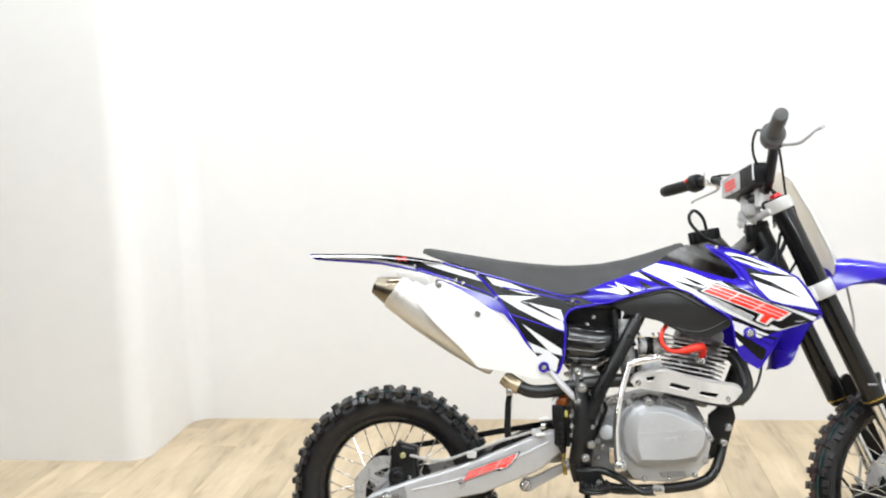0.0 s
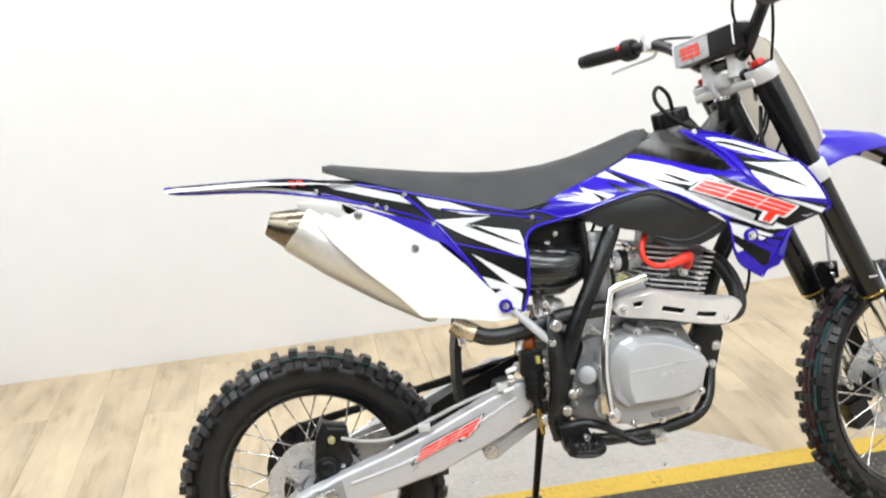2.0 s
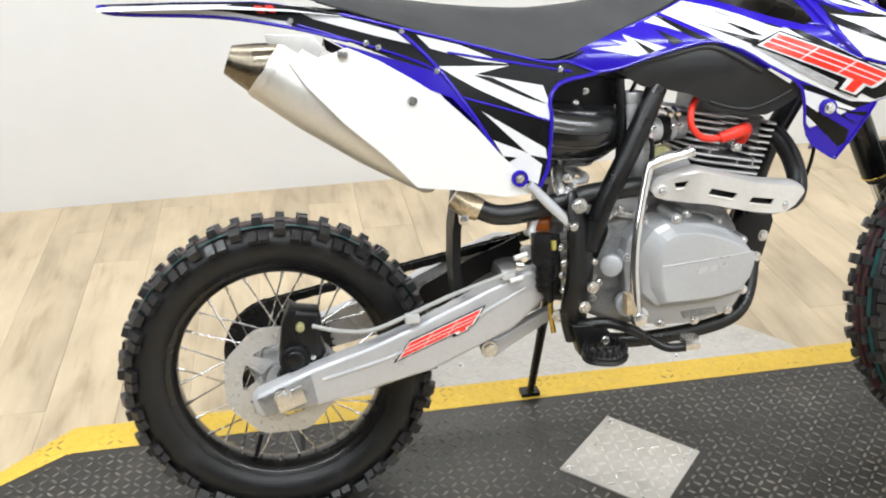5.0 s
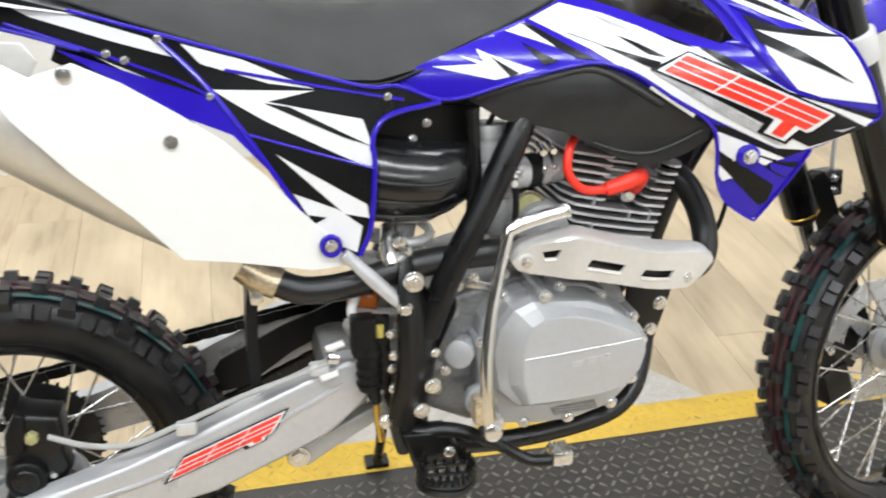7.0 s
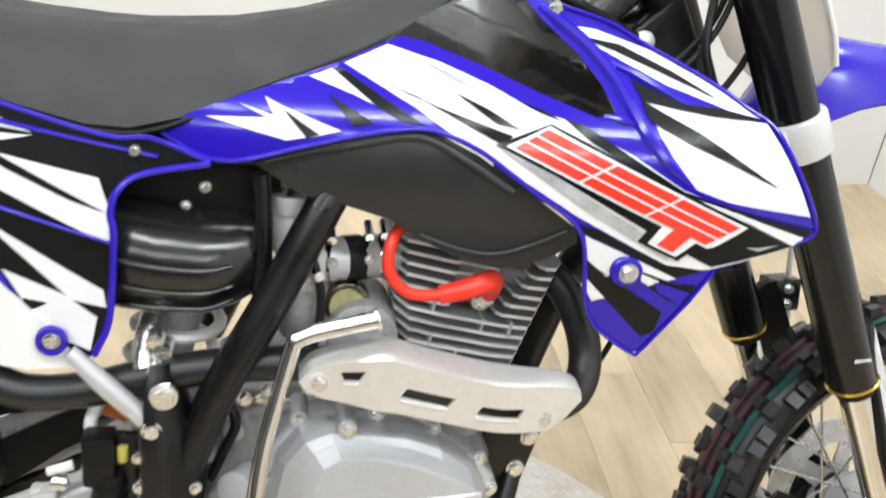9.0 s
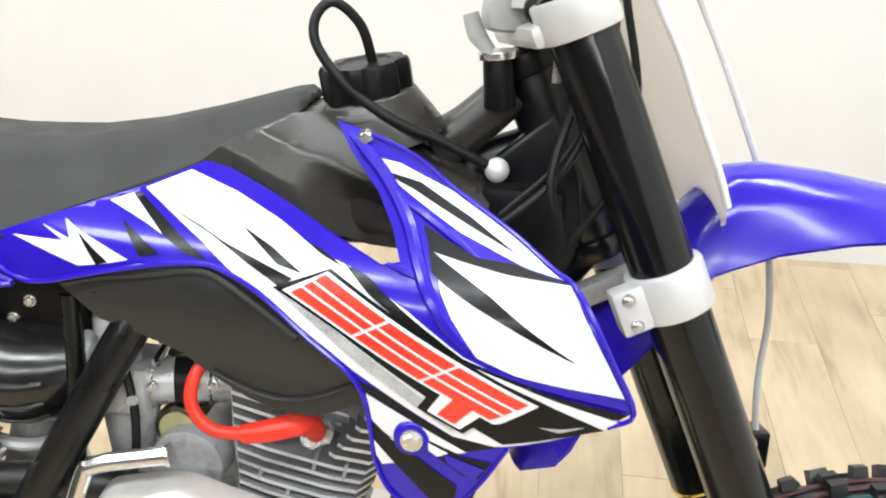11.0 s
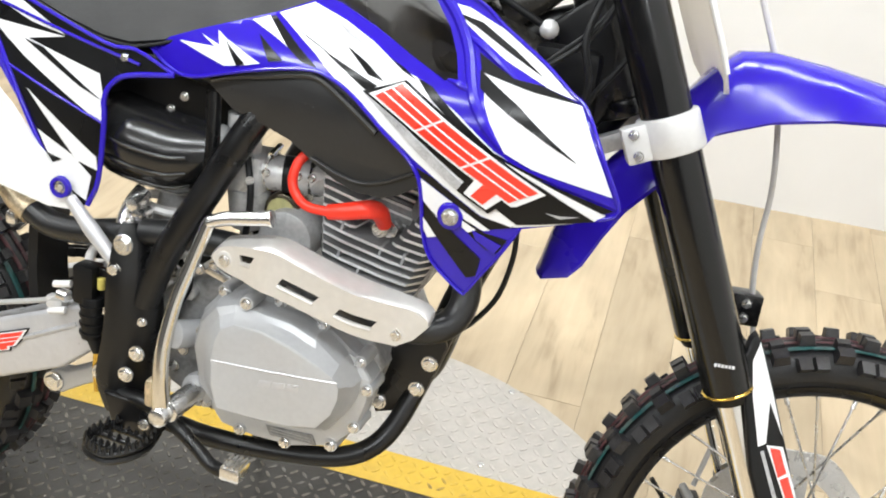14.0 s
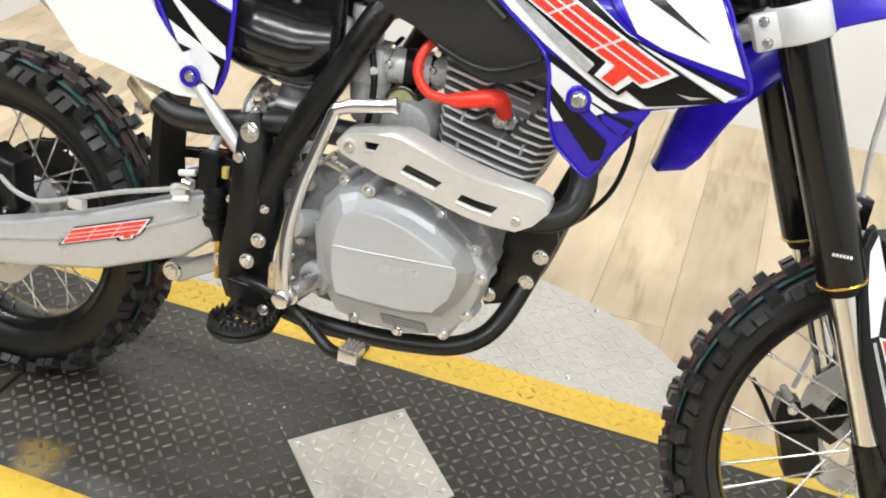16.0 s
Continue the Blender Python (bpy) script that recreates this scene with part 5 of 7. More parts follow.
for i in range(4):
    part("tip_rib", bm_box((0.6365 + i * 0.006, -0.213, 0.3215), (0.6395 + i * 0.006, -0.185, 0.3240), 0.0006), STEEL, pedal)
stand = part("side_stand", bm_tube([(0.500, 0.110, 0.335), (0.494, 0.170, 0.205), (0.488, 0.238, 0.060)], [0.011, 0.009, 0.008], 12), FRAME_PAINT, bike, "black side stand")
foot = pose(0.488, 0.245, 0.0545, LEAN, 0, 0)
part("stand_foot", bm_move(bm_box((-0.020, -0.012, -0.0045), (0.020, 0.016, 0.004), 0.002), foot), FRAME_PAINT, stand)

# chain, sprocket and chain guide on the far side
sprocket = part("rear_sprocket", bm_lathe([(0.035, 0.072), (0.088, 0.072), (0.092, 0.074), (0.088, 0.077), (0.035, 0.077), (0.035, 0.072)], REAR, 48), FRAME_PAINT, bike, "black rear sprocket")
for k in range(46):
    a = k * math.tau / 46
    part("sprocket_tooth", bm_cyl((REAR.x + 0.088 * math.cos(a), 0.0745, REAR.z + 0.088 * math.sin(a)), (REAR.x + 0.097 * math.cos(a), 0.0745, REAR.z + 0.097 * math.sin(a)), 0.0038, 0.0015, 6), FRAME_PAINT, sprocket, smooth=20)
cpath = []
for k in range(17):
    a = radians(105 + k * 10)
    cpath.append(Vector((REAR.x + 0.094 * math.cos(a), 0.0745, REAR.z + 0.094 * math.sin(a))))
top0, top1 = cpath[0], Vector((0.475, 0.0745, 0.447))
bot0, bot1 = cpath[-1], Vector((0.475, 0.0745, 0.395))
line = [top1 + (top0 - top1) * k / 30 for k in range(30)] + cpath + [bot0 + (bot1 - bot0) * k / 30 for k in range(1, 31)]
verts, faces = [], []
dist, nxt, flip = 0.0, 0.0, 0
for a, b in zip(line, line[1:]):
    seg = (b - a).length
    while nxt <= dist + seg:
        p = a + (b - a) * ((nxt - dist) / seg)
        u = (b - a).normalized()
        v = Vector((-u.z, 0, u.x))
        w = 0.0085 if flip else 0.0065
        for yy in (-w, w):
            q = len(verts)
            for du, dv, dy in [(x, y, z) for x in (-0.0080, 0.0080) for y in (-0.0068, 0.0068) for z in (-0.0009, 0.0009)]:
                verts.append(p + u * du + v * dv + Vector((0, yy + dy, 0)))
            for f in ((0, 1, 3, 2), (4, 6, 7, 5), (0, 4, 5, 1), (2, 3, 7, 6), (0, 2, 6, 4), (1, 5, 7, 3)):
                faces.append(tuple(q + k for k in f))
        flip ^= 1
        nxt += 0.0127
    dist += seg
me = bpy.data.meshes.new("chain")
me.from_pydata(verts, [], faces)
me.materials.append(FRAME_PAINT)
ob = new("chain", me)
ob.parent = bike
ob["label"] = "black roller drive chain"
guide = [(0.215, 0.320), (0.245, 0.372), (0.330, 0.412), (0.420, 0.448), (0.436, 0.420), (0.340, 0.372), (0.280, 0.330)]
part("chain_guard", bm_plate(guide, 0.045, 0.052, 0.002), BLACK_PLASTIC, bike, "black plastic chain guard")
part("mud_flap", bm_loft([[(x - 0.007, -0.085, z), (x + 0.007, -0.085, z), (x + 0.007, -0.020, z), (x - 0.007, -0.020, z)] for x, z in ((0.300, 0.560), (0.290, 0.500), (0.287, 0.440), (0.290, 0.385))]), RUBBER_SOFT, bike, "black rubber mud flap")

# rear brake caliper and hose
cal = part("rear_caliper", bm_plate([(0.01, 0.401), (0.022, 0.393), (0.058, 0.386), (0.06, 0.364), (0.057, 0.338), (0.064, 0.315), (0.048, 0.293), (0.012, 0.284), (-0.009, 0.284), (-0.014, 0.306), (-0.005, 0.365)], -0.050, -0.094, 0.008), FRAME_PAINT, bike, "black rear brake caliper")
part("caliper_rib", bm_plate([(0.01, 0.401), (0.021, 0.395), (0.015, 0.347), (-0.007, 0.345), (-0.004, 0.373)], -0.090, -0.101, 0.004), BLACK_PLASTIC, cal)
part("piston_housing", bm_cyl((0.013, -0.090, 0.313), (0.013, -0.106, 0.313), 0.026, 0.023, 28, bevel=0.003), BLACK_PLASTIC, cal)
part("piston_cap", bm_cyl((0.013, -0.105, 0.313), (0.013, -0.109, 0.313), 0.016, 0.014, 24, bevel=0.002), FRAME_PAINT, cal)
part("banjo_nut", bm_cyl((0.025, -0.092, 0.366), (0.025, -0.104, 0.366), 0.0085, 0.0075, 6, bevel=0.001), OLIVE, cal, "olive plated banjo nut")
part("pad_pin", bm_cyl((0.042, -0.092, 0.312), (0.042, -0.098, 0.312), 0.0050, seg=12, bevel=0.001), STEEL, cal)
part("caliper_arm", bm_plate([(-0.02, 0.275), (-0.005, 0.300), (0.055, 0.300), (0.075, 0.285), (0.03, 0.262)], -0.062, -0.085, 0.004), FRAME_PAINT, cal)
hose = part("brake_hose", bm_tube([(0.045, -0.104, 0.368), (0.090, -0.125, 0.362), (0.140, -0.138, 0.364), (0.200, -0.138, 0.384), (0.270, -0.138, 0.410), (0.340, -0.140, 0.432), (0.385, -0.142, 0.448)], 0.0036, 8), CLEAR_CABLE, bike, "grey braided brake hose")
for x, z in ((0.203, 0.380), (0.362, 0.438)):
    part("hose_clip", bm_box((x - 0.012, -0.144, z - 0.011), (x + 0.012, -0.130, z + 0.005), 0.004), CLAMP, hose)
# front brake caliper on the far leg
fcal = part("front_caliper", bm_move(bm_plate([(1.18, 0.252), (1.227, 0.266), (1.247, 0.21), (1.239, 0.201), (1.204, 0.193)], 0.050, 0.096, 0.007), STEER), FRAME_PAINT, bike, "black front brake caliper")
part("caliper_neck", bm_move(bm_plate([(1.172, 0.299), (1.197, 0.301), (1.214, 0.262), (1.192, 0.254), (1.175, 0.258), (1.171, 0.278)], 0.056, 0.090, 0.006), STEER), BLACK_PLASTIC, fcal)
part("caliper_bracket", bm_move(bm_plate([(1.201, 0.287), (1.213, 0.3), (1.24, 0.288), (1.252, 0.304), (1.261, 0.297), (1.257, 0.278), (1.248, 0.264), (1.259, 0.257), (1.251, 0.248), (1.23, 0.257), (1.213, 0.26)], 0.060, 0.074, 0.003), STEER), FRAME_PAINT, fcal)
part("bleed_nipple", bm_move(bm_cyl((1.183, 0.060, 0.3), (1.17, 0.060, 0.318), 0.0068, 0.0050, 14, bevel=0.001), STEER), CLEAR_CABLE, fcal, "grey rubber bleed cap")
part("caliper_pin", bm_move(bm_cyl((1.187, 0.058, 0.293), (1.187, 0.044, 0.293), 0.0072, seg=12, bevel=0.001), STEER), STEEL, fcal)
part("inlet_hose", bm_move(bm_tube([(1.13, 0.058, 0.321), (1.15, 0.058, 0.295), (1.168, 0.058, 0.269), (1.184, 0.058, 0.256)], 0.0032, 8), STEER), RUBBER_SOFT, fcal)

# ---- bodywork ----


SHROUD_Z = smooth_table([0.58, 0.64, 0.70, 0.75, 0.79, 0.84, 0.887, 0.93], [0.158, 0.170, 0.179, 0.184, 0.176, 0.134, 0.098, 0.070], 0.013)
SHROUD_X = smooth_table([0.42, 0.56, 0.66, 0.77, 0.86, 0.95, 1.03], [-0.085, -0.042, -0.022, -0.003, 0.028, 0.043, 0.030], 0.022)


def shroud_y(x, z):
    return -(SHROUD_Z(z) + SHROUD_X(x))


REAR_X = smooth_table([-0.25, 0.0, 0.15, 0.30, 0.42, 0.52], [0.045, 0.080, 0.118, 0.140, 0.150, 0.142], 0.03)
REAR_Z = smooth_table([0.70, 0.80, 0.88], [0.0, 0.020, 0.030], 0.02)


def rear_y(x, z):
    return -(REAR_X(x) - REAR_Z(z))


def plate_y(x, z):
    return -(0.150 + 0.004 * math.sin((x - 0.05) / 0.35 * math.pi) - ip(z, [0.74, 0.81], [0.0, 0.014]))


def decal(parent, poly, yfn, mat, lift, name="decal", label=""):
    return part(name, bm_panel(poly, yfn, lift, 0.0006, 0.00625), mat, parent, label, smooth=50)


def trim(parent, pts, yfn, mat, r=0.003, lift=0.0015, name="edge_bead"):
    return part(name, bm_tube([(x, yfn(x, z) - lift, z) for x, z in pts], r, 8, 4), mat, parent)


def block_mark(parent, a, b, up, yfn, lift, tail=0.0):
    """A maker's mark drawn as three plain slanted red blocks, each with two thin cuts, rimmed white and black, from a to b; tail: a stub that hangs from the last one."""
    a, b, up = Vector((a[0], 0, a[1])), Vector((b[0], 0, b[1])), Vector((up[0], 0, up[1]))
    run = b - a

    def q(u, v):
        p = a + run * u + up * v
        return (p.x, p.z)

    for grow, mat, rise in ((0.062, BLACK_DECAL, 0.0), (0.030, WHITE, 0.0008)):
        g, h = grow, grow * 3.2
        loop = [q(-g, -h)]
        if tail:
            loop += [q(0.80 - g, -h), q(0.86 - g, -tail - h), q(0.955 + g, -tail - h), q(0.925 + g, -h)]
        loop += [q(1 + g * 0.6, -h), q(1 + g, h * 0.5), q(1 + g * 0.6, 1 + h), q(-g * 0.2, 1 + h)]
        decal(parent, loop, yfn, mat, lift + rise)
    for k in range(3):
        u = 0.335 * k
        decal(parent, [q(u, 0), q(u + 0.318, 0), q(u + 0.318, 1), q(u, 1)], yfn, RED_DECAL, lift + 0.0016, "mark")
        for v in (0.31, 0.63):
            decal(parent, [q(u - 0.005, v), q(u + 0.323, v), q(u + 0.323, v + 0.06), q(u - 0.005, v + 0.06)], yfn, WHITE, lift + 0.0022, "mark_cut")
    if tail:
        decal(parent, [q(0.815, 0.0), q(0.862, -tail), q(0.945, -tail), q(0.905, 0.0)], yfn, RED_DECAL, lift + 0.0016, "mark")


# radiator-style shroud, with the arm that reaches up to the tank
SHROUD = [(0.462, 0.772), (0.500, 0.752), (0.535, 0.750), (0.591, 0.767), (0.640, 0.780), (0.682, 0.787), (0.705, 0.784), (0.735, 0.772), (0.777, 0.744), (0.806, 0.726), (0.821, 0.709), (0.827, 0.686), (0.831, 0.654), (0.837, 0.635), (0.849, 0.619), (0.880, 0.5985), (0.887, 0.6015), (0.903, 0.629), (0.919, 0.656), (0.934, 0.686), (1.004, 0.711), (1.022, 0.7235), (1.002, 0.764), (0.982, 0.798), (0.970, 0.812), (0.957, 0.819), (0.925, 0.839), (0.876, 0.863), (0.846, 0.879), (0.805, 0.890), (0.776, 0.895), (0.792, 0.876), (0.819, 0.852), (0.835, 0.830), (0.844, 0.810), (0.829, 0.806), (0.785, 0.820), (0.735, 0.8385), (0.690, 0.853), (0.670, 0.856), (0.622, 0.834), (0.528, 0.799)]
for s in (-1, 1):
    bm = bm_panel(SHROUD if s < 0 else [p for p in SHROUD if p[1] < 0.849], shroud_y, 0.0, 0.004, 0.00625)
    sh_part = part("tank_shroud", bm if s < 0 else mirror(bm), BLUE, bike, "glossy royal blue tank shroud with graphics", smooth=50)
    if s < 0:
        shroud = sh_part
L1, L2 = 0.0010, 0.0020
trim(shroud, SHROUD[0:13], shroud_y, BLUE, 0.0022)
trim(shroud, SHROUD[12:20], shroud_y, BLUE, 0.0016)
trim(shroud, SHROUD[20:30], shroud_y, BLUE, 0.0020)
# raised fork of the arm
trim(shroud, [(0.790, 0.887), (0.806, 0.876), (0.826, 0.860), (0.846, 0.836), (0.858, 0.812), (0.868, 0.794), (0.884, 0.776), (0.902, 0.760)], shroud_y, BLUE, [0.003, 0.006, 0.006, 0.006, 0.006, 0.006, 0.0058, 0.003], -0.001, "arm_ridge")
trim(shroud, [(0.842, 0.848), (0.862, 0.841), (0.880, 0.832), (0.902, 0.820)], shroud_y, BLUE, [0.002, 0.0046, 0.0046, 0.0015], 0.0, "arm_ridge")
trim(shroud, [(0.834, 0.808), (0.848, 0.806), (0.862, 0.802)], shroud_y, BLUE, [0.0015, 0.0040, 0.0015], 0.0, "arm_ridge")
# graphics of the long band: white ground, black slashes, the mark and its dark ground
decal(shroud, [(0.622, 0.8325), (0.659, 0.849), (0.703, 0.838), (0.742, 0.824), (0.779, 0.807), (0.806, 0.802), (0.854, 0.781), (0.897, 0.756), (0.935, 0.743), (1.011, 0.717), (1.002, 0.709), (0.926, 0.686), (0.893, 0.689), (0.854, 0.707), (0.814, 0.726), (0.774, 0.749), (0.727, 0.774), (0.682, 0.802)], shroud_y, WHITE, L1)
decal(shroud, [(0.648, 0.822), (0.698, 0.805), (0.760, 0.787), (0.752, 0.779), (0.713, 0.797), (0.680, 0.812)], shroud_y, BLACK_DECAL, L2)
decal(shroud, [(0.714, 0.816), (0.740, 0.806), (0.767, 0.792), (0.747, 0.795)], shroud_y, BLACK_DECAL, L2)
decal(shroud, [(0.764, 0.8145), (0.784, 0.8085), (0.801, 0.801), (0.783, 0.806)], shroud_y, BLACK_DECAL, L2)
decal(shroud, [(0.690, 0.838), (0.716, 0.829), (0.740, 0.817), (0.712, 0.826)], shroud_y, GREY_DECAL, L2)
decal(shroud, [(0.802, 0.803), (0.820, 0.799), (0.854, 0.779), (0.897, 0.755), (0.958, 0.739), (0.935, 0.741), (0.899, 0.749), (0.868, 0.763), (0.822, 0.788)], shroud_y, BLACK_DECAL, L2)
decal(shroud, [(0.752, 0.7785), (0.768, 0.783), (0.880, 0.735), (0.899, 0.751), (0.915, 0.747), (0.954, 0.730), (1.002, 0.7085), (0.960, 0.698), (0.930, 0.690), (0.905, 0.702), (0.870, 0.720), (0.835, 0.738), (0.790, 0.761)], shroud_y, BLACK_DECAL, L2)
decal(shroud, [(0.745, 0.7795), (0.754, 0.7785), (0.826, 0.741), (0.897, 0.702), (0.892, 0.694), (0.820, 0.733)], shroud_y, GREY_DECAL, 0.0026, "wordmark_bar")
decal(shroud, [(0.899, 0.752), (0.935, 0.742), (1.011, 0.7165), (1.002, 0.7095), (0.954, 0.7315)], shroud_y, WHITE, 0.0030)
decal(shroud, [(0.940, 0.741), (0.957, 0.7375), (1.018, 0.7225), (1.008, 0.718)], shroud_y, BLACK_DECAL, 0.0030)
decal(shroud, [(0.956, 0.709), (0.970, 0.7085), (0.988, 0.711), (0.970, 0.7055)], shroud_y, GREY_DECAL, 0.0030)
block_mark(shroud, (0.761, 0.7785), (0.922, 0.7105), (0.0265, 0.0165), shroud_y, 0.0034, 0.72)
# front field: white with black flashes
decal(shroud, [(0.806, 0.875), (0.834, 0.873), (0.876, 0.8605), (0.926, 0.8395), (0.969, 0.8125), (0.936, 0.819), (0.886, 0.835), (0.853, 0.850), (0.824, 0.864)], shroud_y, WHITE, L1)
decal(shroud, [(0.812, 0.868), (0.852, 0.863), (0.893, 0.8455), (0.928, 0.827), (0.888, 0.842), (0.847, 0.858)], shroud_y, BLACK_DECAL, L2)
decal(shroud, [(0.868, 0.822), (0.902, 0.818), (0.969, 0.8105), (0.981, 0.791), (1.000, 0.760), (1.014, 0.735), (0.935, 0.748), (0.907, 0.757), (0.888, 0.779), (0.877, 0.797)], shroud_y, WHITE, L1)
decal(shroud, [(0.858, 0.837), (0.878, 0.829), (0.901, 0.8215), (0.928, 0.8205), (0.968, 0.8115), (0.922, 0.814), (0.890, 0.818), (0.866, 0.8215)], shroud_y, BLACK_DECAL, L2)
decal(shroud, [(0.864, 0.823), (0.882, 0.814), (0.912, 0.800), (0.940, 0.783), (0.977, 0.761), (0.930, 0.781), (0.900, 0.793), (0.880, 0.802), (0.869, 0.808)], shroud_y, BLACK_DECAL, L2)
decal(shroud, [(0.905, 0.752), (0.935, 0.7475), (1.012, 0.7350), (1.0205, 0.7250), (0.957, 0.7395)], shroud_y, BLUE, L2)
# rear field with the jagged flash
decal(shroud, [(0.507, 0.784), (0.558, 0.787), (0.536, 0.796), (0.564, 0.789), (0.556, 0.803), (0.570, 0.797), (0.619, 0.781), (0.598, 0.775), (0.574, 0.770)], shroud_y, WHITE, L1)
decal(shroud, [(0.570, 0.796), (0.586, 0.786), (0.601, 0.777), (0.591, 0.7735)], shroud_y, BLACK_DECAL, L2)
decal(shroud, [(0.593, 0.8205), (0.612, 0.8275), (0.647, 0.8025), (0.630, 0.809)], shroud_y, WHITE, L1)
decal(shroud, [(0.613, 0.8275), (0.619, 0.829), (0.660, 0.805), (0.688, 0.790), (0.668, 0.792), (0.646, 0.803)], shroud_y, BLACK_DECAL, L1)
decal(shroud, [(0.608, 0.809), (0.646, 0.789), (0.629, 0.785)], shroud_y, BLACK_DECAL, L1)
# lower fin
decal(shroud, [(0.818, 0.7185), (0.838, 0.7135), (0.893, 0.688), (0.930, 0.687), (0.903, 0.677), (0.855, 0.698), (0.824, 0.710)], shroud_y, BLACK_DECAL, L1)
decal(shroud, [(0.824, 0.709), (0.855, 0.697), (0.904, 0.6765), (0.897, 0.674), (0.868, 0.683), (0.846, 0.673), (0.829, 0.687), (0.827, 0.697)], shroud_y, WHITE, L1)
decal(shroud, [(0.829, 0.6855), (0.857, 0.668), (0.898, 0.643), (0.895, 0.622), (0.885, 0.617), (0.860, 0.641), (0.831, 0.668)], shroud_y, BLACK_DECAL, L1)
decal(shroud, [(0.831, 0.669), (0.848, 0.6525), (0.838, 0.6485), (0.833, 0.656)], shroud_y, WHITE, L2)
decal(shroud, [(0.873, 0.682), (0.899, 0.672), (0.923, 0.671), (0.914, 0.654), (0.901, 0.655), (0.882, 0.667)], shroud_y, BLACK_DECAL, L1)
decal(shroud, [(0.874, 0.679), (0.890, 0.673), (0.882, 0.668), (0.875, 0.672)], shroud_y, WHITE, L2)
decal(shroud, [(0.886, 0.672), (0.918, 0.664), (0.911, 0.653), (0.891, 0.662)], shroud_y, BLUE, L2)
part("bolt_collar", bm_cyl((0.862, shroud_y(0.862, 0.680) + 0.002, 0.680), (0.862, shroud_y(0.862, 0.680) - 0.005, 0.680), 0.0155, 0.0135, 24, bevel=0.002), BLUE, shroud)
bolt(shroud, 0.862, shroud_y(0.862, 0.680) - 0.005, 0.680, 0.0075)
bolt(shroud, 0.803, shroud_y(0.803, 0.887) - 0.001, 0.887, 0.0055)

# tank and filler
tank = part("fuel_tank", bm_loft([[(x, w * math.copysign(abs(math.cos(a)) ** 0.7, math.cos(a)), zc + h * math.copysign(abs(math.sin(a)) ** 0.7, math.sin(a))) for a in [k * math.tau / 28 for k in range(28)]] for x, w, zc, h in ((0.58, 0.060, 0.805, 0.030), (0.64, 0.072, 0.815, 0.045), (0.69, 0.078, 0.826, 0.056), (0.75, 0.080, 0.834, 0.062), (0.81, 0.076, 0.828, 0.054), (0.86, 0.068, 0.818, 0.040), (0.90, 0.056, 0.808, 0.030))]), TANK_PLASTIC, bike, "black plastic fuel tank", smooth=60)


def flank_y(x, z):
    """The tank's side: a shoulder leaning in above the crease, hollowed behind the shroud's arm below it."""
    crease = 0.879 - (x - 0.728) * 0.40
    above, below = max(0.0, z - crease), max(0.0, crease - z)
    hollow = max(0.0, min(0.034, (x - 0.752) * 0.75)) * min(1.0, below / 0.030)
    return -0.102 + above * 1.15 + hollow + max(0.0, 0.735 - x) * 0.22 - min(below, 0.028) * 0.42 * max(0.0, min(1.0, (0.785 - x) / 0.04))


FLANK = [(0.652, 0.845), (0.664, 0.854), (0.680, 0.868), (0.705, 0.882), (0.735, 0.896), (0.775, 0.897), (0.800, 0.888), (0.848, 0.852), (0.882, 0.824), (0.880, 0.780), (0.800, 0.785), (0.740, 0.815), (0.680, 0.826)]
part("tank_flank", bm_panel(FLANK, flank_y, 0.0, 0.004, 0.005), TANK_PLASTIC, tank, smooth=60)
CAP = Matrix.Translation((0.790, -0.030, 0.906)) @ pose(0, 0, 0, 4, -11, 0)
part("filler_neck", bm_move(bm_cyl((0.004, 0, -0.040), (0, 0, 0.002), 0.060, 0.040, 32, bevel=0.003), CAP), TANK_PLASTIC, tank)
part("neck_ring", bm_move(bm_cyl((0, 0, -0.012), (0, 0, -0.006), 0.0475, 0.0445, 36, bevel=0.001), CAP), TANK_PLASTIC, tank)
# the cap's rim is cut into broad finger grips
rings = []
for z, k in ((0.0, 0.97), (0.003, 1.0), (0.026, 1.0), (0.030, 0.95), (0.031, 0.62), (0.029, 0.56), (0.029, 0.3)):
    rings.append([(k * (0.0375 + 0.0026 * max(-0.75, min(0.75, 1.6 * math.cos(8 * a)))) * math.cos(a), k * (0.0375 + 0.0026 * max(-0.75, min(0.75, 1.6 * math.cos(8 * a)))) * math.sin(a), z) for a in [q * math.tau / 96 for q in range(96)]])
cap = part("filler_cap", bm_move(bm_loft(rings), CAP), BLACK_PLASTIC, bike, "round black filler cap with finger grips", smooth=35)
vent = part("vent_hose", bm_tube([(0.793, -0.032, 0.934), (0.783, -0.040, 0.966), (0.762, -0.047, 0.984), (0.748, -0.053, 0.972), (0.751, -0.060, 0.949), (0.778, -0.067, 0.919), (0.818, -0.073, 0.895), (0.857, -0.069, 0.880), (0.890, -0.063, 0.864), (0.901, -0.060, 0.859)], 0.0043, 10), RUBBER_SOFT, bike, "looped black tank vent hose")
bm = bmesh.new()
bmesh.ops.create_uvsphere(bm, u_segments=16, v_segments=10, radius=0.0105, matrix=Matrix.Translation((0.905, -0.060, 0.857)))
part("vent_valve", bm, CLAMP, vent, "small pale round vent valve")

# black cover below the shroud
AB = [(0.547, 0.746), (0.586, 0.763), (0.622, 0.771), (0.674, 0.784), (0.700, 0.782), (0.735, 0.766), (0.777, 0.739), (0.822, 0.709), (0.822, 0.697), (0.798, 0.680), (0.776, 0.670), (0.745, 0.669), (0.722, 0.675), (0.693, 0.688), (0.661, 0.706), (0.622, 0.716), (0.586, 0.722), (0.563, 0.737)]


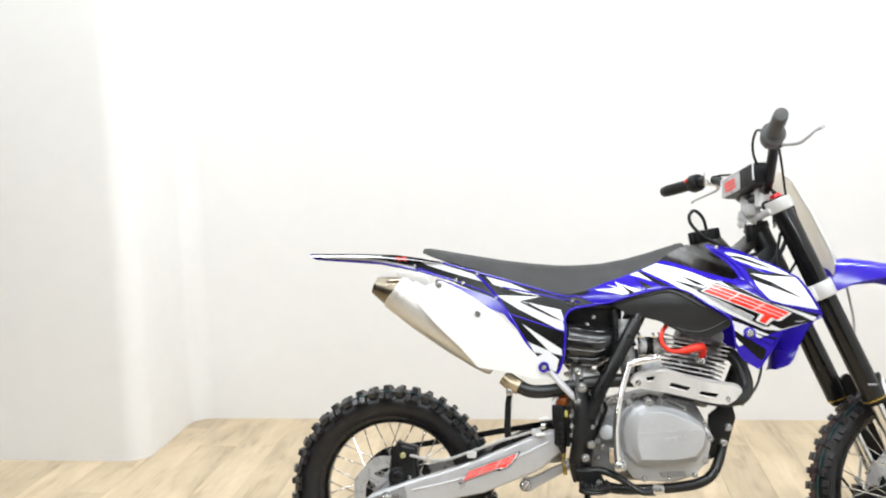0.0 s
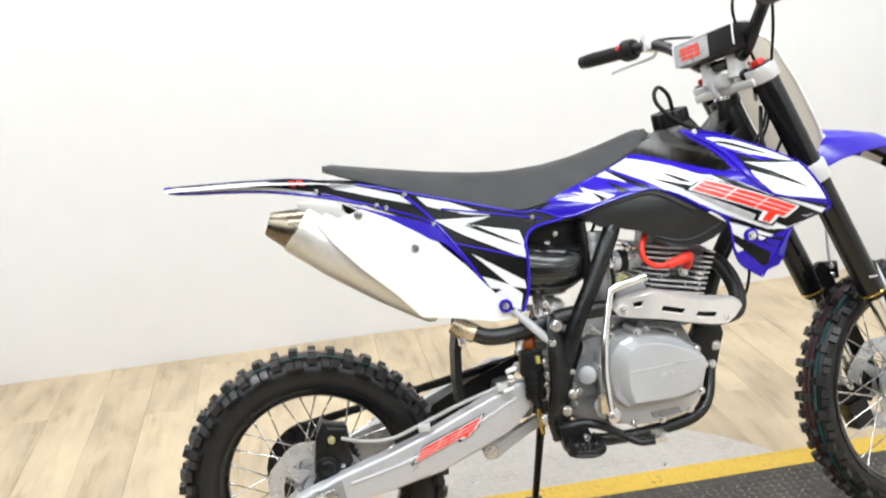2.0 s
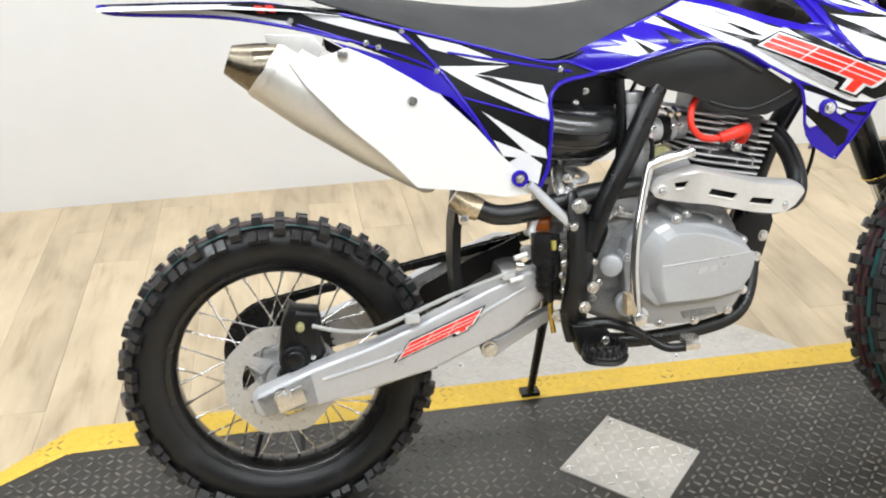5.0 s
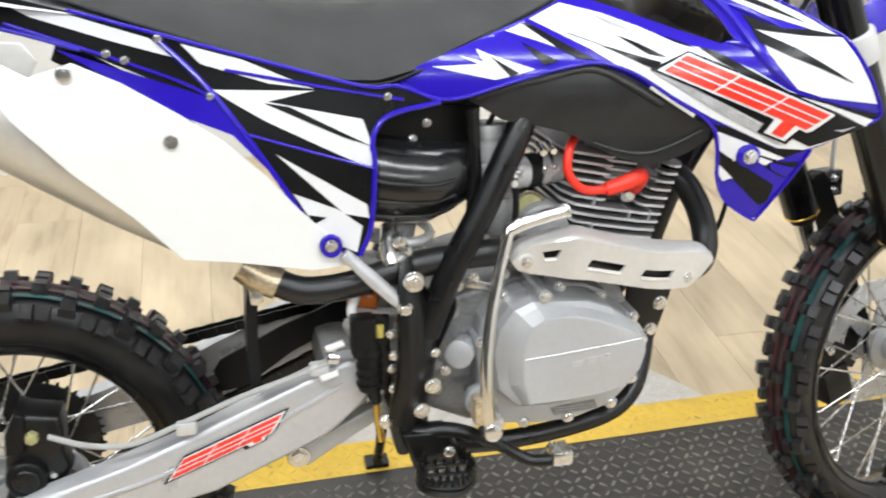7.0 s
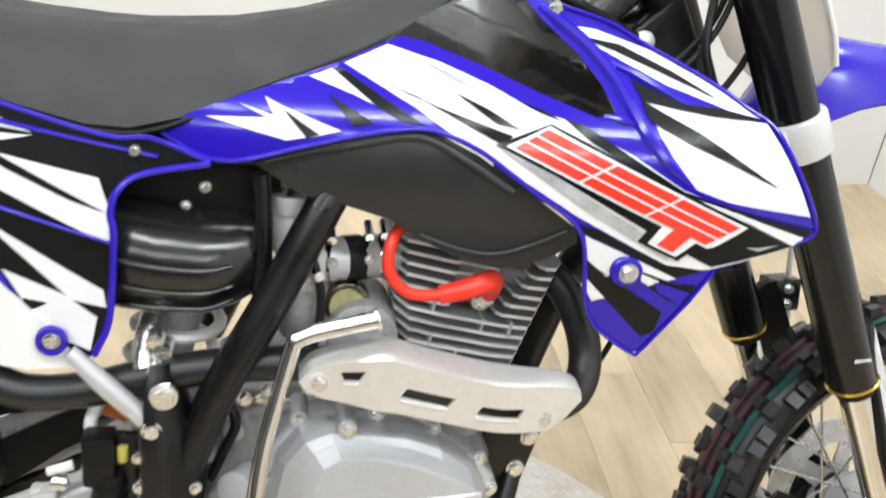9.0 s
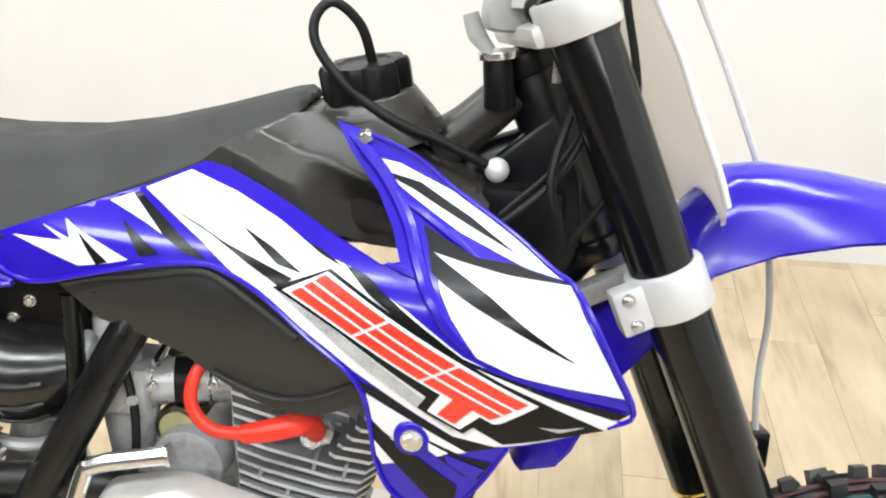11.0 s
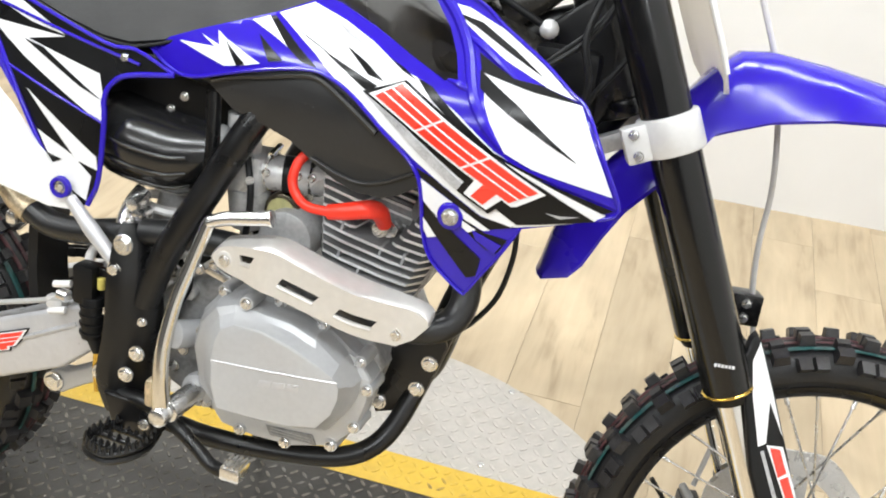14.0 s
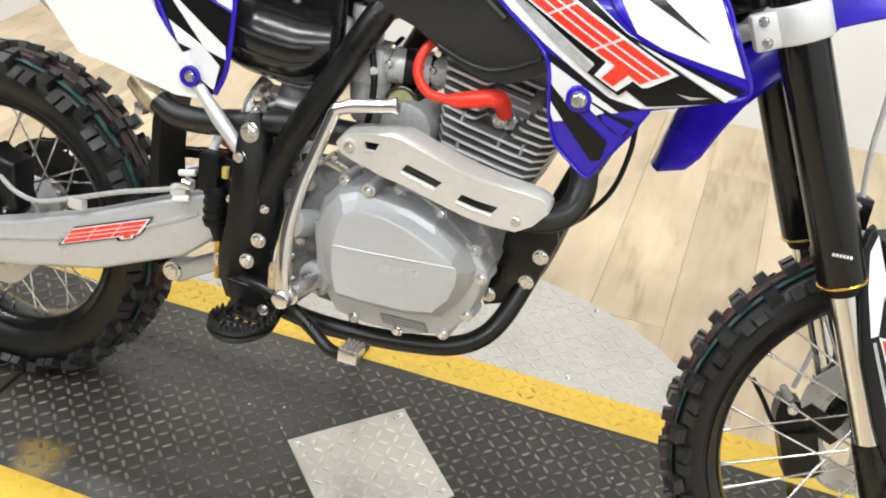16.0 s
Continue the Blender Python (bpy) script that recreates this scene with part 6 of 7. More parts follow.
def cover_y(x, z):
    return shroud_y(x, max(z, 0.70)) + 0.012 - 0.004 * math.sin((x - 0.54) / 0.3 * math.pi)


cov = part("side_cover", bm_panel(AB, cover_y, 0.0, 0.006, 0.0125), COVER, bike, "matt black moulded tank cover", smooth=50)
trim(cov, [(0.556, 0.750), (0.590, 0.761), (0.628, 0.769), (0.672, 0.779), (0.696, 0.777), (0.730, 0.760), (0.765, 0.739)], cover_y, COVER, 0.0040)
trim(cov, [(0.690, 0.694), (0.722, 0.684), (0.752, 0.681), (0.780, 0.690), (0.812, 0.708)], cover_y, COVER, 0.0020)
part("cover_inner", bm_plate([(0.58, 0.745), (0.68, 0.770), (0.80, 0.712), (0.815, 0.700), (0.782, 0.676), (0.755, 0.674), (0.70, 0.697), (0.64, 0.732)], -0.135, -0.09, 0.0), BLACK_PLASTIC, cov)

# seat
secs = []
for x, zt, zb, wt, wb in ((0.068, 0.889, 0.880, 0.040, 0.048), (0.085, 0.890, 0.874, 0.058, 0.066), (0.13, 0.882, 0.860, 0.070, 0.082), (0.20, 0.870, 0.836, 0.074, 0.096), (0.28, 0.857, 0.808, 0.073, 0.106), (0.357, 0.848, 0.783, 0.070, 0.114), (0.41, 0.844, 0.769, 0.068, 0.118), (0.445, 0.843, 0.767, 0.066, 0.118), (0.485, 0.845, 0.776, 0.064, 0.114), (0.526, 0.848, 0.794, 0.060, 0.106), (0.585, 0.859, 0.818, 0.054, 0.098), (0.643, 0.875, 0.842, 0.048, 0.086), (0.690, 0.890, 0.866, 0.044, 0.070), (0.715, 0.898, 0.880, 0.042, 0.056), (0.729, 0.901, 0.888, 0.036, 0.046), (0.736, 0.899, 0.893, 0.026, 0.034)):
    h = zt - zb
    half = [(0.0, zt + 0.001), (wt * 0.55, zt + 0.004), (wt * 0.86, zt - h * 0.05), (wt * 1.0, zt - h * 0.20), (wt + (wb - wt) * 0.5, zt - h * 0.55), (wb, zb + h * 0.06), (wb - 0.003, zb), (wb * 0.6, zb + 0.002)]
    secs.append([(x, -y, z) for y, z in half] + [(x, y, z) for y, z in half[::-1][:-1]])
seat = part("seat", bm_loft(secs), SEAT_VINYL, bike, "long charcoal vinyl seat", smooth=55)
part("seat_piping", bm_tube([(0.09, -0.069, 0.873), (0.20, -0.097, 0.836), (0.357, -0.115, 0.783), (0.43, -0.119, 0.767), (0.485, -0.115, 0.776), (0.585, -0.099, 0.818), (0.643, -0.087, 0.842), (0.69, -0.071, 0.866), (0.720, -0.053, 0.884)], 0.0022, 8), BLACK_PLASTIC, seat)

# rear side panel, tail and number panel
RP = [(-0.237, 0.882), (-0.107, 0.880), (-0.003, 0.876), (0.068, 0.866), (0.125, 0.852), (0.211, 0.828), (0.311, 0.800), (0.425, 0.768), (0.464, 0.766), (0.515, 0.746), (0.458, 0.738), (0.434, 0.718), (0.434, 0.685), (0.428, 0.613), (0.414, 0.578), (0.402, 0.572), (0.383, 0.578), (0.368, 0.596), (0.354, 0.627), (0.320, 0.684), (0.283, 0.735), (0.243, 0.764), (0.134, 0.812), (0.054, 0.834), (-0.058, 0.855), (-0.211, 0.866)]
for s in (-1, 1):
    bm = bm_panel(RP, rear_y, 0.0, 0.004, 0.00625)
    ob = part("rear_side_panel", bm if s < 0 else mirror(bm), BLACK_DECAL if s < 0 else BLUE, bike, "black rear side panel with white flashes", smooth=50)
    if s < 0:
        rear_panel = ob
trim(rear_panel, [(0.211, 0.824), (0.245, 0.790), (0.277, 0.750), (0.320, 0.684), (0.354, 0.625), (0.370, 0.596)], rear_y, BLUE, 0.0032)
trim(rear_panel, [(0.512, 0.747), (0.458, 0.738), (0.438, 0.724), (0.432, 0.705), (0.434, 0.685), (0.428, 0.613), (0.414, 0.578)], rear_y, BLUE, 0.0032)
trim(rear_panel, [(-0.237, 0.880), (-0.211, 0.867), (-0.058, 0.856), (0.054, 0.835), (0.134, 0.813)], rear_y, BLUE, 0.0028)
trim(rear_panel, [(0.125, 0.853), (0.211, 0.829), (0.311, 0.801), (0.425, 0.769), (0.464, 0.767), (0.512, 0.748)], rear_y, BLUE, 0.0022)
trim(rear_panel, [(0.300, 0.722), (0.360, 0.703), (0.432, 0.680)], rear_y, BLUE, 0.0016)
trim(rear_panel, [(0.06, 0.840), (0.16, 0.806), (0.235, 0.778), (0.270, 0.758)], rear_y, BLUE, 0.0020)
trim(rear_panel, [(0.280, 0.790), (0.380, 0.770), (0.470, 0.752)], rear_y, BLUE, 0.0020)
decal(rear_panel, [(0.108, 0.814), (0.160, 0.797), (0.215, 0.778), (0.268, 0.760), (0.278, 0.752), (0.300, 0.716), (0.334, 0.668), (0.320, 0.680), (0.283, 0.722), (0.234, 0.742)], rear_y, BLUE, 0.0016)
decal(rear_panel, [(-0.222, 0.8785), (-0.130, 0.8775), (-0.035, 0.874), (-0.085, 0.868), (-0.040, 0.863), (0.050, 0.844), (0.052, 0.837), (-0.056, 0.858), (-0.205, 0.8685)], rear_y, WHITE, L1)
decal(rear_panel, [(-0.238, 0.8815), (-0.226, 0.8805), (-0.203, 0.870), (-0.200, 0.867), (-0.211, 0.8665)], rear_y, BLUE, L2)
decal(rear_panel, [(-0.225, 0.880), (-0.160, 0.8775), (-0.120, 0.8755), (-0.190, 0.8765)], rear_y, GREY_DECAL, L2)
decal(rear_panel, [(0.060, 0.861), (0.119, 0.851), (0.205, 0.824), (0.232, 0.803), (0.165, 0.822), (0.085, 0.847)], rear_y, WHITE, L1)
decal(rear_panel, [(0.236, 0.818), (0.300, 0.800), (0.372, 0.768), (0.325, 0.775), (0.255, 0.797)], rear_y, WHITE, L1)
decal(rear_panel, [(0.372, 0.766), (0.265, 0.770), (0.292, 0.752), (0.320, 0.735), (0.420, 0.684), (0.432, 0.682), (0.430, 0.712), (0.423, 0.734), (0.322, 0.756)], rear_y, WHITE, L1)
decal(rear_panel, [(0.318, 0.755), (0.345, 0.750), (0.428, 0.706), (0.400, 0.716)], rear_y, BLACK_DECAL, L2)
decal(rear_panel, [(0.327, 0.700), (0.424, 0.638), (0.426, 0.622), (0.398, 0.629)], rear_y, WHITE, L1)
decal(rear_panel, [(0.343, 0.655), (0.392, 0.634), (0.418, 0.613), (0.411, 0.582), (0.366, 0.604), (0.356, 0.632)], rear_y, WHITE, L1)
decal(rear_panel, [(0.358, 0.630), (0.378, 0.626), (0.362, 0.618)], rear_y, BLACK_DECAL, L2)
for k in range(2):
    decal(rear_panel, [(0.003 + 0.016 * k, 0.859), (0.014 + 0.016 * k, 0.858), (0.009 + 0.016 * k, 0.870), (-0.003 + 0.016 * k, 0.871)], rear_y, RED_DECAL, L2, "mark")
for x, z in ((0.214, 0.824), (0.178, 0.802), (0.160, 0.809), (0.263, 0.764), (0.452, 0.757), (0.050, 0.846)):
    bolt(rear_panel, x, rear_y(x, z) - 0.002, z, 0.0042, h=0.004)
ring = bm_lathe([(0.0075, 0.0), (0.0085, -0.006), (0.0125, -0.006), (0.0135, 0.0)], (0.381, -0.152, 0.594), 24)
part("blue_collar", ring, BLUE, rear_panel)
bolt(rear_panel, 0.381, -0.153, 0.594, 0.0065)
# top of the tail between the two sides
secs = []
for x, zt, w in ((-0.236, 0.8755, 0.040), (-0.15, 0.8745, 0.056), (-0.05, 0.872, 0.070), (0.05, 0.864, 0.084), (0.14, 0.852, 0.095), (0.25, 0.815, 0.104)):
    secs.append([(x, -w + 0.004, zt - 0.004), (x, -w * 0.5, zt + 0.003), (x, 0, zt + 0.005), (x, w * 0.5, zt + 0.003), (x, w - 0.004, zt - 0.004), (x, w * 0.5, zt - 0.002), (x, 0, zt), (x, -w * 0.5, zt - 0.002)])
part("rear_fender", bm_loft(secs), WHITE, bike, "white and blue rear fender", smooth=50)
secs = []
for x, zt, w in ((0.10, 0.80, 0.07), (0.20, 0.74, 0.075), (0.27, 0.66, 0.07), (0.30, 0.56, 0.06)):
    secs.append([(x, -w, zt), (x, 0, zt + 0.015), (x, w, zt), (x, 0, zt + 0.011)])
part("inner_fender", bm_loft(secs), BLACK_PLASTIC, bike, "black inner rear mudguard", smooth=50)
NP = [(0.042, 0.788), (0.066, 0.752), (0.118, 0.694), (0.174, 0.643), (0.220, 0.592), (0.275, 0.584), (0.360, 0.566), (0.402, 0.568), (0.386, 0.598), (0.348, 0.638), (0.315, 0.678), (0.272, 0.720), (0.230, 0.750), (0.175, 0.784), (0.128, 0.806), (0.110, 0.800), (0.085, 0.793), (0.062, 0.806)]
npan = part("number_panel", bm_panel(NP, plate_y, 0.0, 0.005), WHITE_PLASTIC, bike, "plain white side number panel", smooth=50)
part("panel_bolt", bm_cyl((0.219, plate_y(0.219, 0.724) + 0.001, 0.724), (0.219, plate_y(0.219, 0.724) - 0.004, 0.724), 0.0085, 0.007, 20), STEEL, npan)
part("panel_bolt", bm_cyl((0.121, plate_y(0.121, 0.796) + 0.001, 0.796), (0.121, plate_y(0.121, 0.796) - 0.006, 0.796), 0.0095, 0.008, 20, bevel=0.001), STEEL, npan)

# swingarm mark
block_mark(bike, (0.180, 0.312), (0.300, 0.358), (0.016, 0.024), lambda x, z: -0.1362, 0.0022, 0.25)

# front fender: crown line and side edge, from the rear flap forward
secs = []
for x, z, ex, ez, w in ((0.934, 0.589, 0.939, 0.587, 0.030), (0.940, 0.620, 0.963, 0.597, 0.043), (0.947, 0.648, 0.976, 0.613, 0.045), (0.963, 0.684, 0.992, 0.648, 0.046), (0.988, 0.720, 1.009, 0.679, 0.048), (1.020, 0.760, 1.036, 0.711, 0.050), (1.053, 0.803, 1.060, 0.735, 0.051), (1.076, 0.834, 1.078, 0.760, 0.050), (1.088, 0.846, 1.088, 0.776, 0.050), (1.106, 0.862, 1.106, 0.784, 0.053), (1.140, 0.866, 1.140, 0.798, 0.060), (1.200, 0.860, 1.200, 0.810, 0.066), (1.257, 0.851, 1.257, 0.815, 0.067), (1.304, 0.833, 1.304, 0.806, 0.063), (1.352, 0.805, 1.352, 0.784, 0.056), (1.400, 0.766, 1.400, 0.751, 0.047), (1.450, 0.722, 1.450, 0.712, 0.035), (1.476, 0.698, 1.476, 0.690, 0.022)):
    t = 0.0035
    rim_points = [(w, 1.0), (w * 0.80, 0.45), (w * 0.55, 0.12), (w * 0.2, 0.0)]
    outer = [(x + (ex - x) * k, -y, z + (ez - z) * k) for y, k in rim_points] + [(x + (ex - x) * k, y, z + (ez - z) * k) for y, k in rim_points[::-1]]
    secs.append(outer + [(px - t * 0.5 + (0.004 if ex - x > 0.01 else 0.0), py * 0.96, pz - t) for px, py, pz in outer[::-1]])
ffend = part("front_fender", bm_move(bm_loft(secs), STEER), BLUE, bike, "glossy royal blue front fender", smooth=40)
ffend.data.materials.append(WHITE)
ffend.data.materials.append(BLACK_DECAL)
back = STEER.inverted()
for p in ffend.data.polygons:
    c = back @ p.center
    if c.x > 1.285 and abs(c.y) > 0.018 and (p.normal.z > 0.05 or abs(p.normal.y) > 0.4):
        p.material_index = 2 if 0.030 < abs(c.y) < 0.050 else 1
# front number plate
secs = []
for x, z, w in ((0.968, 1.080, 0.050), (0.980, 1.052, 0.080), (1.004, 0.996, 0.094), (1.026, 0.956, 0.096), (1.045, 0.914, 0.096), (1.066, 0.870, 0.095), (1.080, 0.840, 0.088), (1.092, 0.818, 0.055)):
    w *= 0.93
    row = [(x + 0.006 - 0.006 * (k / 6.0) ** 2 - (0.003 if abs(k) == 6 else 0.0), w * k / 6.0, z) for k in range(-6, 7)]
    secs.append(row + [(px - 0.003, py, pz) for px, py, pz in row[::-1]])
nplate = part("front_number_plate", bm_move(bm_loft(secs), STEER), THIN_WHITE, bike, "plain white front number plate", smooth=50)
for y in (-0.93, 0.93):
    pts = [(0.974, y * 0.060, 1.066), (0.981, y * 0.081, 1.050), (1.003, y * 0.095, 0.996), (1.024, y * 0.097, 0.956), (1.043, y * 0.097, 0.914), (1.064, y * 0.096, 0.870), (1.078, y * 0.088, 0.840)]
    part("plate_edge", bm_move(bm_tube(pts, 0.0030, 8), STEER), WHITE_PLASTIC, nplate)
# fork guards
def wrap(bm):
    """Bends a guard round the leg: what lies ahead of the leg's line falls back towards the wheel."""
    for v in bm.verts:
        ahead = (v.co - FORK_MID).dot(Vector((0.912, 0, 0.41)))
        v.co.y += max(0.0, ahead - 0.004) * 0.75
    return bm


for s in (-1, 1):
    G = [(1.163, 0.572), (1.171, 0.578), (1.180, 0.564), (1.200, 0.522), (1.230, 0.455), (1.260, 0.385), (1.290, 0.322), (1.276, 0.300), (1.250, 0.315), (1.222, 0.360), (1.187, 0.433), (1.166, 0.509), (1.158, 0.555)]
    bm = wrap(bm_plate(G, -0.100, -0.1165, 0.004))
    g = part("fork_guard", bm_move(bm if s < 0 else mirror(bm), STEER), BLACK_PLASTIC, bike, "black and white fork guard")
    for poly, mat, y in (([(1.175, 0.570), (1.201, 0.516), (1.223, 0.467), (1.199, 0.506), (1.202, 0.463), (1.192, 0.461), (1.175, 0.514), (1.168, 0.552)], WHITE, -0.1249), ([(1.203, 0.461), (1.226, 0.456), (1.264, 0.380), (1.252, 0.374)], WHITE, -0.1252), ([(1.208, 0.458), (1.222, 0.454), (1.236, 0.427), (1.225, 0.424)], RED_DECAL, -0.1257), ([(1.228, 0.421), (1.239, 0.423), (1.259, 0.384), (1.252, 0.379)], RED_DECAL, -0.1257), ([(1.196, 0.455), (1.200, 0.456), (1.242, 0.374), (1.238, 0.371)], GREY_DECAL, -0.1252)):
        bm = wrap(bm_plate(poly, y + 0.009, y + 0.008))
        part("decal", bm_move(bm if s < 0 else mirror(bm), STEER), mat, g)
# brake line down the far leg
line = part("front_brake_hose", bm_move(bm_tube([(0.97, 0.05, 1.06), (1.060, 0.06, 1.035), (1.100, 0.06, 0.980), (1.140, 0.06, 0.900), (1.168, 0.06, 0.835), (1.184, 0.06, 0.763), (1.192, 0.062, 0.705), (1.196, 0.075, 0.64), (1.206, 0.088, 0.58), (1.225, 0.100, 0.50), (1.21, 0.09, 0.40), (1.19, 0.08, 0.31)], 0.0036, 8), STEER), PALE_CABLE, bike, "pale grey front brake hose")
part("hose_bracket", bm_move(bm_box((1.182, 0.078, 0.535), (1.220, 0.112, 0.575), 0.003), STEER), FRAME_PAINT, line)
for dz in (0.545, 0.564):
    p = STEER @ Vector((1.200, 0.078, dz))
    bolt(line, p.x, p.y, p.z, 0.0055)

# handlebar and controls
bar = part("handlebar", bm_move(bm_tube([(0.815, -0.395, 1.117), (0.859, -0.250, 1.112), (0.888, -0.190, 1.106), (0.905, -0.135, 1.075), (0.915, -0.085, 1.035), (0.920, -0.040, 1.022), (0.920, 0.040, 1.022), (0.915, 0.085, 1.035), (0.905, 0.135, 1.075), (0.888, 0.190, 1.106), (0.859, 0.250, 1.112), (0.815, 0.395, 1.117)], 0.0125, 16), STEER), FRAME_PAINT, bike, "black braced handlebar")
pad = part("bar_pad", bm_move(bm_box((0.872, -0.105, 1.045), (0.922, 0.105, 1.100), 0.012), STEER @ Matrix.Translation((0, 0, -0.012))), BLACK_PLASTIC, bar, "black crossbar pad with white edge and red mark")
for y in (-0.104, 0.104):
    part("pad_edge", bm_move(bm_tube([(0.871, y, 1.042), (0.871, y, 1.082), (0.880, y, 1.089), (0.915, y, 1.089)], 0.0022, 6, 2), STEER), WHITE, pad)
part("pad_edge", bm_move(bm_tube([(0.8705, -0.10, 1.084), (0.8705, 0.10, 1.084)], 0.0018, 6), STEER), WHITE, pad)
part("pad_face", bm_move(bm_box((0.8708, -0.020, 1.036), (0.8722, 0.101, 1.084), 0.0005), STEER), GREY_DECAL, pad, "pale grey printed pad face")
for k in range(3):
    for dz in (0.0, 0.0095, 0.019):
        part("mark", bm_move(bm_box((0.8694, 0.008 + 0.024 * k + dz * 0.2, 1.046 + dz), (0.8706, 0.028 + 0.024 * k + dz * 0.2, 1.053 + dz)), STEER), RED_DECAL, pad)
for s in (-1, 1):
    a, b = Vector((0.855, s * 0.262, 1.112)), Vector((0.812, s * 0.405, 1.117))
    grip = part("grip", bm_move(bm_cyl(a, b, 0.0160, 0.0155, 24, bevel=0.003), STEER), RUBBER_SOFT if s > 0 else GRIP, bar, "worn black rubber handlebar grip")
    d = (b - a).normalized()
    for k in range(9):
        p = a + (b - a) * (0.12 + 0.09 * k)
        part("grip_ring", bm_move(bm_cyl(p - d * 0.0025, p + d * 0.0025, 0.0168, seg=20), STEER), RUBBER_SOFT if s > 0 else GRIP, grip)
    if s < 0:
        part("throttle_housing", bm_move(bm_cyl(a - d * 0.040, a + d * 0.012, 0.025, 0.029, 24, bevel=0.006), STEER), GRIP, bar, "grey throttle housing")
    else:
        part("switch_housing", bm_move(bm_cyl(a - d * 0.022, a + d * 0.008, 0.024, 0.026, 20, bevel=0.004), STEER), BLACK_PLASTIC, bar)
        part("switch_button", bm_move(bm_cyl(a + Vector((-0.022, 0, 0.006)), a + Vector((-0.028, 0, 0.008)), 0.006, seg=12), STEER), RED_ALLOY, bar)
    perch = part("lever_perch", bm_move(bm_box((0.862, s * 0.205 - 0.014, 1.095), (0.900, s * 0.205 + 0.014, 1.135), 0.006), STEER), STEEL if s > 0 else BLACK_PLASTIC, bar)
    part("lever", bm_move(bm_tube([(0.890, s * 0.205, 1.104), (0.918, s * 0.250, 1.096), (0.910, s * 0.320, 1.092), (0.896, s * 0.385, 1.089), (0.900, s * 0.412, 1.089)], [0.006, 0.0065, 0.0055, 0.005, 0.0062], 10, flat=0.7), STEER), SILVER, perch, "silver brake lever" if s < 0 else "silver clutch lever")
for y in (-0.045, 0.045):
    bm = bm_cyl((0.918, y, 0.985), (0.919, y, 1.022), 0.020, seg=20)
    bm_cyl((0.920, y - 0.012, 1.024), (0.920, y + 0.012, 1.024), 0.020, seg=20, bevel=0.002, bm=bm)
    part("bar_clamp", bm_move(bm, STEER), CLAMP, bar, "light grey handlebar clamp")
ign = part("ignition_switch", bm_move(bm_box((0.882, -0.034, 0.966), (0.918, 0.018, 0.998), 0.010), STEER), CLEAR_CABLE, bike, "pale ignition switch bracket with key")
part("key", bm_move(bm_box((0.930, -0.070, 0.930), (0.938, -0.067, 0.975), 0.001), STEER), STEEL, ign)
part("key_head", bm_move(bm_cyl((0.916, -0.064, 0.985), (0.916, -0.076, 0.985), 0.012, seg=16, bevel=0.002), STEER), BLACK_PLASTIC, ign)
part("backbone", bm_tube([(0.850, -0.012, 0.862), (0.878, -0.012, 0.884), (0.912, -0.010, 0.917)], [0.024, 0.021, 0.020], 18), TANK_PLASTIC, bike, "black frame tube behind the steering head")
part("ignition_barrel", bm_move(bm_cyl((0.903, -0.040, 0.905), (0.898, -0.040, 0.950), 0.0135, 0.0125, 20, bevel=0.002), NONE), BLACK_PLASTIC, ign)
part("barrel_collar", bm_cyl((0.8985, -0.040, 0.946), (0.8975, -0.040, 0.953), 0.0165, seg=22, bevel=0.001), STEEL, ign)
part("switch_bracket", bm_tube([(0.892, -0.044, 0.952), (0.880, -0.046, 0.966), (0.874, -0.046, 0.982)], [0.006, 0.009, 0.0075], 10, flat=0.6), CLEAR_CABLE, ign)
# cables
for mat, r, pts in (
    (RUBBER_SOFT, 0.0032, [(0.870, -0.230, 1.110), (0.862, -0.160, 1.150), (0.872, -0.110, 1.100), (0.930, -0.085, 1.010), (0.965, -0.070, 0.930), (0.945, -0.065, 0.86), (0.88, -0.06, 0.80)]),
    (RUBBER_SOFT, 0.0030, [(0.895, -0.200, 1.105), (0.915, -0.170, 1.060), (0.940, -0.125, 1.010), (0.975, -0.070, 0.975), (1.000, -0.020, 0.93)]),
    (RUBBER_SOFT, 0.0030, [(0.880, 0.205, 1.118), (0.905, 0.150, 1.112), (0.940, 0.080, 1.092), (0.985, 0.030, 1.040), (0.985, -0.040, 0.970), (0.955, -0.055, 0.88), (0.90, -0.05, 0.82)]),
    (RUBBER_SOFT, 0.0034, [(0.985, -0.060, 1.00), (1.000, -0.066, 0.92), (0.985, -0.070, 0.85), (0.950, -0.060, 0.79), (0.920, -0.050, 0.72)]),
    (RUBBER_SOFT, 0.0040, [(0.955, -0.055, 0.92), (0.935, -0.072, 0.855), (0.945, -0.075, 0.80), (0.925, -0.06, 0.74)]),
):
    part("cable", bm_move(bm_tube(pts, r, 8), STEER), mat, bike, "black control cable")
part("overflow_hose", bm_tube([(0.905, -0.085, 0.690), (0.912, -0.085, 0.632), (0.911, -0.085, 0.596), (0.901, -0.085, 0.554), (0.879, -0.085, 0.519), (0.862, -0.080, 0.500)], 0.0032, 8), RUBBER_SOFT, bike, "thin black overflow hose")
part("ignition_coil", bm_box((0.890, -0.052, 0.755), (0.965, 0.040, 0.84), 0.012), BLACK_PLASTIC, bike, "black electrical box under the tank")

part("frame_gusset", bm_plate([(0.890, 0.850), (0.950, 0.905), (0.978, 0.850), (0.985, 0.790), (0.955, 0.720), (0.905, 0.770)], 0.030, -0.030, 0.006), FRAME_PAINT, bike, "black steel gusset behind the steering head")

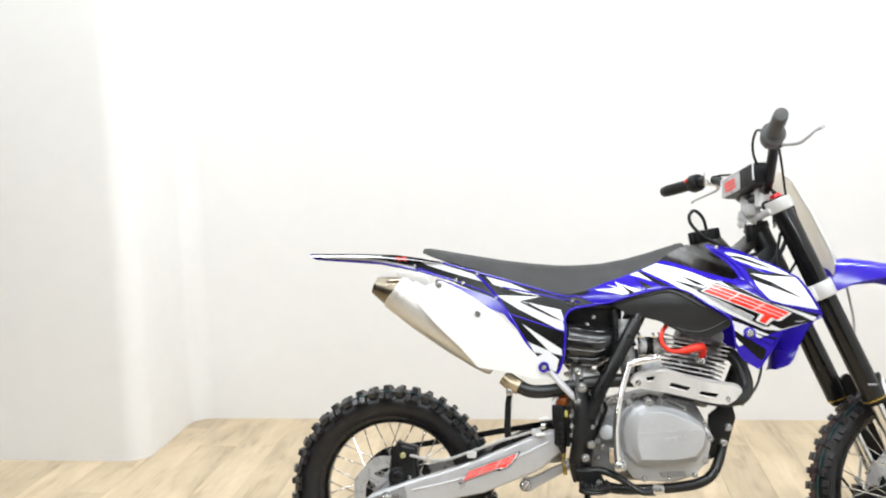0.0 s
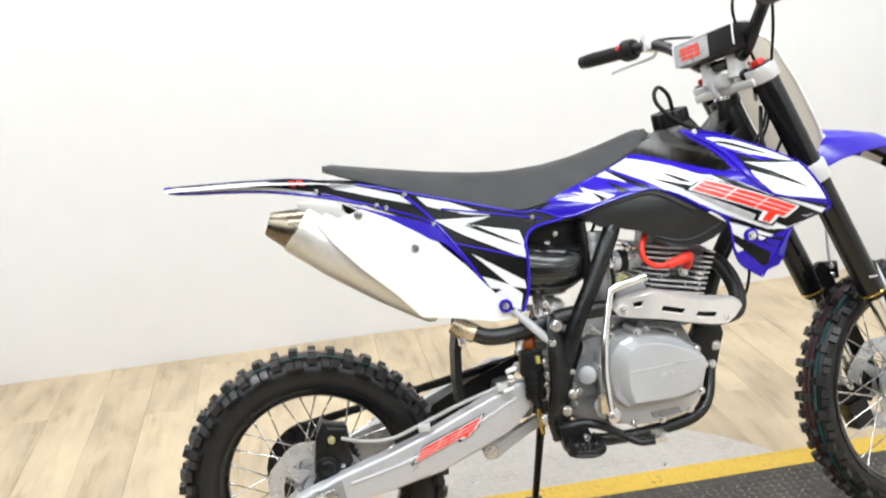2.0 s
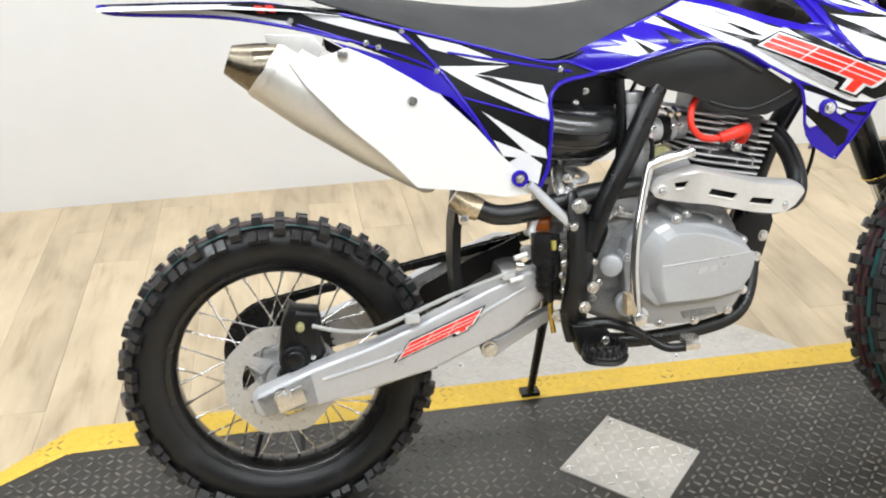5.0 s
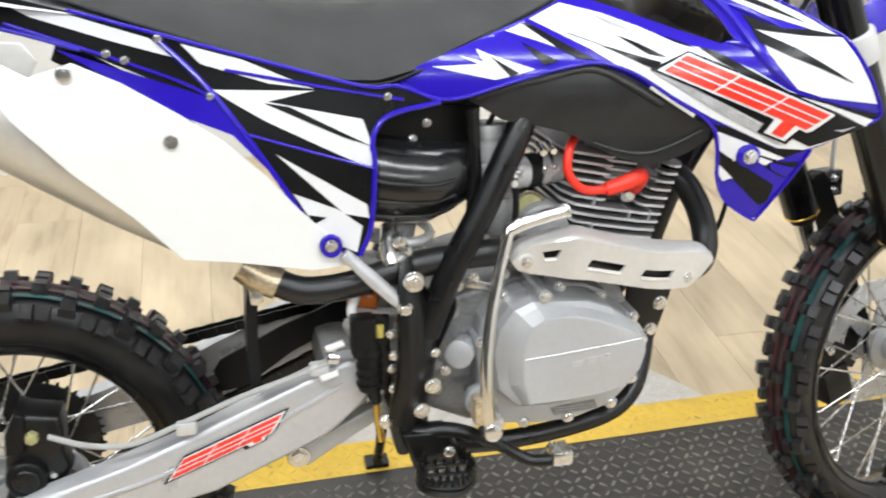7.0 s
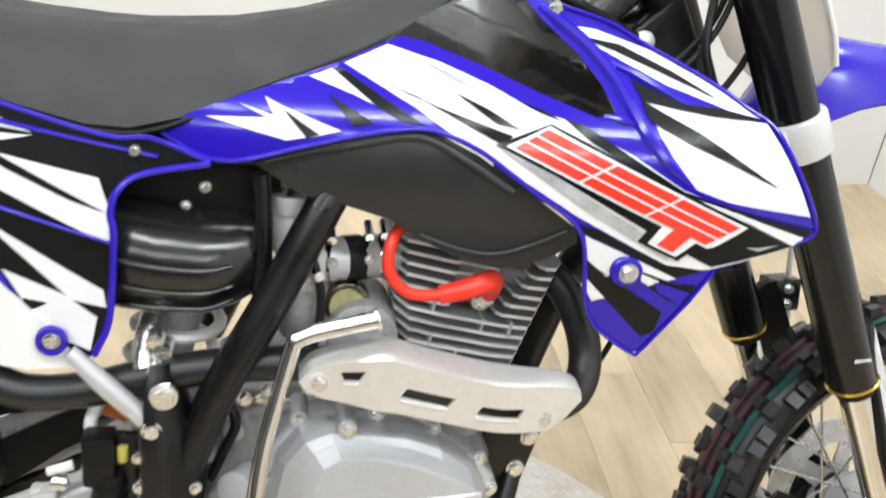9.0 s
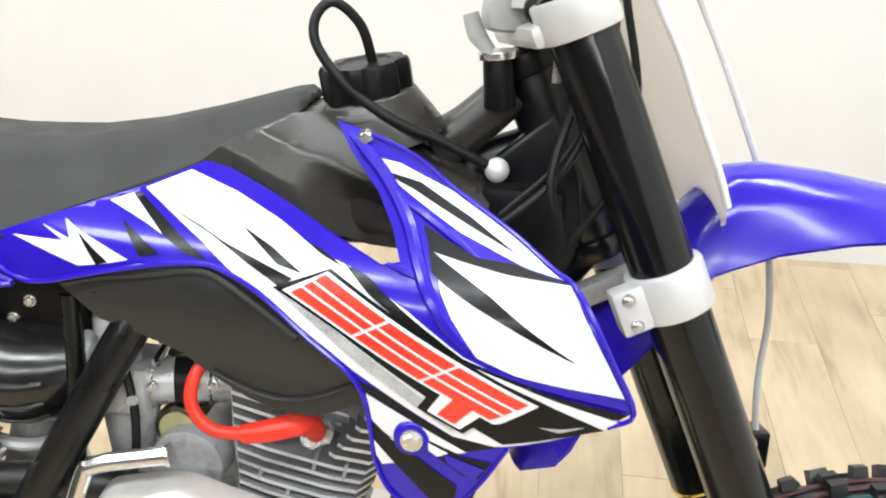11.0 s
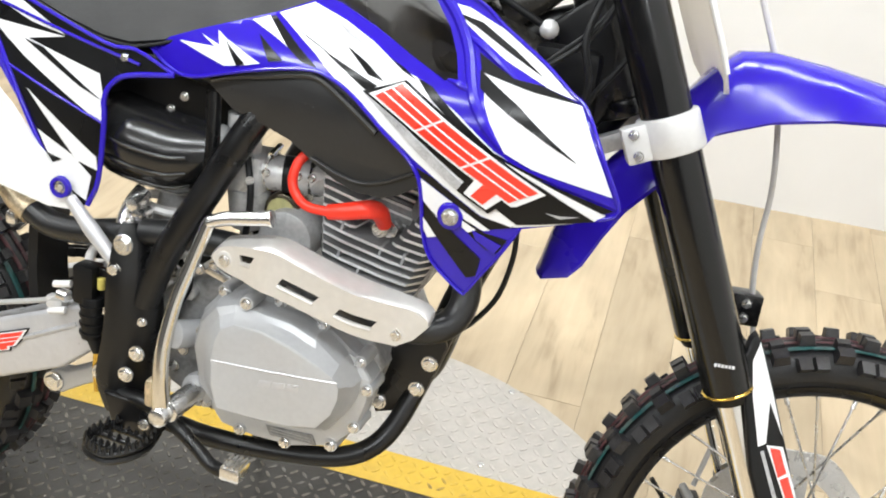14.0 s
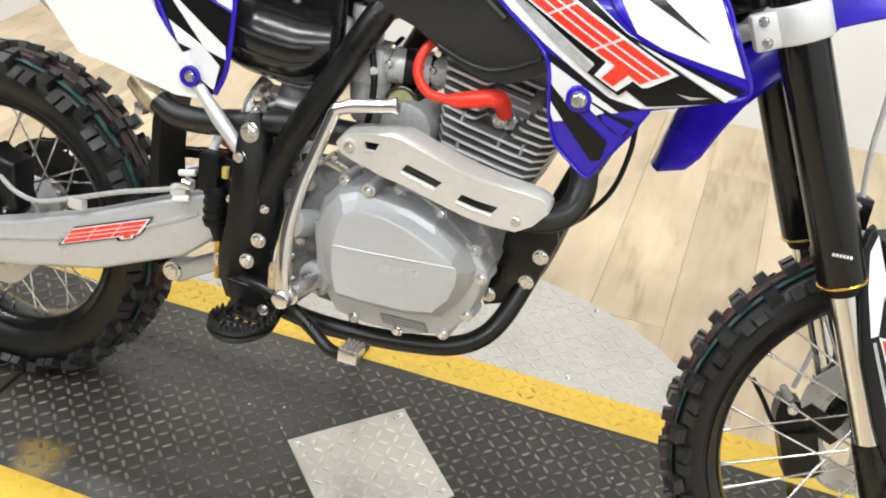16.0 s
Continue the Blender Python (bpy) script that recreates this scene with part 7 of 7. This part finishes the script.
# ---- floor boards: pieces of the floor, each an object of its own ----
random.seed(7)
BOARD_W, BOARD_L = 0.152, 0.914
board_meshes = {}


def board_mesh(w, l):
    key = (round(w, 3), round(l, 3))
    if key not in board_meshes:
        bm = bm_box((-w / 2 + 0.0003, -l / 2 + 0.0003, -0.004), (w / 2 - 0.0003, l / 2 - 0.0003, 0.0))
        top = [e for e in bm.edges if all(v.co.z > -0.001 for v in e.verts)]
        bmesh.ops.bevel(bm, geom=top, offset=0.0004, segments=1, affect="EDGES")
        bmesh.ops.recalc_face_normals(bm, faces=bm.faces[:])
        me = bpy.data.meshes.new("board")
        bm.to_mesh(me)
        bm.free()
        me.materials.append(WOOD)
        board_meshes[key] = me
    return board_meshes[key]


def lay_board(x, y0, y1):
    l = round((y1 - y0) * 1000) / 1000
    ob = new("board", board_mesh(BOARD_W, l))
    ob.location = (x, (y0 + y1) / 2, FLOOR_Z)
    ob.parent = floor


# rows run to every wall; those far behind the camera are one joined sheet of boards
row = 0
x = -4.56
rest = []
while x < 2.40:
    end = 1.98 if x > -1.22 else 1.10
    y = end - BOARD_L * (0.30 + 0.62 * ((row * 0.37) % 1.0))
    lay_board(x, y, end)
    while y > -5.2:
        if y > -2.1 and x > -3.7:
            lay_board(x, y - BOARD_L, y)
        else:
            rest.append((x, y - BOARD_L, y))
        y -= BOARD_L
    x += BOARD_W
    row += 1
verts, faces = [], []
for x, y0, y1 in rest:
    k = len(verts)
    for z in (FLOOR_Z - 0.004, FLOOR_Z):
        verts += [(x - BOARD_W / 2 + 0.0004, max(y0, -5.3) + 0.0004, z), (x + BOARD_W / 2 - 0.0004, max(y0, -5.3) + 0.0004, z), (x + BOARD_W / 2 - 0.0004, y1 - 0.0004, z), (x - BOARD_W / 2 + 0.0004, y1 - 0.0004, z)]
    faces += [tuple(k + q for q in f) for f in ((4, 5, 6, 7), (0, 1, 5, 4), (1, 2, 6, 5), (2, 3, 7, 6), (3, 0, 4, 7))]
me = bpy.data.meshes.new("far_boards")
me.from_pydata(verts, [], faces)
me.materials.append(WOOD)
ob = new("far_boards", me)
ob.parent = floor
tagged(ob, kind="stuff")
